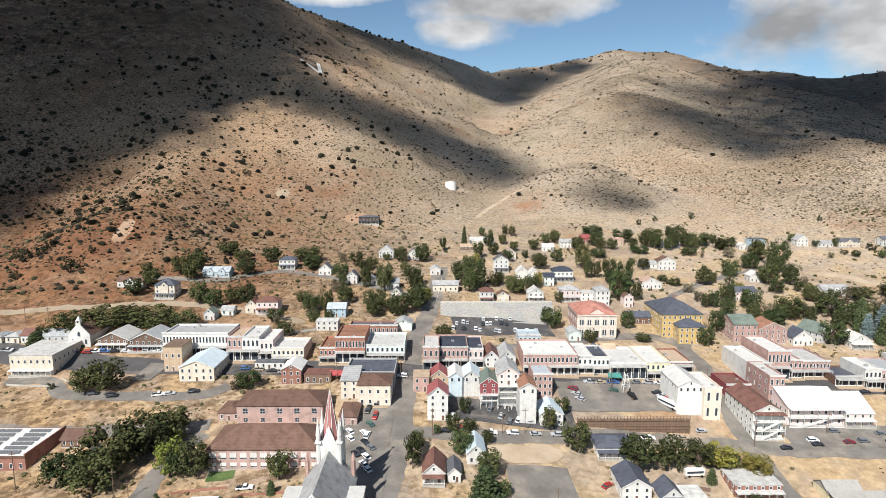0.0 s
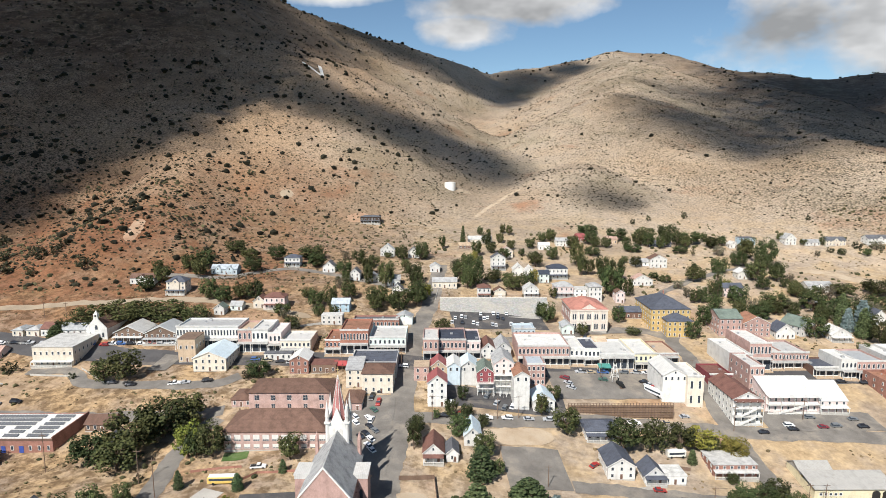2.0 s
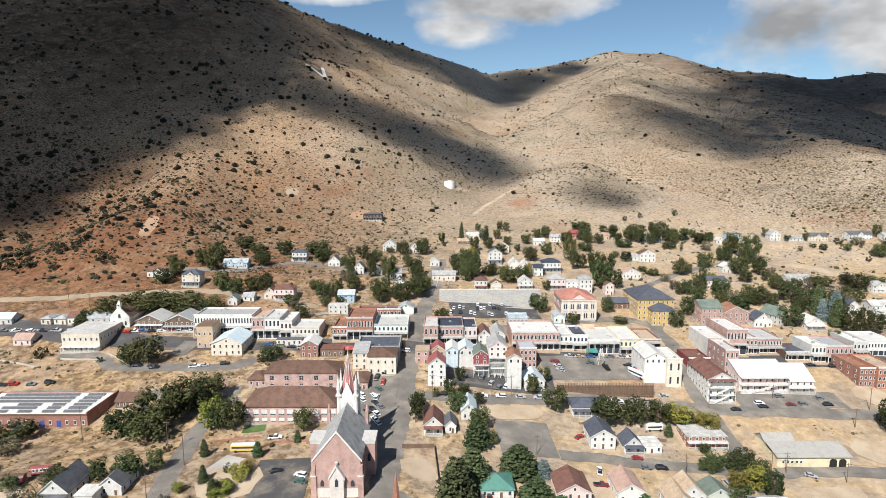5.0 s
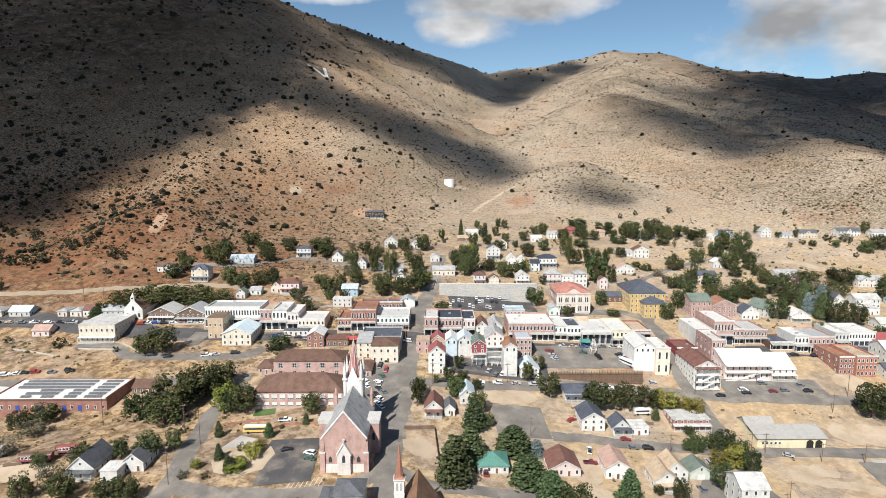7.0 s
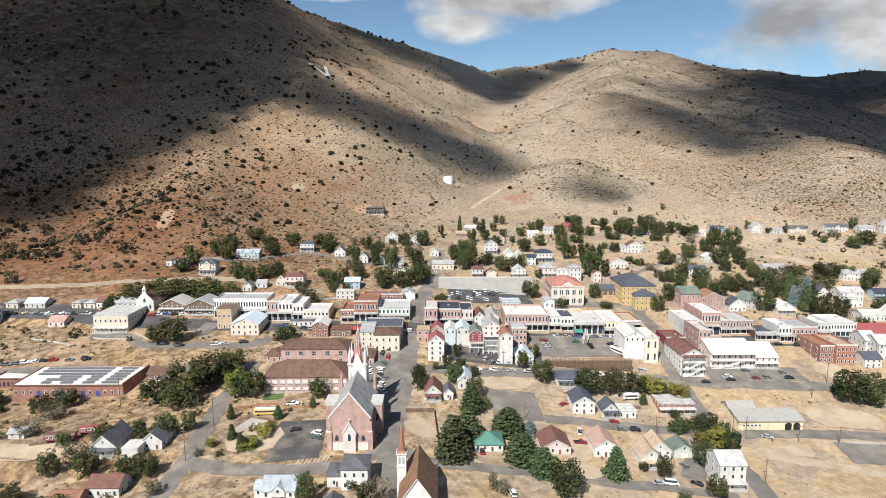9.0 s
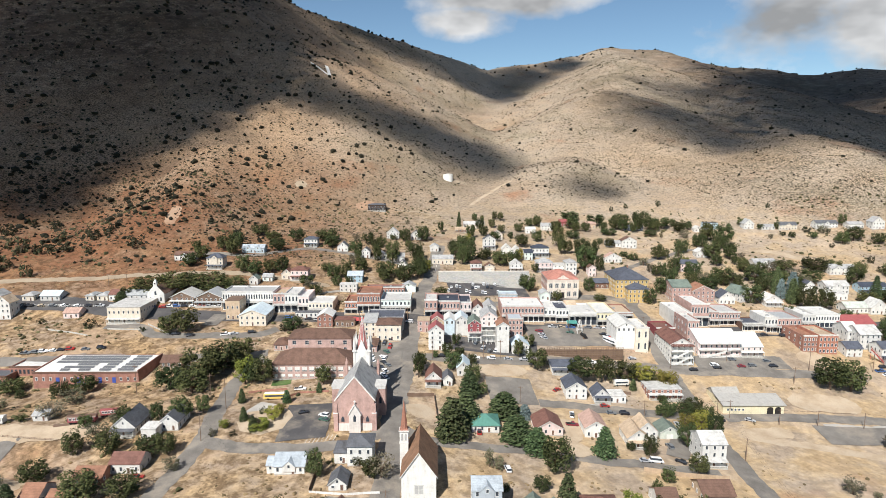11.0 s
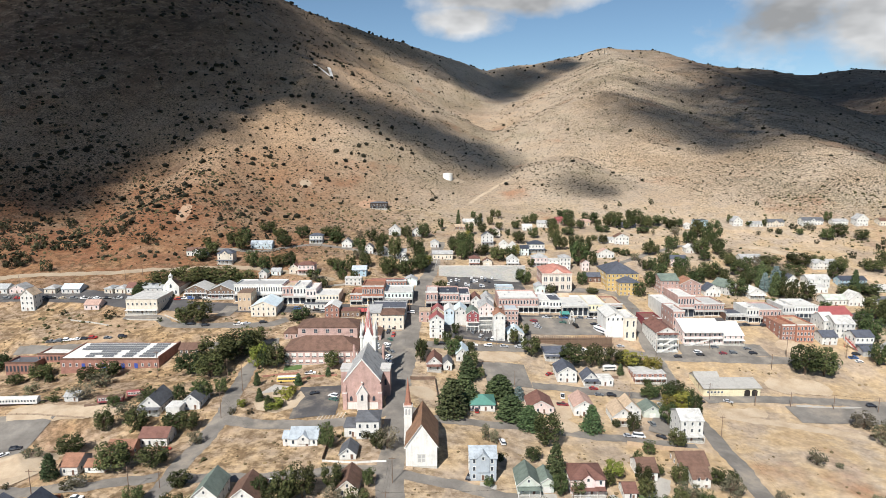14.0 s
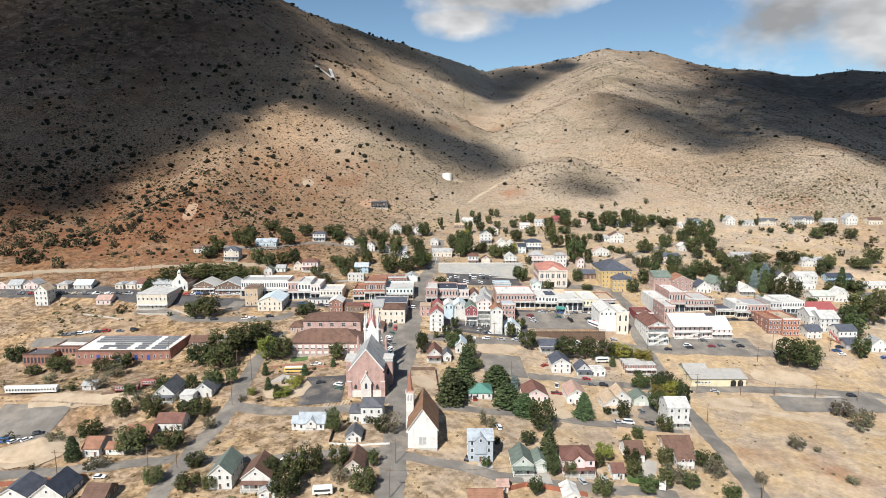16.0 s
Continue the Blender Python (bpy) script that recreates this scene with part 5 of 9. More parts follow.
    box(bm, -W / 2 - 0.5, -W / 2 + 2.5, -2.2, -2.1, 1.45, 1.55)
    part("step_rail", bm, M_WOODLIGHT, ob)
    return ob


def courthouse(x, y, z, w, d, h):
    ob = thing("courthouse", x, y, 0, "cream and brick courthouse with tall windows and a red roof", "building", z=z)
    cream, red, brick = paint("court_cream", (0.70, 0.62, 0.55), "plaster"), paint("court_red", (0.47, 0.215, 0.17), "shingle"), paint("pinkbrick", PAL["pinkbrick"], "brick")
    part("foundation", boxed(-w / 2 + 0.1, w / 2 - 0.1, -d / 2 + 0.1, d / 2, -4, 0.5), M_CONC, ob)
    part("wall", boxed(-w / 2, w / 2, -d / 2 + 0.6, d / 2, 0.4, h), brick, ob)
    part("front", boxed(-w / 2 - 0.1, w / 2 + 0.1, -d / 2, -d / 2 + 0.6, 0.4, h), cream, ob)
    bm = bmesh.new()
    hip_roof(bm, w, d, h + 0.6, 4.6, 0.5)
    roof = part("roof", finish(bm), red, ob)
    bm = bmesh.new()
    gable_roof(bm, w * 0.42, d * 0.55, h + 0.7, 3.0, 0.2, 0.25, "y", 0, -d * 0.22)
    part("pediment_roof", finish(bm), red, roof)
    bm = bmesh.new()
    prism(bm, [(-w * 0.22, h), (w * 0.22, h), (w * 0.22, h + 0.8), (0, h + 3.6), (-w * 0.22, h + 0.8)], -d / 2 - 0.2, -d / 2 + 1.5)
    part("pediment", finish(bm), cream, ob)
    bm = bmesh.new()
    box(bm, -w / 2 - 0.5, w / 2 + 0.5, -d / 2 - 0.5, d / 2 + 0.4, h - 0.1, h + 0.6)
    box(bm, -w / 2 - 0.3, w / 2 + 0.3, -d / 2 - 0.25, -d / 2, h * 0.48, h * 0.53)
    for i in range(11):
        xx = -w / 2 + w * i / 10
        box(bm, xx - 0.22, xx + 0.22, -d / 2 - 0.4, -d / 2, h - 0.8, h)
    part("cornice", bm, cream, ob)
    for i in range(6):
        xx = -w / 2 + w * i / 5
        part("pilaster", boxed(xx - 0.32, xx + 0.32, -d / 2 - 0.22, -d / 2 + 0.05, 0.4, h - 0.1), paint("court_trim", (0.76, 0.68, 0.58), "plaster"), ob)
    for s, z0 in ((0, 1.6), (1, h * 0.58)):
        for i in range(5):
            if s == 0 and i == 2:
                continue
            for dx in (-0.62, 0.62):
                shared("window", window_mesh(0.85, 3.2, True), ob, ((i + 0.5) / 5 * w - w / 2 + dx, -d / 2 - 0.02, z0))
    part("doorway", boxed(-1.1, 1.1, -d / 2 - 0.06, -d / 2 + 0.1, 0.4, 4.2), M_DARK, ob)
    for side, s in (("left", -1), ("right", 1)):
        face_windows(ob, w, d, 1.8, side, 6, 1.0, 2.8, True)
        face_windows(ob, w, d, h * 0.58, side, 6, 1.0, 2.8, True)
    return ob


def chapel(x, y, z):
    """A small white false-front church with an open belfry."""
    ob = thing("chapel", x, y, 0, "small white wooden chapel with belfry and brown roof", "church", z=z)
    wm = paint("white", PAL["white"], "siding")
    W, L, E, A = 11.0, 22.0, 6.0, 10.8
    bm = bmesh.new()
    prism(bm, [(-W / 2, -2), (W / 2, -2), (W / 2, E), (1.2, A), (1.2, A + 1.2), (-1.2, A + 1.2), (-1.2, A), (-W / 2, E)], 0, 0.5)
    part("front", finish(bm), wm, ob)
    bm = bmesh.new()
    prism(bm, [(-W / 2 + 0.3, -2), (W / 2 - 0.3, -2), (W / 2 - 0.3, E - 0.3), (0, A - 0.6), (-W / 2 + 0.3, E - 0.3)], 0.5, L)
    part("wall", finish(bm), wm, ob)
    bm = bmesh.new()
    gable_roof(bm, W - 0.6, L - 0.6, E - 0.3, A - E - 0.2, 0.3, 0.2, "y", 0, L / 2 + 0.4)
    part("roof", finish(bm), paint("brown", PAL["brown"], "shingle"), ob)
    bel = part("belfry", boxed(-1.0, 1.0, -0.1, 1.9, A + 1.2, A + 2.6), wm, ob)
    bm = bmesh.new()
    pyramid(bm, 0, 0.9, A + 2.6, A + 4.8, 1.4, 4)
    part("belfry_roof", finish(bm), wm, bel)
    part("belfry_opening", boxed(-0.5, 0.5, -0.16, 0.0, A + 1.4, A + 2.3), M_DARK, bel)
    for dx, w, z0, h in ((0, 1.6, 0.2, 2.8), (-3.3, 1.0, 1.2, 2.6), (3.3, 1.0, 1.2, 2.6), (0, 1.3, 5.2, 2.6)):
        bm = bmesh.new()
        pointed(bm, w, h, -0.1, 0.02, 0, dx, z0)
        part("door" if z0 < 1 else "window", finish(bm), M_GLASS if z0 > 1 else paint("door_brown", PAL["brown"]), ob)
    return ob


def stone_wall(x0, x1, yb, zb, yt, zt):
    """The sloping stone revetment behind the parking lot."""
    m, n, l, b = material("rubble_stone", 0.9)
    v = n.new("ShaderNodeTexVoronoi")
    v.inputs["Scale"].default_value = 0.9
    v.feature = "F1"
    l.new(n.new("ShaderNodeNewGeometry").outputs["Position"], v.inputs["Vector"])
    col = ramp(n, l, v.outputs["Distance"], ((0.15, (0.34, 0.325, 0.285)), (0.75, (0.25, 0.24, 0.21))))
    col = mix(n, l, 0.18, col, v.outputs["Color"], "SOFT_LIGHT")
    hs = n.new("ShaderNodeHueSaturation")
    hs.inputs["Saturation"].default_value = 0.35
    l.new(col, hs.inputs["Color"])
    l.new(mix(n, l, ramp(n, l, noise_fac(n, l, 0.1, 4), ((0.4, (0, 0, 0)), (0.7, (0.5, 0.5, 0.5)))), hs.outputs[0], (0.42, 0.38, 0.30)), b.inputs["Base Color"])
    bump(n, l, b, v.outputs["Distance"], 0.35, 0.2)
    ob = thing("stone_wall", (x0 + x1) / 2, yb, 0, "long sloping pale rubble stone retaining wall above the parking lot", "wall", z=0)
    c = (x0 + x1) / 2
    bm = bmesh.new()
    prism_x(bm, [(0, zb - 3), (0, zb), (yt - yb, zt), (yt - yb + 1.5, zt), (yt - yb + 1.5, zb - 3)], x0 - c, x1 - c)
    part("face", finish(bm), m, ob)
    bm = bmesh.new()
    box(bm, x0 - c, x1 - c, yt - yb + 0.1, yt - yb + 0.9, zt, zt + 0.5)
    part("coping", bm, paint("stone", PAL["stone"], "plaster"), ob)
    bm = bmesh.new()
    box(bm, x0 - c + 4, x1 - c, -1.6, -0.9, zb - 2, zb + 0.75)
    part("barrier", bm, M_CONC, ob)
    bm = bmesh.new()
    for i in range(int((x1 - x0) / 3)):
        tube(bm, (x0 - c + 3 * i, yt - yb + 0.5, zt + 0.4), (x0 - c + 3 * i, yt - yb + 0.5, zt + 1.6), 0.05, n=4)
    box(bm, x0 - c, x1 - c, yt - yb + 0.46, yt - yb + 0.54, zt + 1.5, zt + 1.6)
    part("handrail", bm, M_WOOD, ob)
    return ob


def timber_bank(x0, x1, y, z0, z1):
    """The dark timber crib along the lower edge of the parking lot."""
    ob = thing("retaining_wall", (x0 + x1) / 2, y, 0, "dark brown timber crib retaining wall with posts and mesh fence", "wall", z=0)
    w = x1 - x0
    part("bank", boxed(-w / 2, w / 2, 0.4, 1.2, z0 - 3, z1), paint("dark_earth", (0.27, 0.18, 0.12), "brick"), ob)
    k = int(w / 1.3)
    for i in range(k + 1):
        xx = -w / 2 + w * i / k
        bm = bmesh.new()
        tube(bm, (xx, 0.2, z0 - 1), (xx, 0.2, z1 + 1.4), 0.16, n=6)
        part("post", bm, M_WOOD, ob)
    for i in range(5):
        zz = z0 + (z1 - z0) * i / 4.4
        part("plank", boxed(-w / 2, w / 2, 0.0 + 0.06 * (i % 2), 0.3, zz, zz + 0.22), M_WOOD, ob)
    for zz in (0.5, 1.3):
        bm = bmesh.new()
        tube(bm, (-w / 2, 0.2, z1 + zz), (w / 2, 0.2, z1 + zz), 0.06, n=5)
        part("rail", bm, M_WOOD, ob)
    return ob


def rail_car(x, y, rz, length, body, roof, label, tall=3.6):
    ob = thing("rail_car", x, y, rz, label, "rail car")
    bm = bmesh.new()
    box(bm, -length / 2, length / 2, -1.45, 1.45, 1.1, tall, bevel=0.08)
    part("body", finish(bm), paint(body, PAL[body], "siding"), ob)
    bm = bmesh.new()
    prism_x(bm, [(-1.6, tall), (-1.3, tall + 0.35), (-0.6, tall + 0.7), (0.6, tall + 0.7), (1.3, tall + 0.35), (1.6, tall)], -length / 2 - 0.3, length / 2 + 0.3)
    part("roof", finish(bm), paint(roof, PAL[roof], "metal"), ob)
    k = int(length / 1.4)
    me = window_mesh(0.75, 0.95)
    for i in range(k):
        shared("window", me, ob, ((i + 0.5) / k * (length - 1) - (length - 1) / 2, -1.46, 2.1))
    for s in (-1, 1):
        bm = bmesh.new()
        box(bm, s * length * 0.34 - 1.3, s * length * 0.34 + 1.3, -0.9, 0.9, 0.55, 1.1)
        for q in (-0.8, 0.8):
            tube(bm, (s * length * 0.34 + q, -0.85, 0.45), (s * length * 0.34 + q, 0.85, 0.45), 0.45, n=10)
        part("truck", bm, M_TYRE, ob)
    part("track_bed", boxed(-length / 2 - 6, length / 2 + 6, -0.8, 0.8, -0.6, 0.06), M_WOOD, ob)
    return ob


def bus(x, y, rz, length, colour, c2, label):
    ob = thing("bus", x, y, rz, label, "bus")
    bm = bmesh.new()
    box(bm, -length / 2, length / 2, -1.25, 1.25, 0.5, 2.9, bevel=0.18)
    part("body", finish(bm), plain("bus_" + colour, c2, 0.35), ob)
    part("roof", boxed(-length / 2 + 0.3, length / 2 - 0.3, -1.05, 1.05, 2.88, 3.02), plain("bus_roof", (0.78, 0.78, 0.78), 0.4), ob)
    for s in (-1, 1):
        part("window_band", boxed(-length / 2 + 0.6, length / 2 - 0.8, s * 1.26 - 0.02, s * 1.26 + 0.02, 1.6, 2.4), M_GLASS, ob)
    part("windscreen", boxed(length / 2 - 0.02, length / 2 + 0.03, -1.0, 1.0, 1.5, 2.5), M_GLASS, ob)
    for sx in (-length * 0.3, length * 0.33):
        for sy in (-1.15, 1.15):
            bm = bmesh.new()
            tube(bm, (sx, sy - 0.14, 0.48), (sx, sy + 0.14, 0.48), 0.48, n=12)
            part("wheel", bm, M_TYRE, ob)
    return ob


def depot(x, y, z, w, d, h):
    ob = thing("depot", x, y, 0, "long pale yellow depot with grey metal roof and dark arches", "building", z=z)
    ym = paint("paleyellow", PAL["paleyellow"], "siding")
    gm = paint("depot_roof", (0.40, 0.385, 0.36), "metal")
    part("wall", boxed(-w / 2, w / 2, -d / 2, d / 2, -3, h), ym, ob)
    bm = bmesh.new()
    prism_x(bm, [(-d / 2 - 0.8, h), (d / 2, h + 2.2), (d / 2, h + 2.4), (-d / 2 - 0.8, h + 0.25)], -w / 2 - 0.6, w / 2 + 0.6)
    part("roof", finish(bm), gm, ob)
    for dx in (w * 0.27, w * 0.40):
        bm = bmesh.new()
        r = w * 0.05
        prism(bm, [(-r, 0), (r, 0), (r, h * 0.6), (r * 0.6, h * 0.75), (0, h * 0.8), (-r * 0.6, h * 0.75), (-r, h * 0.6)], -0.12, 0.05)
        part("archway", finish(bm), M_DARK, ob, loc=(dx, -d / 2, 0))
    for i in range(5):
        shared("window", window_mesh(0.9, 0.9), ob, (-w * 0.42 + i * 1.8, -d / 2 - 0.01, 1.8))
    wing = part("wing", boxed(-w * 0.5, -w * 0.5 + w * 0.42, d / 2, d / 2 + 9, -3, h + 1.2), ym, ob)
    bm = bmesh.new()
    gable_roof(bm, w * 0.42, 9, h + 1.2, 2.6, 0.4, 0.2, "x", -w * 0.29, d / 2 + 4.5)
    prism_x(bm, [(d / 2, h + 1.1), (d / 2 + 9, h + 1.1), (d / 2 + 4.5, h + 3.7)], -w * 0.5, -w * 0.08)
    part("wing_roof", finish(bm), gm, wing)
    return ob


def brick_works(x, y, z, w, d, low, high):
    """The long brick works: a white roof that rises to the back behind stepped side walls, a blue-doored front, panels on the roof."""
    ob = thing("brick_works", x, y, 0, "long red brick works, dark solar panels on sloping white roof", "building", z=z)
    wm, roofing = paint("brick", PAL["brick"], "brick"), paint("white", PAL["white"], "metal")
    lean = d * 0.32                                    # the side walls run back at an angle
    def slab(name, x0, mat, parent, t, rise):
        bm = bmesh.new()
        v = [bm.verts.new((x0 + s + q * lean, q * d, zz)) for q, top in ((0, low + rise), (1, high + rise)) for s in (0, t) for zz in (-5, top)]
        for f in ((0, 1, 3, 2), (4, 6, 7, 5), (0, 4, 5, 1), (2, 3, 7, 6), (1, 5, 7, 3), (0, 2, 6, 4)):
            bm.faces.new([v[k] for k in f])
        return part(name, finish(bm), mat, parent)
    slab("side_wall", -w / 2, wm, ob, 0.4, 0.5)
    slab("side_wall", w / 2 - 0.4, wm, ob, 0.4, 0.9)
    part("front_wall", boxed(-w / 2 + 0.4, w / 2 - 0.4, 0, 0.4, -5, low), wm, ob)
    part("back_wall", boxed(-w / 2 + 0.4 + lean, w / 2 - 0.4 + lean, d - 0.4, d, -5, high), wm, ob)
    bm = bmesh.new()
    v = [bm.verts.new((s + q * lean, q * d + o, zz + k)) for q, zz, o in ((0, low, 0.5), (1, high, -0.5)) for s in (-w / 2 + 0.5, w / 2 - 0.5) for k in (-0.35, -0.1)]
    for f in ((0, 2, 3, 1), (4, 5, 7, 6), (0, 1, 5, 4), (2, 6, 7, 3), (1, 3, 7, 5), (0, 4, 6, 2)):
        bm.faces.new([v[k] for k in f])
    roof = part("roof", finish(bm), roofing, ob, "white sheet roof")
    bm = bmesh.new()
    box(bm, -w / 2 - 0.1, w / 2 + 0.1, -0.25, 0.1, low - 0.5, low + 0.25)
    part("fascia", bm, paint("brown", PAL["brown"], "siding"), ob, "dark brown fascia board")
    me = window_mesh(0.9, 1.6)
    blue = paint("door_blue", (0.05, 0.09, 0.35), "plaster")
    for i in range(15):
        xx = -w / 2 + (i + 0.5) * w / 15
        if i in (3, 6, 9, 11):
            part("door", boxed(xx - 0.9, xx + 0.9, -0.08, 0.02, 0.2, 3.0), blue, ob, "bright blue door")
        else:
            shared("window", me, ob, (xx, -0.01, 1.4))
    bm = bmesh.new()
    slope = (high - low) / d
    box(bm, -0.52, 0.52, -0.82, 0.82, -0.03, 0.03)
    for k in bm.verts:
        k.co.z += 0.30 + k.co.y * (slope + 0.12)
    me = bpy.data.meshes.new("panel")
    bm.to_mesh(me)
    bm.free()
    me.materials.append(plain("solar_cell", (0.15, 0.155, 0.165), 0.3))
    for r in range(6):
        q = (r + 0.9) / 6.8
        for c in range(44):
            u = c / 44
            if 0.50 < u < 0.60 and r < 3 or 0.72 < u < 0.79 or u < 0.06 or (u < 0.22 and r < 2) or u > 0.94 or (0.3 < u < 0.4 and r == 0) or (r == 2 and u < 0.3):
                continue
            shared("panel", me, roof, (-w / 2 + 1 + u * (w - 2) + q * lean, q * d, low + (high - low) * q - 0.1))
    return ob


def sand_heap(x, y, rx, ry, high):
    """A heap of tipped sand: a blunt cone with slumped, gullied flanks."""
    bm = bmesh.new()
    rows, around = 12, 40
    top = bm.verts.new((0, 0, high * 0.97))
    rings = []
    for i in range(1, rows + 1):
        q = i / rows
        ring = []
        for j in range(around):
            a = 2 * math.pi * j / around
            v = Vector((math.cos(a), math.sin(a), 0))
            k = 1 + 0.22 * noise.noise(v * 1.4 + Vector((3, 1, 0))) + 0.08 * noise.noise(v * 5)
            px, py = v.x * rx * q * k, v.y * ry * q * k
            drop = high * (1 - (1 - q) ** 1.25 if q > 0.15 else q * q * 4)
            ring.append(bm.verts.new((px, py, high - drop + 0.25 * noise.noise(Vector((px, py, 0)) * 0.5) - (1.2 if i == rows else 0))))
        rings.append(ring)
    for j in range(around):
        bm.faces.new((top, rings[0][j], rings[0][(j + 1) % around]))
        for a, b in zip(rings, rings[1:]):
            bm.faces.new((a[j], b[j], b[(j + 1) % around], a[(j + 1) % around]))
    ob = thing("sand_heap", x, y, 12, "heap of pale tipped sand beside a gravel lot", "mound")
    heap = part("heap", finish(bm), M_DIRT, ob)
    for f in heap.data.polygons:
        f.use_smooth = True
    return ob


def hill_letter(strokes):
    """A large white letter of whitewashed stones laid on the hillside."""
    ob = thing("hillside_letter", 0, 0, 0, "large letter of white-painted stones laid on the hillside", "landmark", z=0)
    ob.matrix_basis = Matrix()
    for (x0, y0), (x1, y1), wide in strokes:
        bm = bmesh.new()
        a, b = Vector((x0, y0, 0)), Vector((x1, y1, 0))
        s = Vector(((b - a).y, -(b - a).x, 0)).normalized() * wide / 2
        k = 14
        rows = []
        for i in range(k + 1):
            p = a.lerp(b, i / k)
            rows.append([bm.verts.new((q.x, q.y, level(q.x, q.y) + e)) for q in (p + s, p - s) for e in (-1.5, 1.4)])
        for r, q in zip(rows, rows[1:]):
            bm.faces.new((r[1], r[3], q[3], q[1])), bm.faces.new((r[0], r[1], q[1], q[0])), bm.faces.new((r[3], r[2], q[2], q[3]))
        part("stroke", finish(bm), plain("whitewash", (0.75, 0.74, 0.71), 0.9), ob)
    return ob


def water_tank(x, y, r, h):
    ob = thing("water_tank", x, y, 0, "white steel water tank on a graded hillside bench", "water tank")
    bm = bmesh.new()
    tube(bm, (0, 0, -3), (0, 0, h), r, n=24)
    part("shell", bm, plain("tank_white", (0.75, 0.74, 0.70), 0.5), ob)
    bm = bmesh.new()
    tube(bm, (0, 0, h), (0, 0, h + r * 0.15), r * 1.02, 0.3, 24)
    part("lid", bm, plain("tank_white", (0.75, 0.74, 0.70), 0.5), ob)
    return ob


def mast(x, y, high):
    ob = thing("radio_mast", x, y, 0, "thin steel radio mast on the hilltop", "mast")
    bm = bmesh.new()
    tube(bm, (0, 0, -2), (0, 0, high), 0.8, 0.4, 6)
    part("shaft", bm, M_TYRE, ob)
    part("hut", boxed(3, 7, -2, 2, -2, 3), M_CONC, ob)
    return ob


def headframe(x, y):
    """A small white timber derrick over a black boiler, shown as a relic in the lot."""
    ob = thing("mine_derrick", x, y, 0, "small pale timber mine derrick standing in the parking lot", "derrick")
    for sx in (-1, 1):
        for sy in (-1, 1):
            bm = bmesh.new()
            tube(bm, (sx * 1.8, sy * 1.8, -0.5), (sx * 0.4, sy * 0.4, 8.5), 0.16, 0.12, 5)
            part("leg", bm, M_TRIM, ob)
    for z, r in ((2.5, 1.4), (5.0, 0.98), (7.5, 0.57)):
        bm = bmesh.new()
        for a, b in (((-r, -r), (r, -r)), ((r, -r), (r, r)), ((r, r), (-r, r)), ((-r, r), (-r, -r))):
            tube(bm, (*a, z), (*b, z), 0.1, n=4)
        part("brace", bm, M_TRIM, ob)
    bm = bmesh.new()
    tube(bm, (0, -0.2, 8.6), (0, 0.2, 8.6), 0.7, n=14)
    part("sheave", bm, M_TYRE, ob)
    return ob


def boiler(x, y, rz):
    ob = thing("steam_boiler", x, y, rz, "black riveted steam boiler on blocks beside the derrick", "boiler")
    bm = bmesh.new()
    tube(bm, (-2.6, 0, 1.4), (2.6, 0, 1.4), 0.9, n=16)
    part("drum", bm, M_TYRE, ob)
    bm = bmesh.new()
    tube(bm, (1.8, 0, 2.2), (1.8, 0, 3.6), 0.25, 0.35, 8)
    part("stack", bm, M_TYRE, ob)
    for sx in (-1.7, 1.7):
        part("block", boxed(sx - 0.4, sx + 0.4, -0.8, 0.8, -0.5, 0.7), M_WOOD, ob)
    return ob


def awning(x, y, z, w, d, c, label):
    ob = thing("awning", x, y, 0, label, "awning", z=z)
    bm = bmesh.new()
    prism_x(bm, [(-d / 2, 2.6), (d / 2, 3.6), (d / 2, 3.75), (-d / 2, 2.75)], -w / 2, w / 2)
    part("canopy", finish(bm), paint("canvas_" + label.split()[0], c, "plaster"), ob)
    for xx in (-w / 2 + 0.1, w / 2 - 0.1):
        for yy, h in ((-d / 2 + 0.1, 2.7), (d / 2 - 0.1, 3.6)):
            bm = bmesh.new()
            tube(bm, (xx, yy, -0.8), (xx, yy, h), 0.06, n=6)
            part("post", bm, M_TRIM, ob)
    return ob


def outside_stair(x, y, z, rz, length, high, c, label):
    ob = thing("outside_stair", x, y, rz, label, "staircase", z=z)
    m = paint("stair_" + label.split()[0], c, "plaster")
    for s in (-0.7, 0.7):
        bm = bmesh.new()
        prism(bm, [(-length / 2, 0), (-length / 2 + 0.3, 0), (length / 2, high - 0.3), (length / 2, high)], s - 0.05, s + 0.05)
        part("stringer", finish(bm), m, ob)
        bm = bmesh.new()
        tube(bm, (-length / 2, s, 1.0), (length / 2, s, high + 1.0), 0.06, n=5)
        part("handrail", bm, m, ob)
    k = max(4, int(high / 0.19))
    for i in range(k):
        xx, zz = -length / 2 + length * (i + 0.5) / k, high * (i + 0.6) / k
        part("tread", boxed(xx - 0.16, xx + 0.16, -0.68, 0.68, zz, zz + 0.06), m, ob)
    for xx, zz in ((-length * 0.1, high * 0.4), (length / 2 - 0.1, high)):
        part("post", boxed(xx - 0.08, xx + 0.08, -0.78, -0.62, -2, zz), m, ob)
    return ob


def stuff_mesh(name, verts, faces, mats, label, category, idx=None):
    me = bpy.data.meshes.new(name)
    me.from_pydata(verts, [], faces)
    for m in mats:
        me.materials.append(m)
    if idx is not None:
        me.polygons.foreach_set("material_index", idx)
    return tagged(new(name, me), label, category, kind="stuff")


ICO_V, ICO_F = [], []


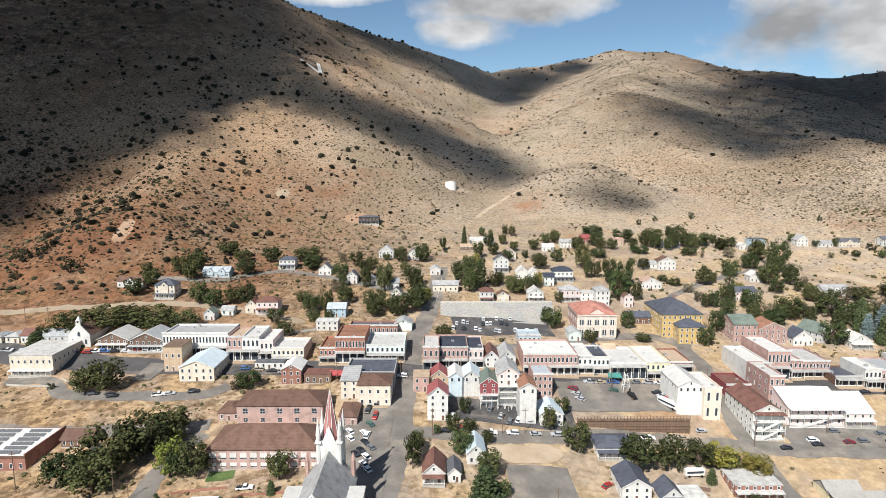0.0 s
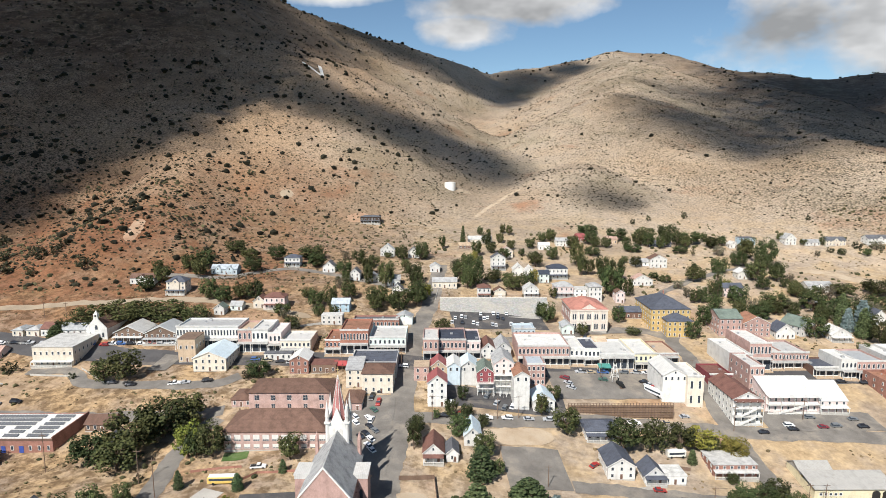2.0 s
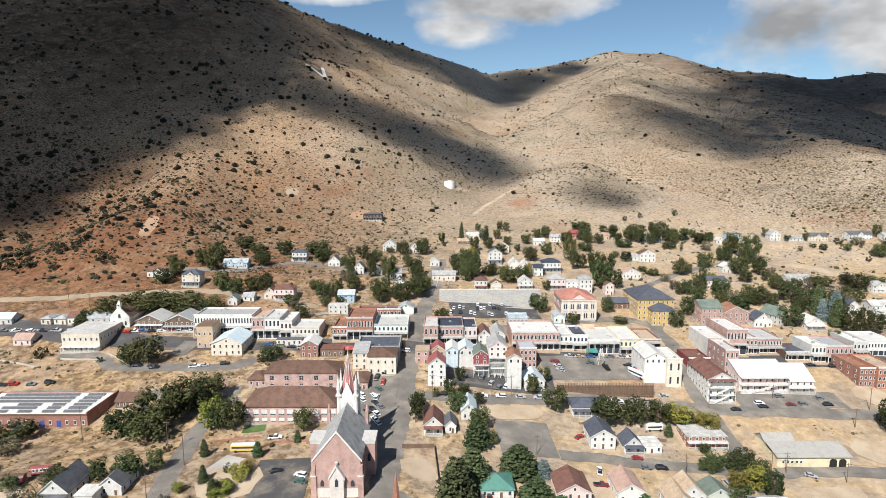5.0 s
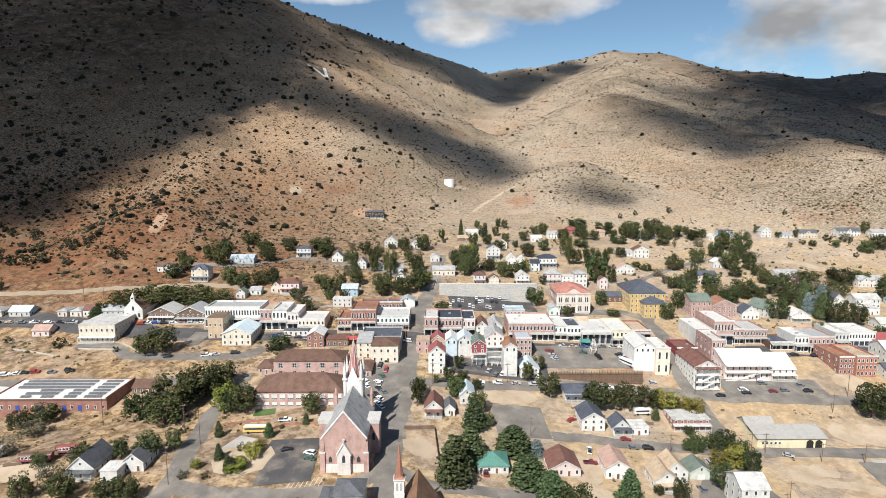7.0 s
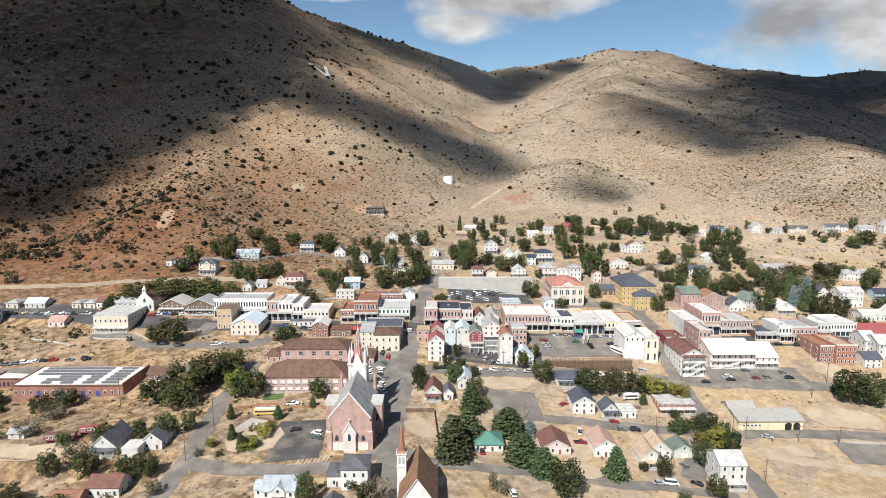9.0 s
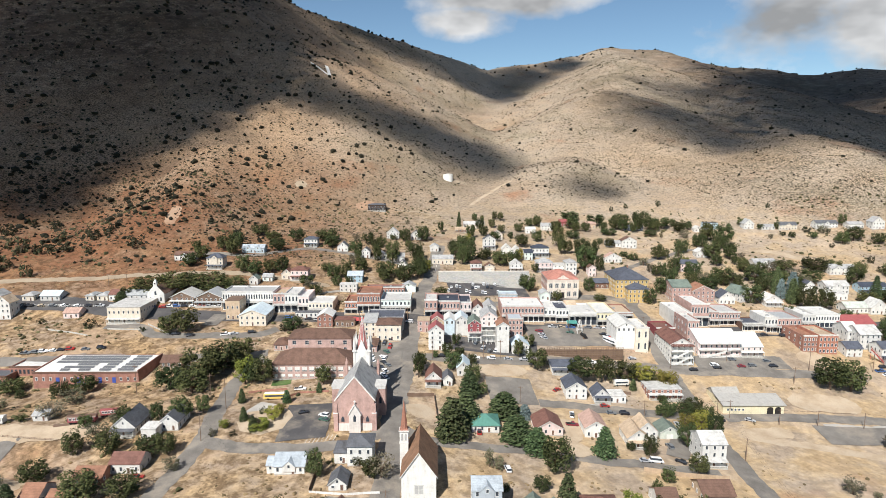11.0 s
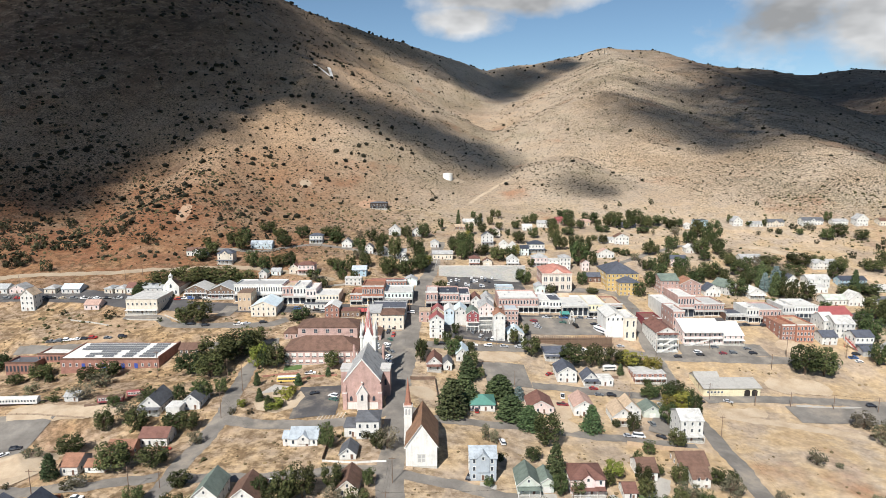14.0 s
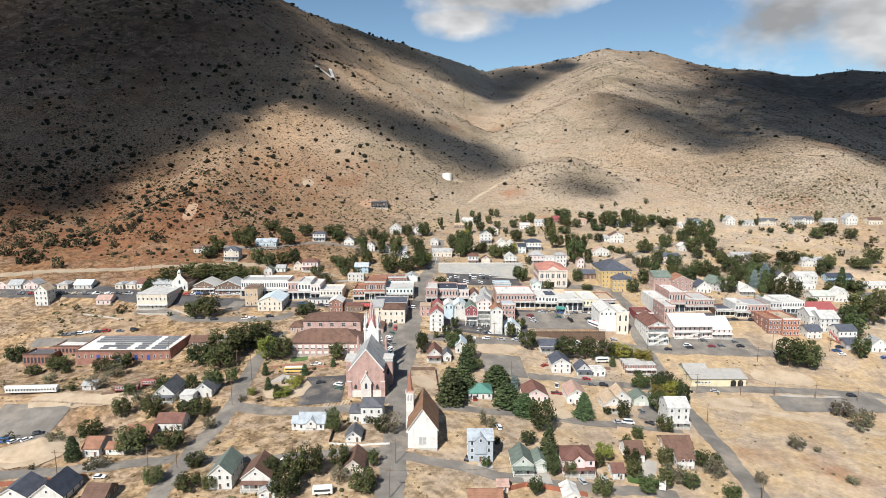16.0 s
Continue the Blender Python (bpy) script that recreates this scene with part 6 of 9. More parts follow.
def icosa():
    if not ICO_V:
        bm = bmesh.new()
        bmesh.ops.create_icosphere(bm, subdivisions=1, radius=1)
        ICO_V.extend([tuple(v.co) for v in bm.verts])
        ICO_F.extend([tuple(v.index for v in f.verts) for f in bm.faces])
        bm.free()
    return np.array(ICO_V), np.array(ICO_F)


def scatter(name, pts, size, mat, label, category, flat=0.7, seed=1):
    """Uneven low bushes at the given points, joined."""
    rng = np.random.default_rng(seed)
    v0, f0 = icosa()
    n = len(pts)
    z = ground_z(pts[:, 0], pts[:, 1])
    s = size if np.ndim(size) else np.full(n, size)
    jit = rng.uniform(0.6, 1.35, (n, len(v0), 1))
    V = v0[None] * jit * s[:, None, None] * np.array([1, 1, flat]) + np.stack([pts[:, 0], pts[:, 1], z + s * flat * 0.35], 1)[:, None, :]
    F = f0[None] + (np.arange(n) * len(v0))[:, None, None]
    return stuff_mesh(name, V.reshape(-1, 3), F.reshape(-1, 3).tolist(), [mat], label, category)


def brush_cover():
    """Sagebrush and juniper on the hills, tufts on the open lots."""
    rng = np.random.default_rng(7)
    mb = make_leaf("sagebrush", (0.030, 0.025, 0.016), (0.10, 0.082, 0.052), 0.0)
    mj = make_leaf("juniper", (0.012, 0.012, 0.007), (0.036, 0.034, 0.020), 0.0)
    mt = make_leaf("dry_tufts", (0.13, 0.10, 0.055), (0.34, 0.25, 0.14), 0.0)
    # hills
    n = 46000
    y = 380 + 1150 * rng.random(n) ** 1.5
    x = (rng.random(n) - 0.5) * 2 * (y * 0.80 + 120)
    p = np.stack([x, y], 1)
    hill = ground_z(x, y) - np.interp(y, [q[0] for q in PROFILE], [q[1] for q in PROFILE])
    patch = wavy(x, y, 90, 6) + 0.7 * wavy(x, y, 27, 8)
    keep = (hill > np.where(x < 0, 1.5, 6)) & (patch + rng.normal(0, 0.6, n) > -0.35)
    p = p[keep]
    s = (0.45 + 0.75 * rng.random(len(p)) ** 2) * (1 + (p[:, 1] - 400) / 1600)
    scatter("sagebrush", p, s, mb, "grey-brown sagebrush scattered over the dry hillsides", "brush", 0.65, 2)
    # dark juniper and pinyon
    n = 11000
    y = 400 + 1500 * rng.random(n) ** 1.35
    x = (rng.random(n) - 0.5) * 2 * (y * 0.80 + 120)
    hill = ground_z(x, y) - np.interp(y, [q[0] for q in PROFILE], [q[1] for q in PROFILE])
    left = smooth(100, -300, x) * smooth(1700, 800, y)
    keep = (hill > 4) & (rng.random(n) < 0.16 + 0.75 * left) & (wavy(x, y, 70, 9) + rng.normal(0, 0.5, n) > -0.2)
    p = np.stack([x, y], 1)[keep]
    s = 0.8 + 2.1 * rng.random(len(p)) ** 2.5
    s = s * (1 + (p[:, 1] - 400) / 2500) * (1 + 0.25 * smooth(50, -150, p[:, 0]))
    scatter("juniper", p, s, mj, "dark juniper bushes dotted over the hillsides", "brush", 0.85, 3)
    # taller pinyon along the skyline and down the rims of the ridges
    pts = []
    for line in (CRESTS[2][0], CRESTS[3][0], CRESTS[1][0][:2]):
        for (x0, y0, _), (x1, y1, _) in zip(line, line[1:]):
            for i in range(int(math.hypot(x1 - x0, y1 - y0) / 7)):
                u = rng.random()
                pts.append((x0 + u * (x1 - x0) + rng.normal(0, 16), y0 + u * (y1 - y0) - abs(rng.normal(0, 38))))
    p = np.array(pts)
    p = p[wavy(p[:, 0], p[:, 1], 60, 4) > -0.25]
    scatter("pinyon", p, 1.8 + 2.6 * rng.random(len(p)) ** 2, mj, "dark pinyon trees along the ridge lines", "trees", 0.85, 8)
    # thicker scrub at the foot of the western spur
    n = 2000
    x, y = rng.uniform(-430, -180, n), rng.uniform(352, 620, n)
    keep = wavy(x, y, 35, 2) + rng.normal(0, 0.5, n) > 0.1
    p = np.stack([x, y], 1)[keep]
    scatter("scrub", p, 0.7 + 1.5 * rng.random(len(p)) ** 2, mj, "dark scrub at the foot of the red spur", "brush", 0.75, 5)
    # leafy scrub between the houses of the upper town
    n = 9000
    x, y = rng.uniform(-330, 560, n), rng.uniform(268, 560, n)
    keep = (wavy(x, y, 48, 3) + 0.8 * wavy(x, y, 17, 6) + rng.normal(0, 0.35, n) > 0.42) & (street_mask(x, y) < 0.02)
    keep &= (x > 30) & (y > 300) | (y > 345)
    p = np.stack([x, y], 1)[keep]
    mg = make_leaf("olive_scrub", (0.030, 0.034, 0.016), (0.12, 0.11, 0.055), 0.0)
    scatter("scrub", p, 0.5 + 1.3 * rng.random(len(p)) ** 2.2, mg, "olive-green scrub between the hillside houses", "brush", 0.85, 6)
    # sage and rabbitbrush on the rough western lots
    n = 5200
    x, y = rng.uniform(-330, -22, n), rng.uniform(60, 300, n)
    keep = (wavy(x, y, 38, 5) + 0.8 * wavy(x, y, 14, 2) + rng.normal(0, 0.45, n) > 0.55) & (street_mask(x, y) < 0.02)
    p = np.stack([x, y], 1)[keep]
    scatter("scrub", p, 0.45 + 1.0 * rng.random(len(p)) ** 2.4, mg, "olive sage and rabbitbrush on rough lots", "brush", 0.75, 9)
    # tufts and weeds on open ground in the town
    n = 42000
    x, y = rng.uniform(-360, 520, n), rng.uniform(20, 540, n)
    keep = (wavy(x, y, 22, 5) + 0.6 * wavy(x, y, 9, 3) + rng.normal(0, 0.6, n) > np.where(x < 0, -0.1, 0.5) + 0.5 * ((x > 115) & (y < 175))) & (street_mask(x, y) < 0.02)
    p = np.stack([x, y], 1)[keep]
    scatter("dry_tufts", p, 0.28 + 0.7 * rng.random(len(p)) ** 3, mt, "dry grass tufts and weeds on bare lots", "grass", 0.6, 4)


def cloud(lobes, base, dense=0.93):
    """A fair-weather cloud high over the valley: flat lobes run together; its shade falls on the hills."""
    skin = "cloud_%d" % round(dense * 100)
    if skin not in MATS:
        m, n, l, b = material(skin, 1.0)
        b.inputs["Base Color"].default_value = (0.9, 0.9, 0.92, 1)
        tr = n.new("ShaderNodeBsdfTransparent")
        mx = n.new("ShaderNodeMixShader")
        # thick in the middle of a billow, ragged and thin towards its rim
        sub = n.new("ShaderNodeVectorMath")
        sub.operation = "SUBTRACT"
        l.new(n.new("ShaderNodeTexCoord").outputs["Generated"], sub.inputs[0])
        sub.inputs[1].default_value = (0.5, 0.5, 0.5)
        flat = n.new("ShaderNodeVectorMath")
        flat.operation = "MULTIPLY"
        flat.inputs[1].default_value = (1, 1, 0)
        l.new(sub.outputs[0], flat.inputs[0])
        ln = n.new("ShaderNodeVectorMath")
        ln.operation = "LENGTH"
        l.new(flat.outputs[0], ln.inputs[0])
        ad = n.new("ShaderNodeMath")
        ad.operation = "MULTIPLY_ADD"
        l.new(noise_fac(n, l, 0.016, 6, 0.6), ad.inputs[0])
        ad.inputs[1].default_value = 0.42
        l.new(ln.outputs["Value"], ad.inputs[2])
        thick = ramp(n, l, ad.outputs[0], ((0.24, (dense, dense, dense)), (0.70, (0.0, 0.0, 0.0))))
        l.new(thick, mx.inputs[0])
        l.new(tr.outputs[0], mx.inputs[1])
        l.new(b.outputs[0], mx.inputs[2])
        l.new(mx.outputs[0], n["Material Output"].inputs["Surface"])
    ob = tagged(new("cloud"), "white flat-bottomed cloud high above the valley", "cloud", "clouds")
    for x, y, r, deep in lobes:
        bm = bmesh.new()
        bmesh.ops.create_icosphere(bm, subdivisions=4, radius=1)
        for v in bm.verts:
            k = 1 + 0.22 * noise.noise(v.co * 2.3 + Vector((x, y, 0)) * 0.01) + 0.10 * noise.noise(v.co * 6 + Vector((y, x, 0)) * 0.01)
            v.co = Vector((v.co.x * r * k, v.co.y * r * deep * k, v.co.z * r * 0.12 * k))
        part("billow", bm, MATS[skin], ob, loc=(x, y, base))
    return ob


# ==== streets and paved lots
street('road', ((134.2, 164.7), (155.6, 158.9), (177.7, 153.2), (195.8, 143.3), (205.5, 135.5)), 6.0, M_DIRT, 'pale dirt track across dry ground')
street('road', ((-16.8, 64.0), (-16.6, 70.9), (-17.0, 97.0), (-17.6, 129.7), (-18.0, 171.8), (-15.4, 220.6), (-14.4, 258.7), (-10.0, 313.5), (-4.1, 355.5), (-0.4, 399.7), (2.2, 427.8)), 10.0, M_ROAD, 'worn grey asphalt street climbing the slope')
street('road', ((119.6, 72.3), (119.8, 88.2), (120.2, 102.0), (121.2, 117.8), (121.8, 133.8), (122.5, 150.0), (122.6, 169.6), (124.7, 194.0), (124.7, 211.7), (124.5, 227.1), (126.1, 247.0), (129.7, 265.7), (132.6, 286.2), (132.6, 315.3), (134.4, 340.5), (135.7, 364.2)), 8.0, M_ROAD, 'worn grey asphalt side street with cracked edges')
street('road', ((-323.5, 293.7), (-247.9, 292.9), (-205.3, 286.2), (-142.9, 274.8), (-46.6, 268.0), (-12.7, 263.5), (35.8, 263.6), (70.1, 267.3), (105.4, 271.9), (180.8, 268.4), (241.5, 274.1), (328.1, 285.4)), 14.5, M_LOT, 'dark asphalt main street between shop fronts')
street('road', ((-16.4, 215.4), (4.7, 216.9), (24.5, 217.4), (47.8, 221.0), (68.5, 223.8), (88.9, 223.7), (105.9, 222.2), (123.8, 223.3), (143.8, 222.1), (167.3, 222.4), (189.8, 221.1), (209.8, 220.5), (228.2, 219.6)), 8.5, M_ROAD, 'grey asphalt street below the shops')
street('road', ((-91.5, 220.3), (-95.2, 212.0), (-98.5, 201.0), (-98.5, 182.6), (-95.7, 160.7), (-94.4, 146.8), (-94.5, 137.2), (-96.7, 122.1), (-97.6, 106.1), (-98.0, 92.6), (-98.9, 81.0), (-99.1, 69.4)), 8.0, M_ROAD, 'worn grey asphalt lane going downhill')
street('road', ((-92.8, 140.1), (-77.6, 136.8), (-60.3, 134.4), (-43.6, 133.3), (-29.8, 137.0), (-15.9, 147.4)), 7.0, M_ROAD, 'grey asphalt lane in front of the church')
street('road', ((-15.9, 146.6), (-5.9, 139.9), (3.6, 137.8), (18.3, 138.0), (35.0, 137.0), (49.3, 135.0), (63.6, 134.0), (78.0, 133.3), (94.1, 132.0), (110.4, 131.2)), 6.0, M_ROAD, 'narrow grey asphalt street past houses')
street('road', ((-16.7, 95.2), (-1.0, 93.2), (15.9, 88.4), (30.3, 84.7), (46.9, 83.8), (67.6, 83.0), (88.5, 82.6)), 5.5, M_ROAD, 'narrow grey asphalt lane past houses')
street('road', ((-98.5, 98.8), (-82.0, 97.1), (-66.2, 95.4), (-51.1, 95.7), (-36.2, 98.3), (-18.1, 96.9)), 5.5, M_ROAD, 'faded grey lane across dry grass')
street('road', ((-174.9, 92.9), (-153.4, 92.7), (-135.0, 94.3), (-118.9, 96.7), (-102.6, 99.1)), 6.0, M_ROAD, 'worn grey lane below the hillside houses')
street('road', ((134.9, 180.0), (152.4, 182.1), (170.1, 181.1), (194.7, 181.5), (216.6, 178.1), (235.8, 177.3)), 7.5, M_ROAD, 'pale grey road past the depot')
street('road', ((-241.7, 226.6), (-213.0, 226.9), (-195.7, 227.1), (-175.3, 226.8), (-147.6, 223.4), (-125.0, 224.3), (-101.7, 223.6), (-90.6, 225.1)), 7.0, M_ROAD, 'grey asphalt lane with parked cars')
street('road', ((-197.7, 262.1), (-185.4, 263.2), (-174.9, 260.3), (-165.8, 251.4), (-154.4, 248.2), (-137.1, 247.4), (-117.9, 245.7), (-102.7, 246.1), (-92.1, 252.4)), 7.0, M_ROAD, 'grey paved drive curving below the slope')
street('road', ((47.9, 180.6), (61.7, 180.3), (81.6, 179.4), (101.6, 179.2), (119.2, 178.9), (128.8, 177.0)), 7.0, M_ROAD, 'grey lane behind houses')
street('road', ((-327.5, 311.4), (-291.9, 320.3), (-253.1, 325.9), (-206.8, 336.5), (-157.4, 345.4), (-111.4, 337.6), (-74.0, 322.6)), 7.0, M_TRAIL, 'narrow dirt road along the hill foot')
street('road', ((-182.9, 380.8), (-141.4, 385.0), (-107.4, 407.7), (-65.4, 391.9), (-25.2, 370.3), (-1.8, 360.5)), 6.0, M_ROAD, 'narrow grey lane past hillside houses')
street('road', ((-1.6, 289.7), (30.7, 297.7), (69.3, 311.2), (114.4, 324.2), (137.0, 312.8)), 8.1, M_ROAD, 'grey street in front of the courthouse')
street('road', ((139.8, 370.3), (166.2, 394.5), (200.3, 420.7), (248.6, 448.9)), 5.1, M_ROAD, 'narrow grey lane through trees')
street('track', ((37.4, 578.9), (48.9, 606.7), (64.9, 634.5), (79.7, 659.4), (93.9, 672.8)), 4.5, M_DIRT, 'pale dirt track up the valley')
street('lot', ((26.8, 242.7), (25.7, 226.1)), 58.4, M_LOT, 'dark asphalt yard behind shops')
street('parking_lot', ((53.0, 250.5), (109.9, 257.3)), 24.5, M_ROAD, 'grey asphalt parking lot with cars')
street('parking_lot', ((8.1, 326.1), (62.8, 331.7)), 27.2, M_LOT, 'dark asphalt parking lot below the stone wall')
street('parking_lot', ((-55.6, 169.7), (-54.3, 139.5)), 20.0, M_LOT, 'dark asphalt church parking lot with white stall lines')
street('parking_lot', ((-27.5, 232.4), (-26.9, 178.2)), 18.1, M_ROAD, 'grey asphalt parking strip beside the street')
street('lot', ((24.4, 189.0), (47.0, 190.2)), 24.0, M_ROAD, 'old faded asphalt yard')
street('dirt_bank', ((16.0, 205.3), (46.0, 210.0)), 10.5, M_DIRT, 'bare tan dirt bank below the street')
street('lot', ((141.8, 231.0), (193.3, 231.9)), 13.0, M_ROAD, 'grey asphalt forecourt')
street('lot', ((172.8, 166.9), (228.7, 166.7)), 15.0, M_ROAD, 'wide grey asphalt lot')
street('lot', ((174.8, 196.1), (208.2, 193.7)), 15.0, M_DIRT, 'pale gravel yard')
street('lot', ((-82.4, 150.9), (-62.9, 161.1)), 22.0, M_DIRT, 'pale dirt playground')
street('lot', ((-203.4, 134.7), (-170.1, 134.8)), 28.3, M_ROAD, 'grey gravel lot')
street('lot', ((-193.3, 151.4), (-141.2, 150.4)), 11.4, M_DIRT, 'pale gravel rail yard')
street('lot', ((-139.2, 269.3), (-129.3, 268.0)), 16.6, M_ROAD, 'grey paved yard')
street('driveway', ((56.9, 146.7), (55.6, 135.0)), 12.0, M_DIRT, 'dusty dirt driveway')
street('driveway', ((57.1, 166.0), (56.1, 146.5)), 12.0, M_DIRT, 'dusty dirt driveway')
street('driveway', ((109.1, 166.8), (98.1, 141.5)), 9.0, M_ROAD, 'asphalt driveway beside the house')
street('dirt_mound', ((-185.5, 110.5), (-165.1, 108.3), (-150.1, 108.5)), 22.8, M_DIRT, 'pale sandy mound of bare dirt')
sand_heap(-163.0, 112.4, 17.0, 12.0, 5.0)
street('driveway', ((31.5, 85.7), (42.1, 86.7)), 6.0, M_PAVE, 'pale concrete driveway')
street('driveway', ((85.6, 104.6), (78.4, 90.2)), 6.0, M_PAVE, 'pale concrete driveway')
street('driveway', ((-136.4, 98.9), (-129.2, 96.0)), 6.6, M_PAVE, 'pale concrete driveway')
street('driveway', ((18.8, 92.9), (17.7, 89.4)), 6.0, M_PAVE, 'pale concrete driveway')
street('driveway', ((73.5, 183.8), (74.1, 181.4)), 8.1, M_PAVE, 'pale concrete driveway')
street('court', ((-82.5, 168.2), (-74.4, 164.8)), 14.0, M_PAVE, 'pale concrete play court')
street('lawn', ((-152.4, 153.8), (-143.8, 153.0)), 5.6, M_LAWN, 'small green lawn beside the rail yard')
street('lawn', ((71.9, 90.1), (86.7, 89.1)), 5.0, M_LAWN, 'narrow green lawn beside a house')
street('lawn', ((-80.1, 193.8), (-71.0, 194.7)), 5.3, M_LAWN, 'green lawn beside the school')
street('sidewalk', ((179.0, 175.6), (208.2, 174.7), (242.3, 172.6)), 2.2, M_PAVE, 'pale concrete sidewalk along the road')
street('yard', ((-10.9, 159.9), (-2.7, 167.6)), 20.0, M_DIRT, 'pale bare dirt yard')
street('yard', ((219.6, 235.3), (203.4, 238.7)), 16.0, M_DIRT, 'pale bare dirt yard below brick buildings')
street('yard', ((136.4, 166.5), (160.4, 168.2)), 9.0, M_DIRT, 'pale bare dirt slope beside the road')
street('dirt_patch', ((-84.0, 539.0), (-66.0, 552.0)), 15.0, M_SLIDE, 'bare orange soil cut beside a hill house')
street('dirt_patch', ((-227.1, 441.0), (-224.5, 426.0), (-222.7, 411.0)), 9.0, M_SLIDE, 'pale orange earth slide on the spur')
street('dirt_patch', ((-152.7, 567.3), (-140.6, 565.2)), 14.0, M_TRAIL, 'bare soil patch on the hillside')
street('dirt_patch', ((272.0, 435.1), (294.6, 427.8), (304.4, 412.1), (324.1, 406.5)), 9.0, M_DIRT, 'bare terraced cut in the eastern slope')
street('dirt_patch', ((395.3, 876.9), (411.4, 883.2)), 16.0, M_TRAIL, 'bare soil patch on the hillside')
street('dirt_patch', ((304.2, 604.4), (315.4, 601.8)), 9.0, M_TRAIL, 'bare soil patch on the hillside')
street('dirt_patch', ((189.9, 937.7), (205.5, 942.2)), 12.0, M_TRAIL, 'bare soil patch on the hillside')
street('dirt_patch', ((17.6, 661.0), (36.4, 662.7)), 12.0, M_TRAIL, 'graded soil bench beside the water tank')
street('trail', ((158.1, 851.1), (177.7, 946.9), (232.2, 1251.5)), 2.2, M_TRAIL, 'straight pale cut trail up the hillside')
street('trail', ((93.9, 672.8), (108.6, 707.9), (130.3, 779.6), (152.9, 784.1)), 2.5, M_TRAIL, 'pale dirt trail up the valley')
street('trail', ((145.4, 1224.6), (134.4, 976.2), (133.6, 877.5)), 2.0, M_TRAIL, 'pale dirt trail up the valley')
street('trail', ((-44.8, 545.7), (-8.6, 543.8), (27.2, 537.1)), 3.5, M_TRAIL, 'pale dirt trail along the hill foot')

# ==== the town
house(-191.2, 368.9, 15.7, 8.0, 4.4, 'gx', 'white', 'brown', z=42.4, dormer=1)
house(-164.4, 357.4, 11.8, 9.0, 8.2, 'hip', 'cream', 'slate', z=38.4, pitch=0.7, dormer=1, porch=1, label='tall cream Victorian house with bay and dark hipped roof')
house(-146.8, 393.4, 17.5, 9.0, 4.1, 'gx', 'teal', 'greyblue', z=44.2, dormer=2)
house(-106.0, 417.4, 11.2, 8.0, 6.5, 'hip', 'white', 'slate', z=45.5, porch=1)
house(-77.4, 405.5, 8.5, 9.0, 4.2, 'gy', 'white', 'darkgrey', z=43.3, pitch=0.9)
house(-56.7, 388.5, 6.8, 9.0, 5.1, 'gy', 'white', 'darkgrey', z=40.9, pitch=0.9)
house(-44.5, 385.2, 8.7, 7.0, 3.1, 'gy', 'white', 'grey', z=40.4, pitch=0.7)
house(-39.6, 449.0, 10.8, 8.0, 5.2, 'gy', 'white', 'greymetal', z=47.9, pitch=0.8)
house(-19.2, 448.1, 8.6, 8.0, 4.6, 'gy', 'white', 'darkgrey', z=46.9, pitch=0.8)
house(-29.7, 378.6, 8.5, 9.0, 4.5, 'gx', 'white', 'grey', z=39.2)
house(-26.2, 364.6, 6.5, 7.0, 3.4, 'gy', 'white', 'darkgrey', z=36.7, pitch=0.9)
house(-2.4, 413.2, 7.1, 8.0, 4.3, 'gy', 'white', 'greymetal', z=41.9, pitch=0.6)
house(4.3, 378.4, 16.1, 8.0, 4.5, 'gx', 'cream', 'grey', z=37.7)
house(-98.0, 338.9, 12.2, 9.0, 7.0, 'hip', 'pinkwhite', 'redbrown', z=33.7, porch=1)
house(-107.3, 339.6, 7.0, 9.0, 4.2, 'gy', 'cream', 'redbrown', z=34.0, pitch=0.9)
house(-58.1, 336.0, 10.4, 9.0, 5.1, 'gx', 'blue', 'greyblue', z=32.4)
house(-60.0, 315.8, 11.7, 7.0, 5.3, 'flat', 'white', 'lightgrey', z=29.9)
house(-19.2, 318.3, 9.2, 9.0, 4.0, 'gy', 'mint', 'greymetal', z=29.5, pitch=0.5, garage=1)
store(-34.6, 312.6, 25.5, 10.0, 5.3, 'brick', 'darkgrey', z=29.2, storeys=1, awning='', shopfront=0, arched=False)
house(-119.5, 333.7, 6.9, 7.0, 3.2, 'gx', 'mint', 'grey', z=33.7)
house(-127.0, 326.3, 5.9, 7.0, 4.1, 'gy', 'white', 'green', z=32.9, pitch=0.8)
house(-306.2, 299.8, 7.6, 9.5, 3.0, 'gy', 'pinkwhite', 'tan', z=28.6)
house(-297.6, 299.8, 8.9, 9.5, 3.4, 'gx', 'lightgrey', 'greymetal', z=28.6)
house(-286.0, 299.3, 10.3, 9.4, 3.4, 'gy', 'pinkwhite', 'grey', z=28.7)
house(-263.9, 299.4, 7.5, 9.4, 3.4, 'hip', 'cream', 'grey', z=28.6)
house(-250.0, 299.8, 12.4, 9.4, 3.4, 'gx', 'lightgrey', 'paleblue', z=28.6)
house(-224.4, 299.8, 5.5, 9.3, 3.4, 'hip', 'cream', 'greymetal', z=28.5)
house(-216.7, 300.3, 6.8, 9.3, 3.4, 'hip', 'cream', 'grey', z=28.4)
house(-209.5, 300.3, 5.5, 9.3, 4.2, 'gx', 'white', 'redbrown', z=28.4)
house(-194.2, 300.0, 16.0, 9.3, 3.4, 'gx', 'white', 'greymetal', z=28.9)
house(-267.6, 281.4, 8.5, 8.7, 10.6, 'gy', 'white', 'tan', z=21.2, pitch=0.9)
house(-225.8, 280.7, 9.5, 8.6, 3.6, 'gx', 'pinkwhite', 'pinkroof', z=22.0)
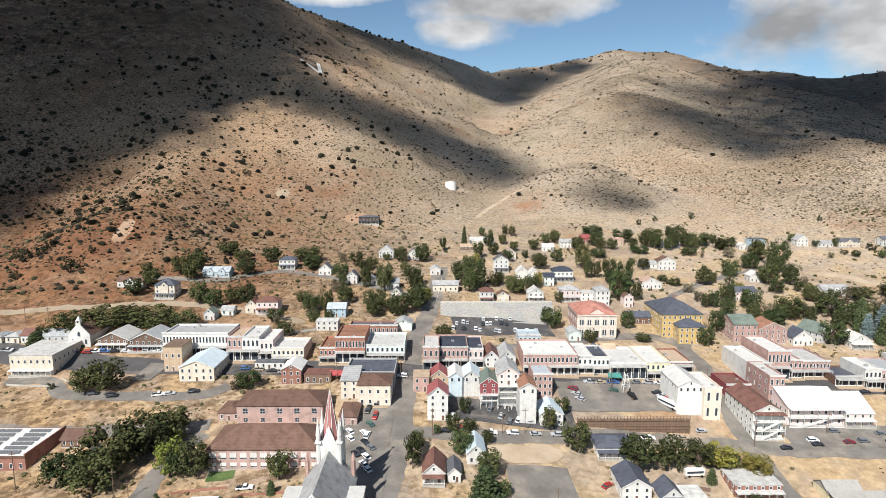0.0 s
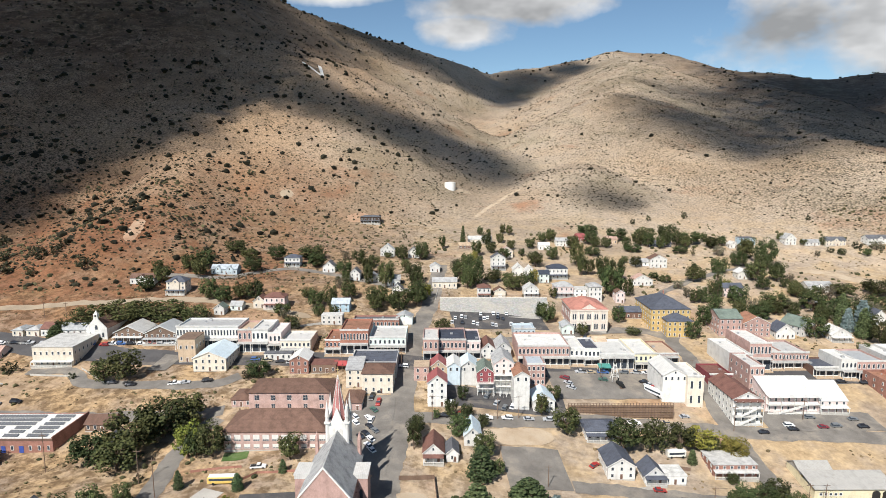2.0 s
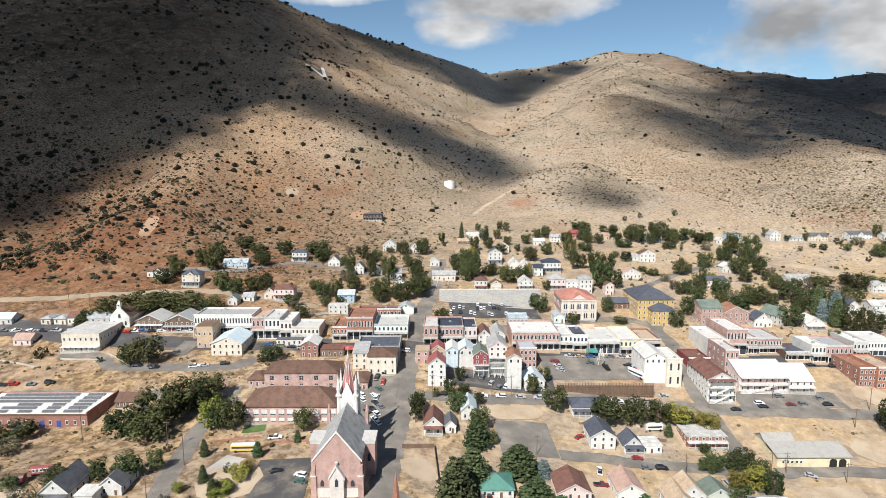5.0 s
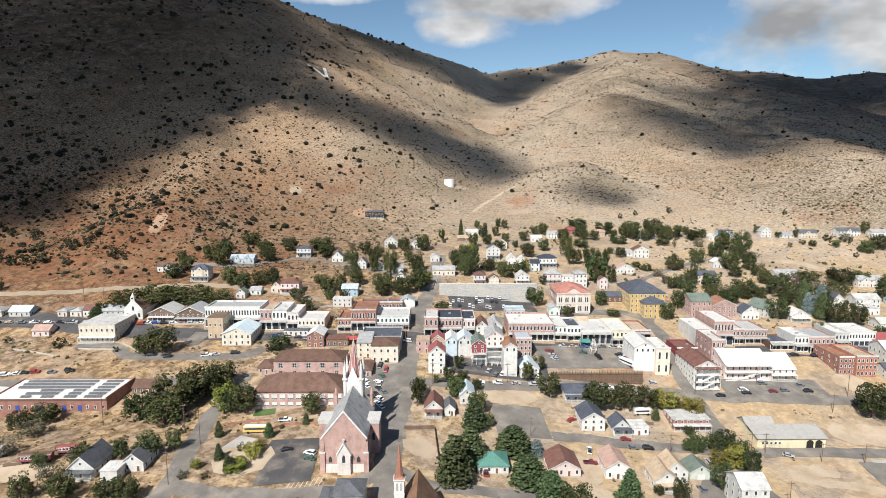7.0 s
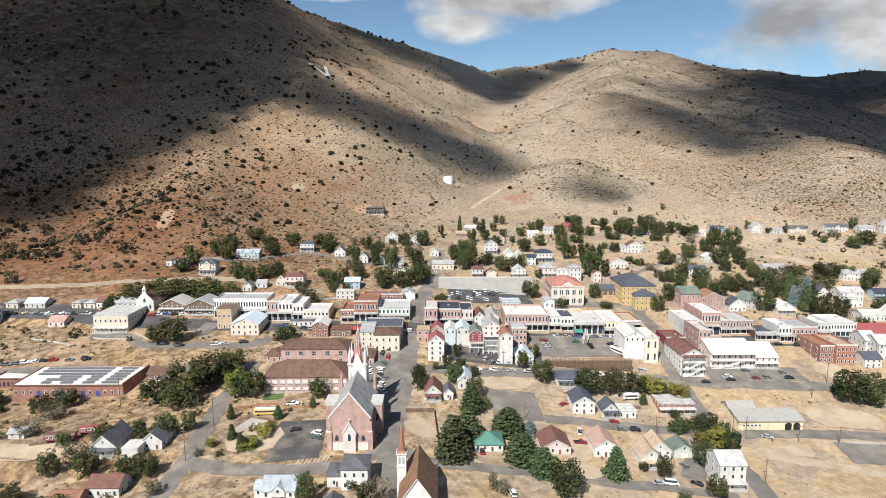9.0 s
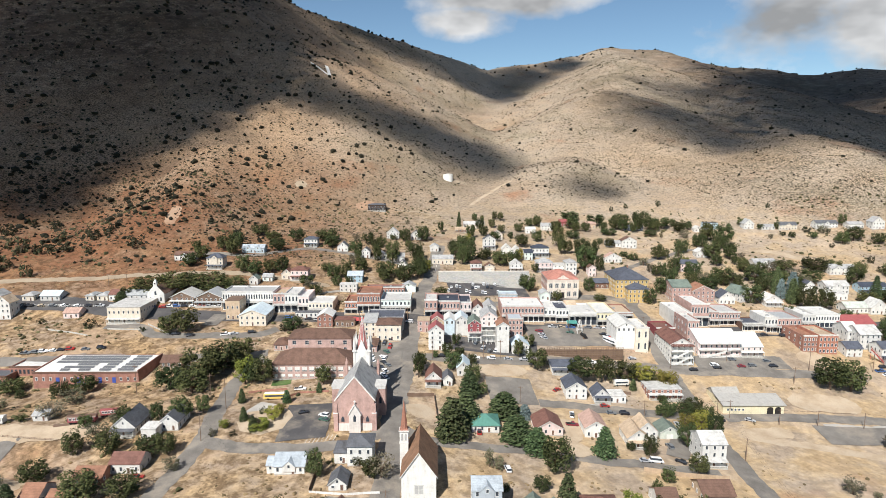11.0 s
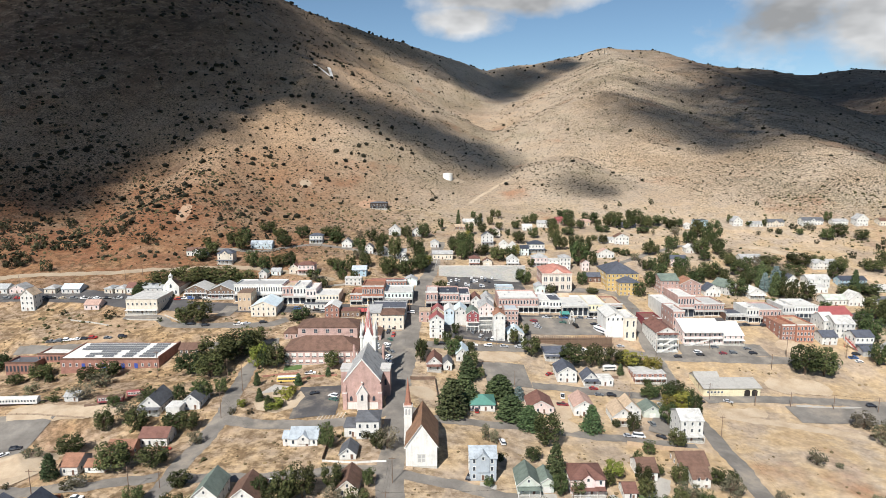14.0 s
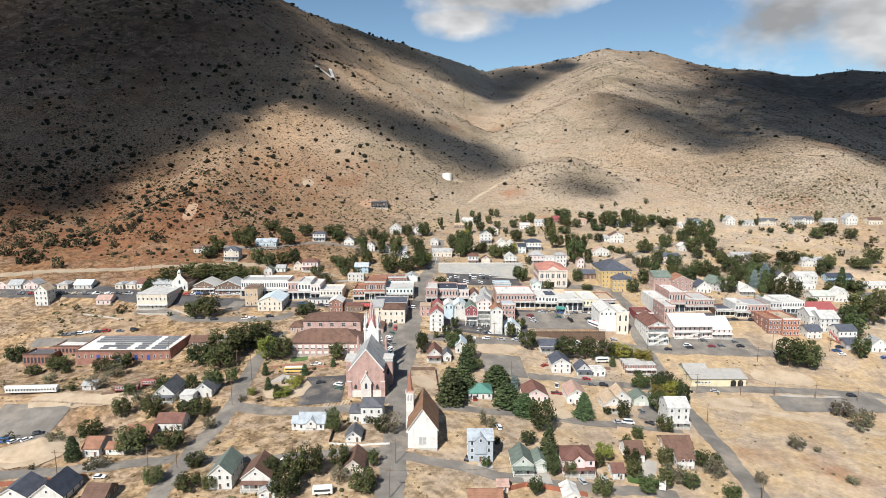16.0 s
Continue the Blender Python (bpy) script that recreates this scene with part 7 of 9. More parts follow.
house(-189.2, 280.7, 20.0, 24.0, 9.8, 'flat', 'cream', 'lightgrey', z=21.2, porch=1, rows=2, label='long cream plaster hall with balcony and flat grey roof', kind='plaster')
house(-162.7, 297.6, 15.3, 16.0, 5.0, 'gy', 'wood', 'lightgrey', z=27.1, pitch=0.45, cover_kind='metal', porch=1)
house(-144.9, 295.8, 17.6, 16.0, 5.3, 'gy', 'wood', 'greymetal', z=26.8, pitch=0.45, cover_kind='metal', porch=1)
store(-118.5, 291.9, 31.8, 18.0, 11.9, 'white', 'grey', z=25.6, n=20, kind='plaster')
store(-97.9, 287.2, 7.1, 18.0, 12.1, 'pinkbrick', 'tan', z=25.1)
store(-90.1, 287.9, 8.4, 20.0, 12.1, 'white', 'lightgrey', z=25.2, kind='plaster')
store(-82.6, 287.7, 6.4, 20.0, 10.4, 'pinkwhite', 'white', z=25.2, kind='plaster')
store(-71.6, 283.8, 15.0, 18.0, 7.6, 'cream', 'lightgrey', z=25.0, kind='plaster', n=7)
store(-52.6, 284.2, 8.0, 20.0, 7.5, 'redbrick', 'rust', z=25.4, cover_kind='shingle', balcony=1)
store(-41.9, 284.7, 14.0, 22.0, 12.7, 'redbrick', 'rust', z=25.5, cover_kind='shingle', n=9, balcony=1)
store(-25.6, 285.8, 18.7, 22.0, 7.9, 'mint', 'lightgrey', z=26.2, kind='plaster', n=8)
house(-65.2, 260.1, 8.8, 12.0, 6.8, 'gy', 'brick', 'white', z=22.3, pitch=0.55, kind='brick', cover_kind='metal')
house(-78.9, 270.5, 13.5, 4.0, 3.4, 'flat', 'white', 'darkgrey', z=24.1)
house(-53.7, 258.3, 11.7, 8.0, 4.2, 'flat', 'wood', 'redbrown', z=22.6)
house(-26.5, 241.1, 13.4, 14.0, 8.9, 'hip', 'cream', 'brown', z=20.7, pitch=0.35, rows=2)
house(-37.4, 245.8, 7.3, 12.0, 8.1, 'shed', 'cream', 'grey', z=21.3)
store(-29.8, 258.1, 21.4, 20.0, 7.4, 'grey', 'slate', z=22.8, storeys=1, awning='', cornice='grey', kind='plaster', shopfront=0, cover_kind='shingle')
house(-123.3, 274.3, 8.5, 12.0, 11.8, 'flat', 'tan', 'wood', z=23.2, rows=2, label='unfinished tan and green building with open wall framing')
house(-108.3, 267.6, 15.6, 20.0, 6.6, 'gy', 'cream', 'paleblue', z=22.3, pitch=0.4, cover_kind='metal', kind='plaster')
house(-61.3, 206.6, 39.0, 19.0, 7.4, 'hip', 'schoolbrick', 'brown', z=13.1, pitch=0.58, wide=((0.9, 11, 2.2, 1.7, 1), (3.9, 11, 2.4, 2.4, 1)), kind='brick', label='long pink brick school wing with a brown shingle roof', name='school_building')
house(-62.4, 231.6, 33.7, 16.0, 7.6, 'hip', 'schoolbrick', 'brown', z=17.7, pitch=0.45, wide=((1.0, 5, 1.6, 1.8, 0), (4.4, 5, 2.0, 2.2, 0)), kind='brick', label='upper pink brick school wing with a brown shingle roof', name='school_building')
house(-83.9, 233.6, 8.4, 12.0, 3.3, 'hip', 'schoolbrick', 'brown', z=17.3, pitch=0.5, kind='brick', name='school_building', label='low brick school annex with brown shingle roof')
house(-35.3, 228.3, 6.9, 14.0, 3.6, 'hip', 'schoolbrick', 'brown', z=18.2, pitch=0.4, kind='brick', name='school_building', label='square brick school annex with brown hipped roof')
store(-212.8, 225.1, 19.3, 18.0, 5.0, 'brick', 'white', z=8.0, storeys=1, awning='', cornice='brown', shopfront=0, arched=False)
store(-226.9, 213.8, 16.2, 12.0, 6.8, 'brick', 'darkgrey', z=4.1, storeys=1, awning='', cornice='brown', shopfront=0, arched=False)
house(-138.1, 220.0, 11.2, 9.0, 3.2, 'gx', 'wood', 'brown', z=12.1)
house(-128.7, 207.0, 6.4, 13.0, 2.8, 'gy', 'white', 'darkgrey', z=9.5, pitch=0.8)
store(-3.6, 275.2, 7.5, 20.0, 11.7, 'pinkbrick', 'lightgrey', z=24.5)
store(6.9, 281.7, 13.6, 22.0, 10.2, 'pinkbrick', 'navy', z=23.9, n=7, balcony=1, cover_kind='shingle')
store(17.4, 283.1, 7.3, 22.0, 9.6, 'pinkwhite', 'navy', z=23.4, cover_kind='shingle')
house(25.0, 279.5, 7.0, 14.0, 5.1, 'gy', 'white', 'redbrown', z=23.3, pitch=0.9)
house(32.7, 280.3, 7.7, 14.0, 5.2, 'gy', 'white', 'grey', z=23.1, pitch=0.9)
store(47.3, 307.2, 11.5, 12.0, 6.6, 'teal', 'greyblue', z=24.3, awning='', kind='siding')
store(52.3, 281.7, 25.5, 24.0, 10.2, 'pinkbrick', 'white', z=21.0, n=13, balcony=1)
store(69.1, 282.7, 7.3, 22.0, 8.6, 'white', 'white', z=20.7, kind='plaster')
store(76.8, 281.7, 8.0, 20.0, 8.6, 'white', 'slate', z=20.3, kind='plaster', cover_kind='shingle')
house(79.8, 293.4, 6.3, 9.2, 3.8, 'gy', 'cream', 'slate', z=21.3, pitch=0.8)
store(88.8, 282.3, 16.9, 26.0, 7.9, 'white', 'white', z=18.9, storeys=1, kind='plaster')
store(103.7, 284.2, 11.7, 26.0, 8.6, 'paleyellow', 'white', z=18.0, kind='plaster')
store(114.8, 282.0, 10.0, 22.0, 9.3, 'brick', 'tan', z=17.3, storeys=1, arched=True)
house(73.7, 317.7, 6.7, 10.1, 4.5, 'gy', 'mint', 'greymetal', z=24.0, pitch=0.5)
house(86.5, 297.1, 7.2, 9.2, 3.9, 'gx', 'paleyellow', 'tan', z=21.2)
house(-0.4, 230.6, 8.1, 10.0, 10.8, 'gy', 'white', 'red', z=18.0, pitch=0.8, cover_kind='metal', label='narrow white and blue house with a red metal roof')
house(0.1, 254.5, 8.1, 10.0, 5.2, 'gy', 'tan', 'red', z=22.0, pitch=0.8, cover_kind='metal', label='weathered house with a red metal roof')
house(-7.6, 250.8, 6.8, 9.0, 6.7, 'flat', 'pinkbrick', 'tan', z=21.7, kind='brick')
house(13.9, 251.0, 7.7, 12.0, 8.9, 'gy', 'white', 'paleblue', z=20.1, pitch=0.7, cover_kind='metal', bare=1)
house(7.1, 249.7, 5.8, 12.0, 8.9, 'gy', 'paleblue', 'white', z=20.6, pitch=0.7, cover_kind='metal', bare=1)
house(20.9, 243.4, 7.2, 12.0, 5.0, 'gy', 'maroon', 'green', z=18.2, pitch=0.7, stilts=5.9, label='tall maroon house on white stilts with green roof')
house(29.0, 244.8, 8.8, 14.0, 5.3, 'gy', 'pinkwhite', 'grey', z=17.4, pitch=0.7, stilts=10.3, label='tall pale house on white timber trestles')
house(35.8, 234.3, 6.7, 12.0, 15.2, 'gy', 'white', 'rust', z=15.4, pitch=0.6, bare=1, label='tall white house with a rust shingle roof')
store(45.2, 255.9, 8.4, 14.0, 10.6, 'pinkbrick', 'greyblue', z=18.5, awning='', storeys=3, shopfront=0)
house(45.4, 233.6, 9.1, 12.0, 5.2, 'gy', 'white', 'paleblue', z=14.7, pitch=0.6, cover_kind='metal')
house(107.0, 252.0, 11.1, 20.0, 13.0, 'gy', 'white', 'white', z=12.9, pitch=0.5, cover_kind='metal', kind='plaster', bare=1, label='tall white plaster hall with a gabled metal roof')
store(115.5, 249.8, 7.3, 20.0, 14.5, 'cream', 'white', z=11.7, storeys=2, n=2, awning='', kind='plaster', shopfront=0, cornice='white', label='tall blank cream plaster hall with a flat white roof')
house(65.9, 215.8, 13.3, 11.0, 4.1, 'hip', 'lightgrey', 'slate', z=10.2, pitch=0.4, porch=1)
house(-1.7, 193.7, 7.4, 12.0, 3.8, 'gy', 'white', 'redbrown', z=13.0, pitch=0.9, porch=1)
house(5.2, 193.0, 4.4, 9.0, 3.5, 'gy', 'white', 'darkgrey', z=12.6, pitch=0.9)
house(13.2, 205.2, 6.4, 12.0, 4.5, 'gy', 'white', 'paleblue', z=13.4, pitch=0.9, cover_kind='metal')
house(133.7, 241.5, 12.4, 24.0, 11.1, 'gy', 'white', 'redbrown', z=8.6, pitch=0.5, galleries=3, label='white three-storey building with outside stairs and brown roof')
store(148.9, 261.1, 6.9, 20.0, 14.7, 'pinkbrick', 'lightgrey', z=12.5, awning='', storeys=3, shopfront=0, sides=1)
store(135.8, 266.4, 11.0, 16.0, 6.3, 'maroon', 'redbrown', z=14.1, awning='', storeys=1, cover_kind='shingle')
house(158.5, 250.2, 23.4, 24.0, 8.2, 'gx', 'pinkwhite', 'white', z=9.9, pitch=0.36, rows=2, galleries=2, cover_kind='metal', label='wide pink clapboard hall with white metal roof and two galleries')
house(176.7, 248.7, 12.8, 22.0, 5.6, 'gx', 'pinkwhite', 'white', z=9.8, pitch=0.5, porch=1, cover_kind='metal')
store(150.5, 282.0, 9.9, 28.0, 11.3, 'white', 'white', z=15.7, kind='plaster', awning='greymetal', arched=False)
store(163.1, 288.0, 11.1, 26.0, 14.6, 'pinkbrick', 'white', z=16.3, n=6)
store(172.6, 288.3, 6.5, 22.0, 9.1, 'pinkbrick', 'lightgrey', z=16.3)
store(183.0, 289.0, 13.6, 22.0, 8.4, 'pinkbrick', 'lightgrey', z=16.4, n=8)
store(193.9, 277.5, 13.3, 16.0, 4.8, 'brown', 'slate', z=15.2, storeys=1, arched=False, kind='siding')
store(203.8, 276.9, 8.0, 18.0, 9.6, 'white', 'white', z=14.6, kind='siding')
store(215.2, 278.3, 14.3, 20.0, 9.3, 'pinkbrick', 'greymetal', z=14.1, n=6)
store(230.6, 283.9, 8.1, 20.0, 9.0, 'lightgrey', 'white', z=15.1, kind='plaster')
store(243.5, 285.8, 15.3, 20.0, 8.7, 'white', 'white', z=15.2, kind='plaster', n=9, awning='')
house(260.8, 281.6, 22.6, 18.0, 3.8, 'gx', 'pinkwhite', 'red', z=14.0, pitch=0.45, cover_kind='metal', label='long pink house under a bright red metal roof')
store(214.1, 255.2, 9.0, 22.0, 9.7, 'brick', 'rust', z=10.2, sides=1, awning='', storeys=3, cornice='white', shopfront=0, cover_kind='shingle')
store(222.9, 253.4, 10.8, 22.0, 11.2, 'redbrick', 'tan', z=9.5, awning='', storeys=3, shopfront=0, cover_kind='shingle')
house(245.7, 261.8, 7.0, 14.0, 7.6, 'gx', 'white', 'white', z=11.7, cover_kind='metal')
house(236.7, 245.0, 9.2, 10.0, 5.1, 'gx', 'white', 'slate', z=8.4)
house(250.6, 254.6, 12.2, 14.0, 9.1, 'gx', 'white', 'lightgrey', z=10.2)
house(254.6, 240.7, 11.2, 10.2, 7.4, 'gx', 'white', 'slate', z=7.5, porch=1)
house(252.0, 231.1, 6.8, 7.1, 3.3, 'gx', 'grey', 'slate', z=5.4, garage=1)
house(266.8, 228.9, 9.6, 9.2, 4.7, 'gy', 'white', 'grey', z=4.7, pitch=0.8)
house(169.3, 328.0, 13.2, 18.0, 10.5, 'gx', 'pinkbrick', 'green', z=20.9, kind='brick', pitch=0.4)
house(184.2, 325.7, 15.9, 14.0, 8.1, 'gy', 'pinkbrick', 'rust', z=20.5, kind='brick', pitch=0.5)
house(200.0, 321.4, 10.9, 10.0, 4.6, 'gy', 'white', 'slate', z=19.9, pitch=0.8)
house(213.8, 328.4, 11.4, 14.0, 5.9, 'gy', 'lightgrey', 'green', z=20.1, pitch=0.8, rz=20)
house(231.8, 321.4, 12.0, 12.0, 4.2, 'gy', 'white', 'white', z=18.6, pitch=0.6, porch=1)
house(196.4, 380.2, 16.3, 9.1, 6.6, 'gx', 'pinkwhite', 'slate', z=30.9, dormer=1)
house(223.2, 415.6, 9.2, 8.1, 4.8, 'gy', 'white', 'white', z=36.1, pitch=0.6, cover_kind='metal')
house(245.0, 361.2, 12.0, 8.0, 4.9, 'hip', 'cream', 'grey', z=26.8)
house(263.8, 392.1, 17.7, 9.1, 4.6, 'gx', 'white', 'grey', z=31.6, dormer=1)
house(317.1, 376.9, 20.0, 9.1, 5.5, 'gx', 'white', 'grey', z=28.9, dormer=2)
house(317.6, 343.0, 19.6, 9.1, 5.6, 'gx', 'blue', 'navy', z=21.7, dormer=1, porch=1)
house(290.1, 342.4, 16.9, 10.1, 6.7, 'gx', 'white', 'lightgrey', z=21.6, dormer=1)
house(284.0, 331.1, 13.1, 9.1, 4.7, 'flat', 'white', 'lightgrey', z=20.0)
house(270.4, 342.7, 11.6, 9.1, 4.2, 'gy', 'white', 'slate', z=22.0, pitch=0.9)
house(280.9, 307.7, 14.9, 10.2, 4.0, 'gx', 'white', 'sage', z=17.0)
house(294.3, 305.3, 11.5, 10.2, 4.8, 'gy', 'white', 'white', z=16.7, pitch=0.9)
house(339.2, 332.9, 17.5, 8.1, 3.2, 'gx', 'white', 'lightgrey', z=19.8)
house(315.5, 306.1, 10.7, 9.2, 3.5, 'gx', 'white', 'darkgrey', z=16.3)
house(268.5, 501.3, 13.0, 9.1, 6.2, 'flat', 'blue', 'slate', z=49.6)
house(252.2, 491.9, 6.9, 7.0, 3.7, 'gy', 'white', 'white', z=47.7, pitch=0.7)
house(304.5, 498.9, 9.4, 9.1, 5.6, 'gy', 'white', 'grey', z=49.9, pitch=0.9)
house(321.4, 494.4, 12.9, 8.0, 3.1, 'gx', 'white', 'grey', z=49.8)
house(338.7, 491.4, 17.4, 9.0, 4.9, 'gx', 'cream', 'darkgrey', z=50.2, dormer=1)
house(373.2, 486.9, 20.7, 9.0, 5.5, 'gx', 'white', 'darkgrey', z=51.8, dormer=1)
house(396.9, 480.3, 14.8, 8.0, 4.2, 'gx', 'white', 'grey', z=52.6)
house(414.5, 475.5, 11.3, 9.0, 7.2, 'gy', 'white', 'grey', z=52.6, pitch=0.8)
house(437.0, 473.0, 13.5, 9.0, 4.8, 'gx', 'cream', 'brown', z=53.4)
house(44.6, 425.7, 10.4, 9.1, 8.8, 'gy', 'white', 'darkgrey', z=41.6, pitch=0.6, porch=1)
house(54.3, 457.4, 9.9, 8.1, 5.2, 'gy', 'cream', 'pinkroof', z=45.6, pitch=0.7)
house(58.1, 412.2, 8.1, 9.1, 4.8, 'gy', 'white', 'white', z=39.5, pitch=0.9)
house(65.8, 408.5, 8.1, 9.1, 4.8, 'gy', 'white', 'white', z=38.6, pitch=0.9)
house(29.6, 366.1, 8.3, 9.0, 6.9, 'hip', 'white', 'redbrown', z=33.7, porch=1)
house(40.1, 368.8, 7.4, 8.0, 3.5, 'gy', 'cream', 'brown', z=34.0, pitch=0.6, garage=1)
house(60.6, 369.5, 9.4, 9.1, 5.4, 'gy', 'white', 'lightgrey', z=33.5, pitch=0.7, porch=1)
house(85.7, 410.9, 14.1, 10.1, 7.5, 'hip', 'white', 'navy', z=37.8, porch=1)
house(74.0, 398.2, 6.9, 8.1, 6.3, 'gx', 'mint', 'navy', z=37.2)
house(82.6, 373.1, 12.2, 10.1, 7.0, 'hip', 'pinkwhite', 'grey', z=33.0, porch=1)
house(94.6, 374.6, 16.0, 10.1, 5.1, 'flat', 'white', 'lightgrey', z=32.6)
house(102.1, 368.7, 8.4, 10.1, 9.9, 'hip', 'white', 'grey', z=30.8)
house(88.6, 483.0, 9.2, 7.1, 4.2, 'gx', 'white', 'white', z=47.8, cover_kind='metal')
house(23.4, 477.9, 12.4, 7.0, 3.0, 'gx', 'wood', 'tan', z=49.6)
house(35.6, 495.7, 19.8, 9.0, 4.3, 'gx', 'cream', 'lightgrey', z=51.1)
house(106.5, 494.4, 11.6, 8.1, 4.9, 'gx', 'white', 'grey', z=49.3)
house(143.7, 399.8, 13.9, 8.1, 4.3, 'gy', 'white', 'pinkroof', z=34.7, pitch=0.5)
house(169.7, 441.8, 12.8, 9.1, 6.8, 'gy', 'white', 'brown', z=40.1, pitch=0.5)
house(157.9, 445.0, 15.0, 8.1, 3.4, 'gx', 'white', 'grey', z=40.7)
house(150.5, 503.2, 10.6, 8.1, 4.4, 'gx', 'tan', 'pinkroof', z=50.0)
house(190.1, 495.4, 19.8, 8.1, 3.1, 'gx', 'navy', 'slate', z=48.6)
house(125.5, 508.7, 8.4, 8.1, 4.4, 'gx', 'red', 'red', z=51.7)
house(118.4, 367.9, 5.6, 8.1, 7.0, 'gy', 'pinkwhite', 'brown', z=29.8, pitch=0.6)
house(118.6, 346.0, 13.4, 9.1, 4.3, 'gx', 'brown', 'slate', z=25.5)
house(-127.7, 153.6, 9.5, 14.0, 3.9, 'gy', 'white', 'darkgrey', z=8.5, pitch=0.9, porch=1)
house(-116.1, 147.0, 6.0, 7.0, 4.7, 'flat', 'white', 'white', z=8.2)
house(-110.5, 155.4, 7.7, 12.0, 3.9, 'gy', 'white', 'darkgrey', z=9.3, pitch=0.8)
house(-115.6, 127.9, 11.2, 9.0, 4.1, 'gx', 'white', 'redbrown', z=4.9)
house(-125.9, 121.1, 10.4, 9.0, 2.8, 'gx', 'rust', 'rust', z=4.2)
house(-137.2, 107.6, 6.5, 10.0, 3.8, 'gx', 'white', 'rust', z=4.2, wing=(8.4, 7.3, 6.3, 2.6))
house(-170.8, 163.6, 6.4, 6.0, 2.6, 'gx', 'lightgrey', 'grey', z=8.5)
house(-149.0, 79.7, 10.7, 11.0, 3.0, 'gy', 'white', 'slate', z=1.7, pitch=0.6)
house(-135.6, 78.8, 11.0, 12.0, 3.3, 'gy', 'white', 'navy', z=2.5, pitch=0.8)
house(-119.0, 76.4, 7.8, 9.0, 2.7, 'gx', 'wood', 'brown', z=3.2)
house(-52.9, 121.1, 10.9, 10.0, 3.3, 'gx', 'white', 'greyblue', z=8.5, dormer=1, wing=(-5.7, 5.7, 6.7, 2.7))
house(-27.9, 124.2, 9.1, 10.0, 7.6, 'hip', 'white', 'darkgrey', z=9.9, pitch=0.5)
house(-35.1, 125.7, 4.8, 9.0, 4.3, 'hip', 'white', 'darkgrey', z=9.8, pitch=0.4)
house(-33.7, 108.4, 6.1, 8.0, 2.4, 'gy', 'white', 'darkgrey', z=9.0, pitch=0.8)
house(-77.3, 84.2, 8.2, 13.0, 5.8, 'gy', 'white', 'green', z=5.0, pitch=0.9)
house(-64.6, 83.3, 10.0, 12.0, 4.3, 'gy', 'white', 'brown', z=5.4, pitch=0.8, porch=1)
house(-59.3, 74.8, 5.5, 6.0, 2.4, 'gy', 'lightgrey', 'grey', z=4.8)
house(-30.7, 88.5, 7.2, 12.0, 3.3, 'gy', 'cream', 'brown', z=7.0, pitch=0.85)
house(20.3, 154.8, 11.3, 11.0, 3.1, 'hip', 'white', 'greenroof', z=7.9, pitch=0.55, cover_kind='metal')
house(47.1, 157.6, 11.6, 13.0, 3.1, 'gy', 'pinkwhite', 'redbrown', z=5.7, pitch=0.55)
house(67.0, 158.5, 9.2, 13.0, 4.6, 'gy', 'white', 'pinkroof', z=4.0, pitch=0.6)
house(66.7, 193.6, 10.0, 13.0, 5.4, 'gy', 'white', 'slate', z=6.3, pitch=0.6)
house(78.8, 190.9, 7.7, 9.0, 3.0, 'gy', 'white', 'slate', z=5.2, pitch=0.9, porch=1)
house(86.3, 190.6, 8.2, 8.0, 3.5, 'flat', 'white', 'white', z=4.5)
house(112.0, 199.9, 16.6, 11.0, 5.0, 'flat', 'brick', 'lightgrey', z=3.1, kind='brick', porch=1)
house(83.4, 153.5, 8.8, 12.0, 4.2, 'gy', 'white', 'tan', z=2.0, pitch=0.75, porch=1)
house(88.7, 157.6, 9.0, 10.0, 5.2, 'gy', 'white', 'tan', z=1.4, pitch=0.9)
house(100.4, 161.8, 8.3, 9.0, 3.2, 'gy', 'sage', 'green', z=0.7, pitch=0.6, garage=1)
house(110.0, 142.6, 9.7, 12.0, 9.4, 'gx', 'white', 'lightgrey', z=-0.5, pitch=0.5, porch=1)
house(16.4, 98.7, 9.6, 9.0, 9.0, 'gx', 'greyblue', 'greyblue', z=6.1, dormer=1)
house(31.9, 93.3, 7.8, 11.0, 3.9, 'gy', 'sage', 'green', z=4.5, pitch=0.85, porch=1)
house(38.9, 94.4, 4.7, 9.0, 4.1, 'gy', 'sage', 'green', z=3.9, pitch=0.7, garage=1)
house(53.4, 96.1, 12.2, 11.0, 6.0, 'hip', 'pinkwhite', 'redbrown', z=2.6, pitch=0.55, porch=1, dormer=1)
house(79.1, 107.3, 7.0, 11.0, 3.9, 'gx', 'white', 'brown', z=1.1)
house(68.3, 92.5, 4.5, 7.0, 3.2, 'gx', 'white', 'redbrown', z=1.3)
house(98.1, 103.6, 6.7, 9.0, 3.8, 'gx', 'white', 'brown', z=-0.1, dormer=2)
house(99.7, 115.1, 11.2, 11.0, 3.0, 'gx', 'tan', 'brown', z=0.3)
house(23.2, 79.6, 4.0, 5.0, 2.4, 'gx', 'pinkwhite', 'pinkroof', z=3.7)
house(47.3, 78.3, 5.6, 8.0, 2.4, 'gy', 'white', 'white', z=1.4)
house(16.3, 71.3, 11.6, 8.0, 3.7, 'gx', 'tan', 'rust', z=2.7)
tree(-212.7, 203.0, 14.5, 7.4)
tree(-182.9, 194.6, 12.2, 7.6)
tree(-222.6, 197.2, 10.4, 5.9)
tree(-242.1, 212.7, 14.4, 9.5)
tree(-173.1, 197.2, 14.2, 8.8)
tree(-203.5, 195.7, 6.1, 4.6)
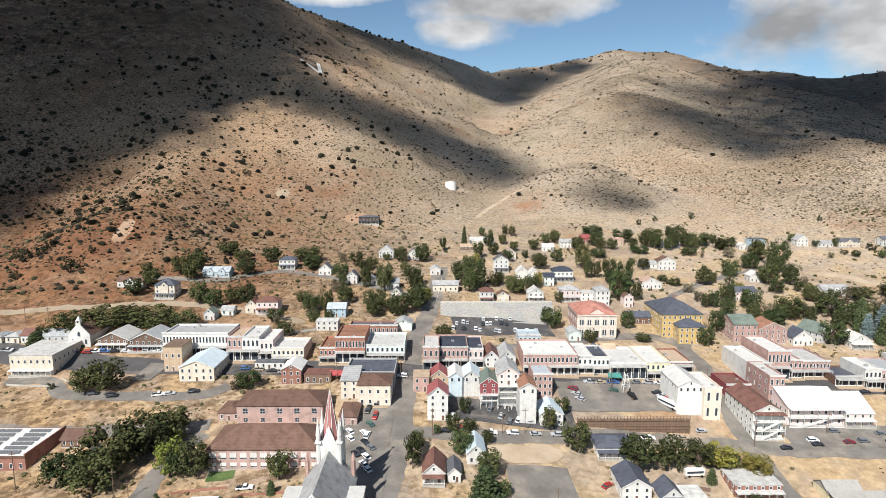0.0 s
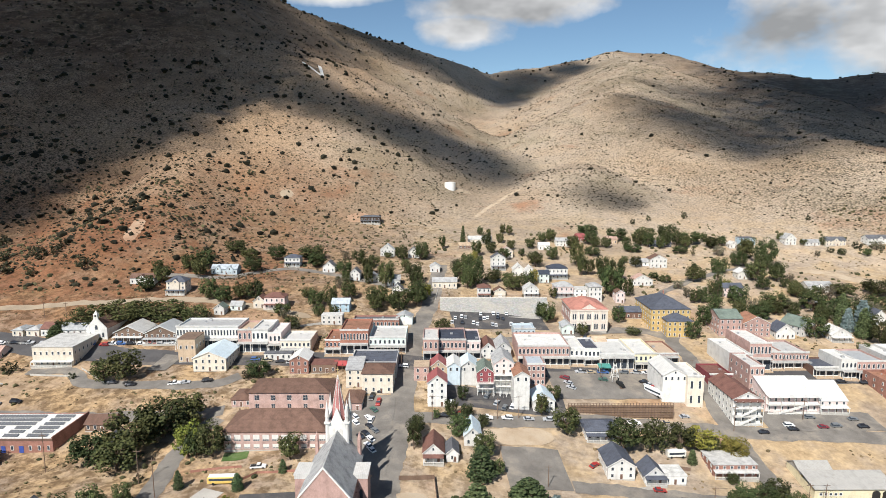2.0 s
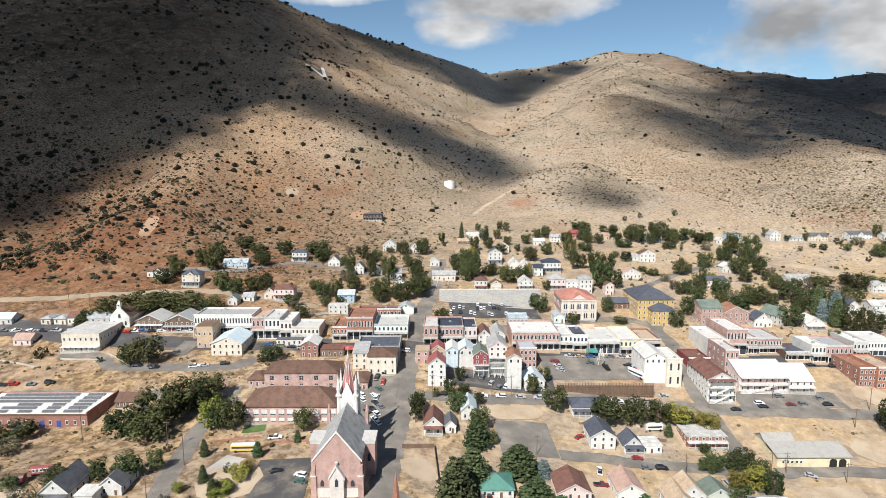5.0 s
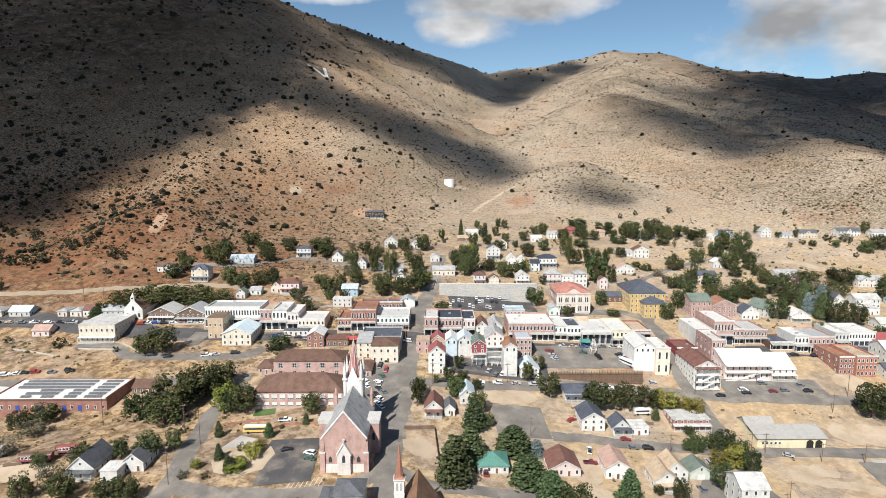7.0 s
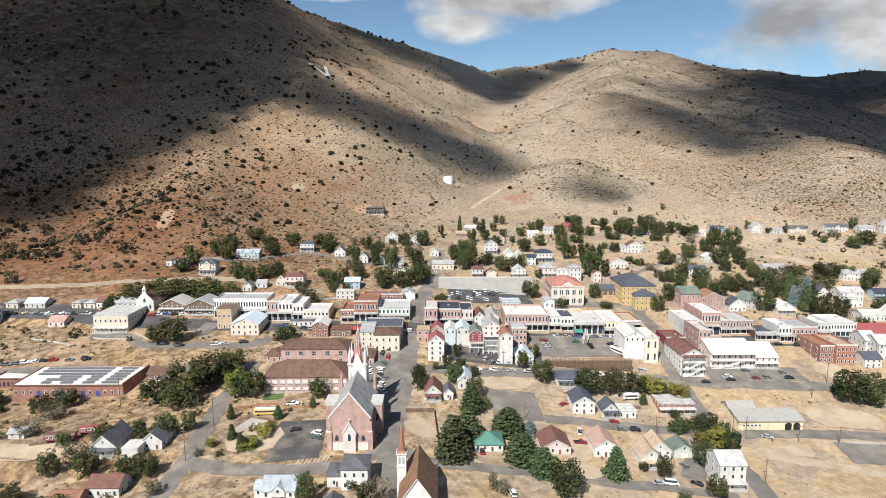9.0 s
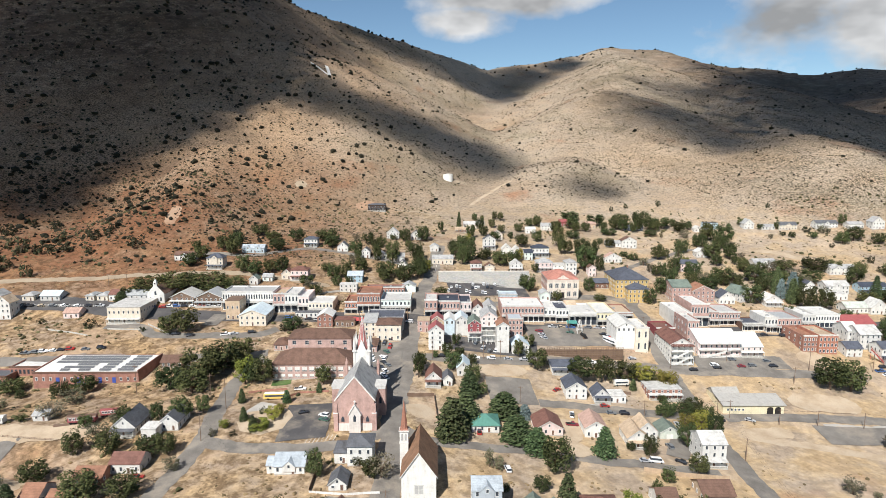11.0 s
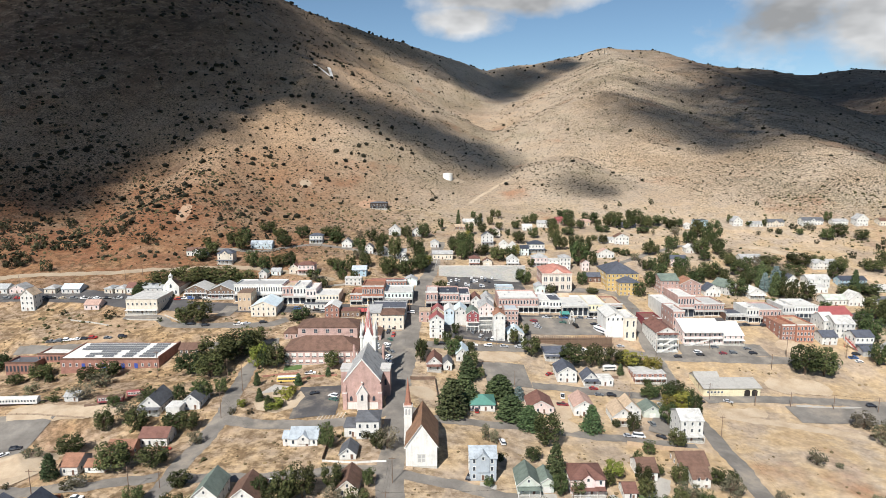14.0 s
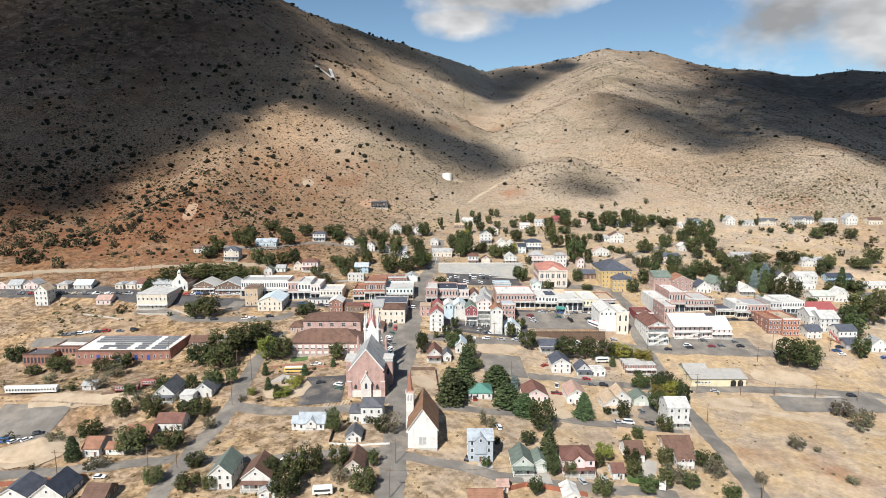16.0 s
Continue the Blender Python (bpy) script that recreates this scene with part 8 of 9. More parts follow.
tree(-147.1, 153.2, 7.1, 5.8)
tree(-179.1, 160.6, 4.9, 3.2)
tree(-116.6, 202.0, 24.6, 16.7)
tree(-130.2, 194.5, 16.2, 12.6)
tree(-109.7, 210.6, 25.2, 15.0)
tree(-117.5, 189.7, 18.6, 12.4)
tree(-102.2, 215.9, 17.2, 13.4)
tree(-109.5, 159.1, 12.0, 9.6)
tree(-119.4, 158.5, 7.2, 8.1)
tree(-102.1, 164.5, 7.4, 8.2)
tree(-128.0, 136.0, 11.2, 9.9)
tree(-142.8, 136.8, 8.9, 10.0)
tree(-112.3, 135.4, 13.3, 7.4)
tree(-104.6, 134.0, 8.9, 8.9)
tree(-130.6, 153.1, 9.5, 8.9)
tree(-122.2, 105.3, 15.8, 11.0)
tree(-107.7, 107.9, 13.9, 7.9)
tree(-147.5, 120.8, 12.6, 8.0)
tree(-92.0, 93.1, 9.4, 5.4)
tree(-88.9, 78.1, 10.6, 6.7)
tree(-103.8, 83.6, 9.0, 6.4)
tree(-81.2, 78.2, 7.0, 5.9)
tree(-84.1, 194.4, 13.5, 13.8)
tree(-90.5, 194.8, 10.8, 12.1)
tree(-54.6, 191.4, 10.1, 10.1)
tree(-43.0, 113.3, 8.2, 10.5)
tree(-46.0, 83.6, 10.8, 12.0)
tree(-51.5, 80.7, 10.7, 11.8)
tree(-60.6, 83.4, 7.2, 8.1)
tree(-36.2, 86.3, 9.1, 10.6)
tree(-26.3, 73.9, 12.0, 8.3)
tree(-24.1, 87.8, 5.5, 7.3)
tree(-28.6, 119.9, 5.9, 4.2)
tree(-23.0, 111.4, 8.1, 7.6)
tree(-53.4, 72.9, 13.7, 9.4)
tree(-146.2, 252.2, 17.3, 14.7)
tree(-155.2, 251.3, 12.6, 10.5)
tree(-190.8, 304.2, 21.4, 12.2)
tree(-176.9, 310.5, 24.8, 12.4)
tree(-152.8, 312.2, 27.9, 12.4)
tree(-137.1, 311.8, 18.7, 10.4)
tree(-202.3, 300.1, 11.0, 6.8)
tree(-166.8, 314.8, 18.8, 11.2)
tree(-131.2, 341.9, 13.4, 11.1)
tree(-141.5, 346.6, 12.2, 12.8)
tree(-122.1, 349.3, 13.6, 9.8)
tree(-112.0, 343.1, 12.1, 14.9)
tree(-83.7, 251.2, 12.6, 8.3)
tree(-81.0, 305.1, 10.5, 7.5)
tree(-90.6, 323.9, 11.6, 7.9)
tree(-74.1, 340.0, 12.0, 11.1)
tree(-65.2, 339.2, 10.0, 13.4)
tree(-55.8, 352.7, 12.3, 11.4)
tree(-37.1, 344.2, 16.8, 12.7)
tree(-23.5, 337.7, 16.6, 13.3)
tree(-12.8, 344.6, 14.8, 16.5)
tree(-16.2, 382.7, 14.5, 13.7)
tree(-34.6, 372.7, 12.8, 17.4)
tree(-48.4, 395.6, 11.2, 14.1)
tree(-65.4, 395.3, 13.4, 10.8)
tree(-170.0, 388.5, 13.2, 13.0)
tree(-180.0, 368.8, 12.7, 11.7)
tree(-163.2, 397.8, 14.9, 13.2)
tree(-153.1, 434.5, 19.8, 9.7)
tree(-129.2, 397.7, 14.9, 10.8)
tree(-121.1, 429.1, 15.8, 11.4)
tree(-95.8, 434.5, 23.8, 10.6)
tree(-87.7, 413.4, 15.4, 11.1)
tree(-58.6, 423.9, 11.8, 11.3)
tree(-12.6, 440.9, 16.1, 13.5)
tree(-28.4, 437.9, 12.1, 11.6)
tree(3.5, 473.7, 6.8, 11.4)
tree(15.0, 387.8, 13.9, 17.0)
tree(24.4, 381.9, 17.2, 20.6)
tree(20.6, 404.8, 12.9, 15.9)
tree(36.9, 388.4, 10.5, 9.3)
tree(50.2, 377.0, 13.7, 11.4)
tree(60.9, 386.4, 12.5, 10.1)
tree(74.3, 433.6, 13.6, 11.8)
tree(90.6, 453.8, 11.8, 10.4)
tree(51.8, 447.4, 11.6, 9.5)
tree(41.1, 489.8, 10.8, 11.0)
tree(30.6, 454.8, 10.2, 13.0)
tree(106.4, 436.4, 13.0, 19.5)
tree(116.0, 373.9, 17.0, 21.2)
tree(121.4, 419.8, 13.3, 13.9)
tree(127.7, 403.0, 12.9, 17.6)
tree(110.7, 417.5, 11.1, 12.3)
tree(75.0, 365.5, 6.7, 7.5)
tree(152.6, 439.9, 11.5, 8.5)
tree(65.2, 329.9, 12.4, 11.7)
tree(61.6, 334.6, 8.2, 10.5)
tree(108.6, 334.7, 9.5, 10.5)
tree(81.5, 311.6, 8.4, 7.3)
tree(112.3, 317.9, 10.3, 4.7)
tree(132.2, 497.8, 16.9, 11.2)
tree(158.1, 509.4, 21.3, 11.4)
tree(180.1, 503.7, 25.4, 13.2)
tree(202.9, 509.5, 21.4, 14.3)
tree(220.5, 499.9, 21.1, 11.3)
tree(234.9, 490.1, 16.6, 10.2)
tree(112.6, 485.1, 10.7, 11.0)
tree(98.3, 504.5, 11.1, 9.5)
tree(162.5, 479.1, 16.4, 6.4)
tree(201.6, 476.6, 16.3, 6.4)
tree(126.1, 467.9, 16.0, 7.1)
tree(184.1, 406.9, 14.5, 12.0)
tree(185.6, 375.6, 13.7, 11.4)
tree(210.7, 424.2, 15.0, 12.4)
tree(195.7, 365.5, 16.8, 12.6)
tree(175.1, 352.0, 11.7, 13.0)
tree(249.9, 462.6, 16.0, 17.7)
tree(255.9, 445.1, 19.3, 21.5)
tree(229.7, 408.3, 18.2, 14.5)
tree(245.7, 409.1, 14.6, 14.6)
tree(231.8, 443.3, 9.3, 12.9)
tree(214.2, 355.1, 19.6, 12.4)
tree(241.2, 377.0, 12.4, 9.9)
tree(197.6, 341.3, 16.0, 10.6)
tree(184.4, 340.8, 12.7, 12.7)
tree(145.5, 315.9, 10.9, 11.4)
tree(159.8, 333.3, 11.3, 13.2)
tree(239.4, 355.1, 19.6, 13.1)
tree(247.6, 345.0, 22.4, 14.3)
tree(275.7, 380.8, 20.7, 9.2)
tree(300.2, 382.6, 24.1, 10.7)
tree(282.3, 357.9, 19.8, 11.0)
tree(310.6, 350.3, 14.4, 15.9)
tree(325.7, 366.8, 13.5, 12.7)
tree(264.1, 309.5, 15.0, 14.7)
tree(251.3, 309.1, 14.9, 16.6)
tree(249.1, 320.0, 12.3, 15.0)
tree(229.6, 294.1, 8.7, 7.8)
tree(314.8, 380.1, 13.8, 10.0)
tree(380.7, 454.9, 19.7, 13.2)
tree(366.1, 448.0, 15.6, 11.3)
tree(396.5, 444.2, 14.0, 10.4)
tree(353.6, 367.9, 20.2, 9.7)
tree(371.7, 379.3, 17.2, 13.8)
tree(319.4, 324.6, 21.5, 8.9)
tree(302.2, 323.1, 15.4, 8.9)
tree(265.4, 290.3, 10.4, 7.0)
tree(291.2, 277.8, 20.3, 15.0)
tree(288.6, 260.2, 19.5, 18.1)
tree(265.0, 243.9, 15.6, 15.3)
tree(269.6, 258.2, 13.0, 14.4)
tree(319.5, 298.4, 11.7, 11.1)
tree(251.7, 218.3, 11.7, 14.3)
tree(44.0, 225.1, 7.1, 9.9)
tree(52.1, 212.6, 13.2, 11.4)
tree(73.1, 205.0, 16.7, 12.4)
tree(84.7, 206.1, 14.0, 12.5)
tree(96.5, 207.8, 12.5, 11.3)
tree(108.3, 208.5, 10.2, 6.3)
tree(5.2, 218.0, 6.9, 8.4)
tree(-9.0, 194.6, 7.0, 13.2)
tree(8.1, 204.4, 10.0, 9.9)
tree(18.1, 212.2, 5.7, 5.7)
tree(-7.7, 204.2, 6.7, 8.1)
tree(-0.7, 216.1, 3.5, 4.5)
tree(11.8, 219.0, 7.0, 5.8)
tree(21.2, 184.1, 6.3, 5.8)
tree(17.1, 193.9, 10.8, 9.6)
tree(109.4, 190.6, 5.4, 4.2)
tree(79.4, 144.6, 4.7, 3.6)
tree(101.3, 129.9, 8.8, 7.9)
tree(86.2, 122.0, 6.4, 5.7)
tree(78.2, 111.6, 4.9, 6.9)
tree(76.4, 99.4, 7.8, 7.8)
tree(62.5, 96.7, 5.8, 5.6)
tree(43.4, 89.7, 7.5, 7.5)
tree(50.0, 90.5, 6.8, 6.3)
tree(75.0, 91.6, 7.6, 7.1)
tree(76.9, 82.0, 9.0, 7.2)
tree(84.8, 85.9, 7.4, 8.2)
tree(59.7, 79.5, 8.9, 6.7)
tree(35.1, 77.2, 6.4, 6.3)
tree(105.4, 114.5, 5.0, 4.2)
tree(105.5, 102.1, 7.9, 6.6)
tree(111.6, 102.4, 6.0, 5.8)
tree(94.8, 87.2, 7.4, 6.6)
tree(108.3, 82.1, 7.3, 5.7)
tree(90.4, 100.8, 7.9, 7.9)
tree(84.4, 105.7, 4.8, 4.9)
tree(18.2, 91.3, 4.5, 3.8)
tree(36.9, 110.2, 7.3, 5.9)
tree(24.0, 106.9, 3.2, 4.0)
tree(120.7, 180.9, 10.5, 8.7)
tree(124.3, 174.4, 7.7, 8.6)
tree(122.5, 162.9, 8.9, 11.0)
tree(116.0, 180.0, 9.5, 7.5)
tree(107.9, 178.6, 9.3, 7.5)
tree(105.4, 151.3, 9.5, 11.1)
tree(86.0, 140.7, 6.9, 9.2)
tree(104.8, 177.8, 8.8, 5.8)
tree(-88.4, 174.6, 4.1, 7.2, 'conifer')
tree(-81.8, 156.2, 4.3, 6.6, 'conifer')
tree(-67.6, 172.5, 4.6, 6.4, 'conifer')
tree(-75.4, 147.7, 4.7, 7.0, 'conifer')
tree(-55.0, 183.2, 3.5, 5.3, 'conifer')
tree(51.5, 236.5, 7.5, 7.5)
tree(10.5, 231.6, 6.0, 7.5)
tree(98.2, 200.4, 4.4, 6.3, 'conifer')
tree(25.7, 254.0, 6.5, 9.7, 'conifer')
tree(-203.9, 294.6, 10.3, 7.0, 'conifer')
tree(12.3, 156.9, 16.3, 13.5, 'conifer')
tree(6.1, 142.9, 15.5, 18.1, 'conifer')
tree(15.2, 180.6, 11.8, 13.1, 'conifer')
tree(29.6, 165.6, 16.8, 11.3, 'conifer')
tree(39.4, 136.1, 11.7, 10.8, 'conifer')
tree(32.6, 144.6, 15.7, 11.2, 'conifer')

tree(43.1, 97.1, 8.8, 15.7, "conifer")

tree(66.8, 138.0, 10.3, 12.6, 'conifer')
tree(-143.4, 101.1, 7.1, 10.3, 'conifer')
tree(306.9, 322.2, 9.4, 20.9, 'conifer')
tree(244.7, 335.8, 8.8, 21.5, 'conifer')
tree(247.0, 319.5, 10.2, 18.9, 'conifer')
tree(20.6, 479.9, 5.7, 18.9, 'conifer')
tree(202.4, 207.5, 19.2, 16.4)
tree(212.6, 206.7, 18.0, 15.7)
tree(38.7, 165.3, 7.3, 6.8, 'spruce')
tree(250.0, 325.7, 12.9, 21.1, 'spruce')
tree(-93.7, 195.7, 12.3, 13.7, 'yellow')
tree(105.0, 209.7, 16.1, 8.6, 'yellow')
tree(116.5, 204.7, 12.7, 8.5, 'yellow')
tree(218.8, 321.4, 18.0, 13.0)
tree(116.2, 207.3, 10.0, 7.0, 'yellow')
tree(111.3, 166.7, 9.0, 8.0, 'yellow')
tree(118.8, 168.2, 12.0, 9.0, 'yellow')
tree(65.8, 101.7, 8.9, 7.5, 'yellow')
tree(-69.3, 156.2, 8.1, 6.0, 'yellow')
tree(-72.8, 148.8, 10.6, 4.7, 'yellow')
tree(-88.3, 150.7, 5.3, 3.6, 'yellow')
tree(-67.9, 161.6, 5.5, 4.3, 'yellow')
tree(-168.6, 164.6, 12.5, 7.4, 'grey')
tree(-171.5, 185.3, 13.4, 7.1, 'grey')
tree(-159.0, 115.6, 9.4, 6.9, 'grey')
tree(-133.2, 152.8, 8.0, 7.8, 'grey')
tree(-19.5, 111.6, 9.2, 9.2, 'grey')
tree(-30.5, 126.6, 7.4, 6.6, 'grey')
tree(-137.0, 144.2, 10.5, 7.6, 'grey')
tree(-129.9, 95.2, 8.7, 4.8, 'grey')
tree(-199.2, 175.6, 8.7, 5.8, 'grey')
tree(-200.4, 164.1, 6.3, 3.7, 'grey')
tree(19.6, 123.4, 3.9, 7.6, 'grey')
tree(23.0, 121.7, 4.4, 5.9, 'grey')
tree(198.9, 155.5, 13.7, 7.9, 'grey')
tree(196.1, 139.4, 10.4, 9.8, 'grey')
tree(203.2, 144.9, 7.9, 8.9, 'grey')
tree(155.0, 120.6, 8.7, 6.5, 'grey')
tree(162.7, 118.0, 3.8, 2.6, 'grey')
tree(161.8, 94.5, 6.1, 3.4, 'grey')
tree(124.7, 93.1, 6.5, 4.8, 'grey')
tree(-35.2, 79.5, 8.0, 6.7, 'grey')
tree(107.9, 95.7, 10.9, 7.3, 'grey')
tree(90.6, 90.8, 10.7, 7.1, 'grey')
tree(-124.5, 112.8, 9.3, 7.8, 'grey')
tree(-73.4, 150.9, 8.1, 4.2, 'grey')
tree(-98.5, 124.0, 7.3, 5.4, 'grey')
tree(-273.1, 390.0, 12.5, 9.6, 'shrub')
tree(-262.4, 392.5, 9.7, 7.5, 'shrub')
tree(-234.2, 378.0, 14.1, 8.3, 'shrub')
tree(-261.1, 399.8, 7.8, 6.5, 'shrub')
tree(-314.9, 334.4, 17.1, 12.4, 'shrub')
tree(-322.4, 374.1, 18.6, 15.5, 'shrub')
tree(-304.7, 374.3, 14.0, 10.4, 'shrub')
tree(-388.9, 431.5, 20.7, 11.5, 'shrub')
tree(-306.3, 401.6, 11.8, 7.7, 'shrub')
tree(-205.7, 261.4, 8.1, 5.8, 'shrub')
tree(-166.9, 269.2, 4.5, 4.2, 'shrub')
tree(-241.8, 272.1, 5.3, 3.4, 'shrub')
tree(-119.4, 304.1, 8.1, 5.5, 'shrub')
tree(-368.1, 429.9, 15.5, 10.3, 'shrub')
tree(-287.3, 329.2, 10.3, 9.5, 'shrub')
tree(-345.0, 375.8, 14.1, 10.4, 'shrub')
tree(-290.0, 374.3, 18.6, 10.4, 'shrub')
tree(-266.9, 371.9, 9.3, 6.2, 'shrub')
tree(-230.7, 396.2, 6.8, 5.4, 'shrub')
tree(-337.4, 446.7, 10.7, 8.3, 'shrub')
tree(-340.6, 352.5, 13.4, 9.9, 'shrub')
tree(-310.1, 339.3, 13.0, 9.7, 'shrub')
tree(-363.3, 454.5, 10.8, 8.4, 'shrub')
tree(326.4, 474.1, 8.0, 5.0, 'shrub')
tree(259.1, 363.5, 6.5, 4.1, 'shrub')
tree(351.7, 478.9, 9.1, 6.3, 'shrub')
tree(351.5, 439.2, 6.5, 4.7, 'shrub')
tree(396.1, 419.4, 10.4, 8.1, 'shrub')
tree(357.3, 399.2, 8.0, 6.7, 'shrub')
tree(411.2, 433.7, 10.6, 7.0, 'shrub')
tree(352.3, 377.4, 9.6, 6.4, 'shrub')
tree(204.4, 563.2, 6.5, 5.7, 'shrub')
tree(242.7, 571.4, 7.8, 7.3, 'shrub')
tree(348.7, 543.7, 6.3, 5.6, 'shrub')
tree(185.3, 552.4, 6.3, 5.6, 'shrub')
tree(-29.2, 501.4, 4.7, 4.6, 'shrub')
tree(-197.9, 580.6, 5.2, 4.3, 'shrub')
tree(-185.5, 583.3, 9.2, 5.8, 'shrub')
tree(-87.4, 250.0, 7.1, 5.6, 'shrub')
tree(-80.4, 156.0, 3.8, 2.4, 'shrub')
tree(-90.7, 145.3, 4.2, 2.9, 'shrub')
tree(-75.1, 162.1, 4.4, 3.1, 'shrub')
tree(-82.7, 145.0, 3.7, 2.3, 'shrub')
tree(-105.1, 180.8, 4.1, 3.3, 'shrub')
tree(-171.8, 254.5, 4.3, 3.3, 'shrub')
tree(-155.8, 95.3, 3.0, 2.5, 'shrub')
tree(-184.4, 123.3, 5.9, 3.8, 'shrub')
tree(-133.2, 94.7, 6.5, 3.9, 'shrub')
tree(19.6, 376.5, 11.3, 16.2)
tree(27.5, 433.0, 6.8, 11.1, 'yellow')
tree(37.7, 519.8, 6.6, 7.9)
tree(58.7, 525.9, 6.6, 8.9)
tree(64.3, 521.4, 7.3, 9.7)
tree(53.1, 495.8, 8.3, 9.2)
tree(43.0, 465.0, 9.9, 9.5)
tree(40.7, 392.7, 7.8, 8.9)
tree(47.4, 383.2, 11.0, 10.0)
tree(52.7, 378.0, 6.5, 7.9)
tree(66.1, 391.7, 8.5, 10.8, 'yellow')
tree(77.7, 482.6, 10.2, 9.1)
tree(90.4, 501.6, 9.2, 8.6)
tree(99.5, 510.7, 8.7, 9.6)
tree(105.0, 414.9, 8.9, 16.4)
tree(116.9, 488.0, 7.6, 10.8)
tree(133.9, 489.4, 10.3, 9.1)
tree(143.2, 488.4, 10.3, 9.9)
tree(114.7, 374.2, 9.2, 22.1, 'poplar')
tree(117.2, 403.6, 8.1, 10.5)
tree(119.1, 372.5, 8.1, 13.0)
tree(146.7, 448.5, 6.4, 6.1)
tree(159.7, 486.9, 9.0, 10.8)
tree(171.0, 492.4, 10.4, 10.9)
tree(179.7, 490.2, 12.4, 12.5)
tree(188.7, 487.4, 9.0, 10.8)
tree(242.6, 429.4, 9.2, 14.7)
tree(252.1, 434.9, 8.7, 13.4)
tree(251.8, 422.8, 9.1, 12.4, 'grey')
tree(243.2, 384.1, 9.4, 9.4)
tree(252.0, 404.3, 7.6, 7.7, 'grey')
tree(242.4, 394.3, 6.9, 7.6)
tree(192.1, 411.2, 7.1, 7.8)
tree(193.6, 429.1, 4.9, 7.4)
tree(182.4, 364.9, 5.3, 18.5, 'poplar')
tree(167.4, 365.1, 7.9, 9.5)
tree(172.5, 365.2, 9.0, 10.8)
tree(165.7, 373.5, 7.0, 7.8, 'grey')
tree(202.2, 393.8, 8.5, 6.2, 'yellow')
tree(190.8, 350.0, 7.7, 10.4)
tree(197.9, 350.7, 9.2, 11.0, 'grey')
tree(203.1, 347.2, 10.1, 10.9)
tree(212.9, 349.7, 9.2, 10.4)
tree(219.7, 351.1, 9.2, 11.1, 'grey')
tree(222.9, 347.4, 9.2, 10.4)
tree(247.1, 375.7, 8.2, 7.2)
tree(254.9, 376.6, 9.8, 8.6)
tree(259.7, 372.4, 10.8, 11.1, 'grey')
tree(235.7, 340.1, 10.9, 11.4)
tree(244.2, 342.4, 11.0, 12.1, 'grey')
tree(243.8, 328.5, 8.2, 15.1, 'spruce')
tree(261.2, 341.8, 12.5, 13.2)
tree(271.1, 345.7, 11.1, 12.2, 'grey')
tree(194.8, 491.3, 10.4, 15.0)
tree(205.6, 494.4, 11.9, 12.6)
tree(211.5, 490.6, 10.4, 10.9)
tree(209.1, 468.2, 4.0, 9.6, 'poplar')
tree(234.3, 506.6, 7.1, 8.6)
tree(234.7, 491.4, 9.8, 9.2)
tree(245.8, 496.3, 9.2, 9.3)
tree(230.5, 469.2, 12.0, 8.8, 'grey')
tree(248.4, 470.0, 8.7, 10.4, 'grey')
tree(258.1, 476.6, 8.1, 10.6)
tree(-114.0, 358.3, 7.2, 6.9, 'grey')
tree(-69.8, 324.8, 8.1, 7.4)
tree(-63.0, 339.8, 5.9, 7.7)
tree(-46.7, 378.0, 8.2, 13.8)
tree(-37.3, 334.6, 11.2, 11.7)
tree(-26.1, 343.4, 7.5, 10.2, 'grey')
tree(-31.3, 374.0, 5.4, 19.4, 'poplar')
tree(-11.8, 349.6, 11.6, 11.0)
tree(-7.4, 358.5, 8.8, 9.4, 'yellow')
tree(-13.5, 379.3, 9.3, 9.2)
tree(-23.5, 410.8, 7.7, 8.5)
tree(-89.1, 319.3, 5.6, 6.2, 'grey')
tree(-77.6, 304.4, 5.8, 6.9, 'grey')
tree(-61.8, 378.9, 7.1, 8.5)
tree(-110.6, 417.6, 6.0, 7.9)
tree(-88.3, 413.7, 10.0, 7.8)
car(-225.6, 233.3, 2, 'grey', 'pickup')
car(-221.6, 234.0, 179, 'grey', 'suv')
car(-216.7, 234.6, 1, 'white', 'suv')
car(-211.8, 234.9, 177, 'white', 'sedan')
car(-207.2, 235.1, -3, 'black', 'sedan')
car(-202.1, 235.3, 2, 'red', 'suv')
car(-193.4, 234.6, 0, 'grey', 'sedan')
car(-185.3, 235.8, 0, 'black', 'suv')
car(-149.9, 249.2, 8, 'black', 'suv')
car(-140.6, 247.0, 8, 'black', 'suv')
car(-120.5, 246.8, 8, 'white', 'pickup')
car(-115.7, 247.1, 8, 'silver', 'sedan')
car(-106.0, 248.3, 8, 'black', 'suv')
car(-289.6, 289.7, -2, 'grey', 'suv')
car(-282.2, 289.3, 3, 'red', 'sedan')
car(-274.1, 289.0, 0, 'blue', 'sedan')
car(-266.7, 289.1, 181, 'silver', 'suv')
car(-259.9, 289.4, 183, 'black', 'pickup')
car(-252.3, 289.6, 178, 'tan', 'sedan')
car(-244.4, 289.3, -3, 'grey', 'suv')
car(-237.0, 288.9, 182, 'white', 'pickup')
car(-229.0, 288.7, 176, 'white', 'sedan')
car(-221.8, 289.0, -1, 'black', 'sedan')
car(-214.7, 289.4, 2, 'silver', 'pickup')
car(-170.2, 287.6, 1, 'white', 'pickup')
car(-165.5, 287.7, 1, 'blue', 'suv')
car(-160.3, 287.8, 3, 'black', 'suv')
car(-155.1, 287.6, 1, 'white', 'sedan')
car(-149.7, 287.3, 2, 'red', 'sedan')
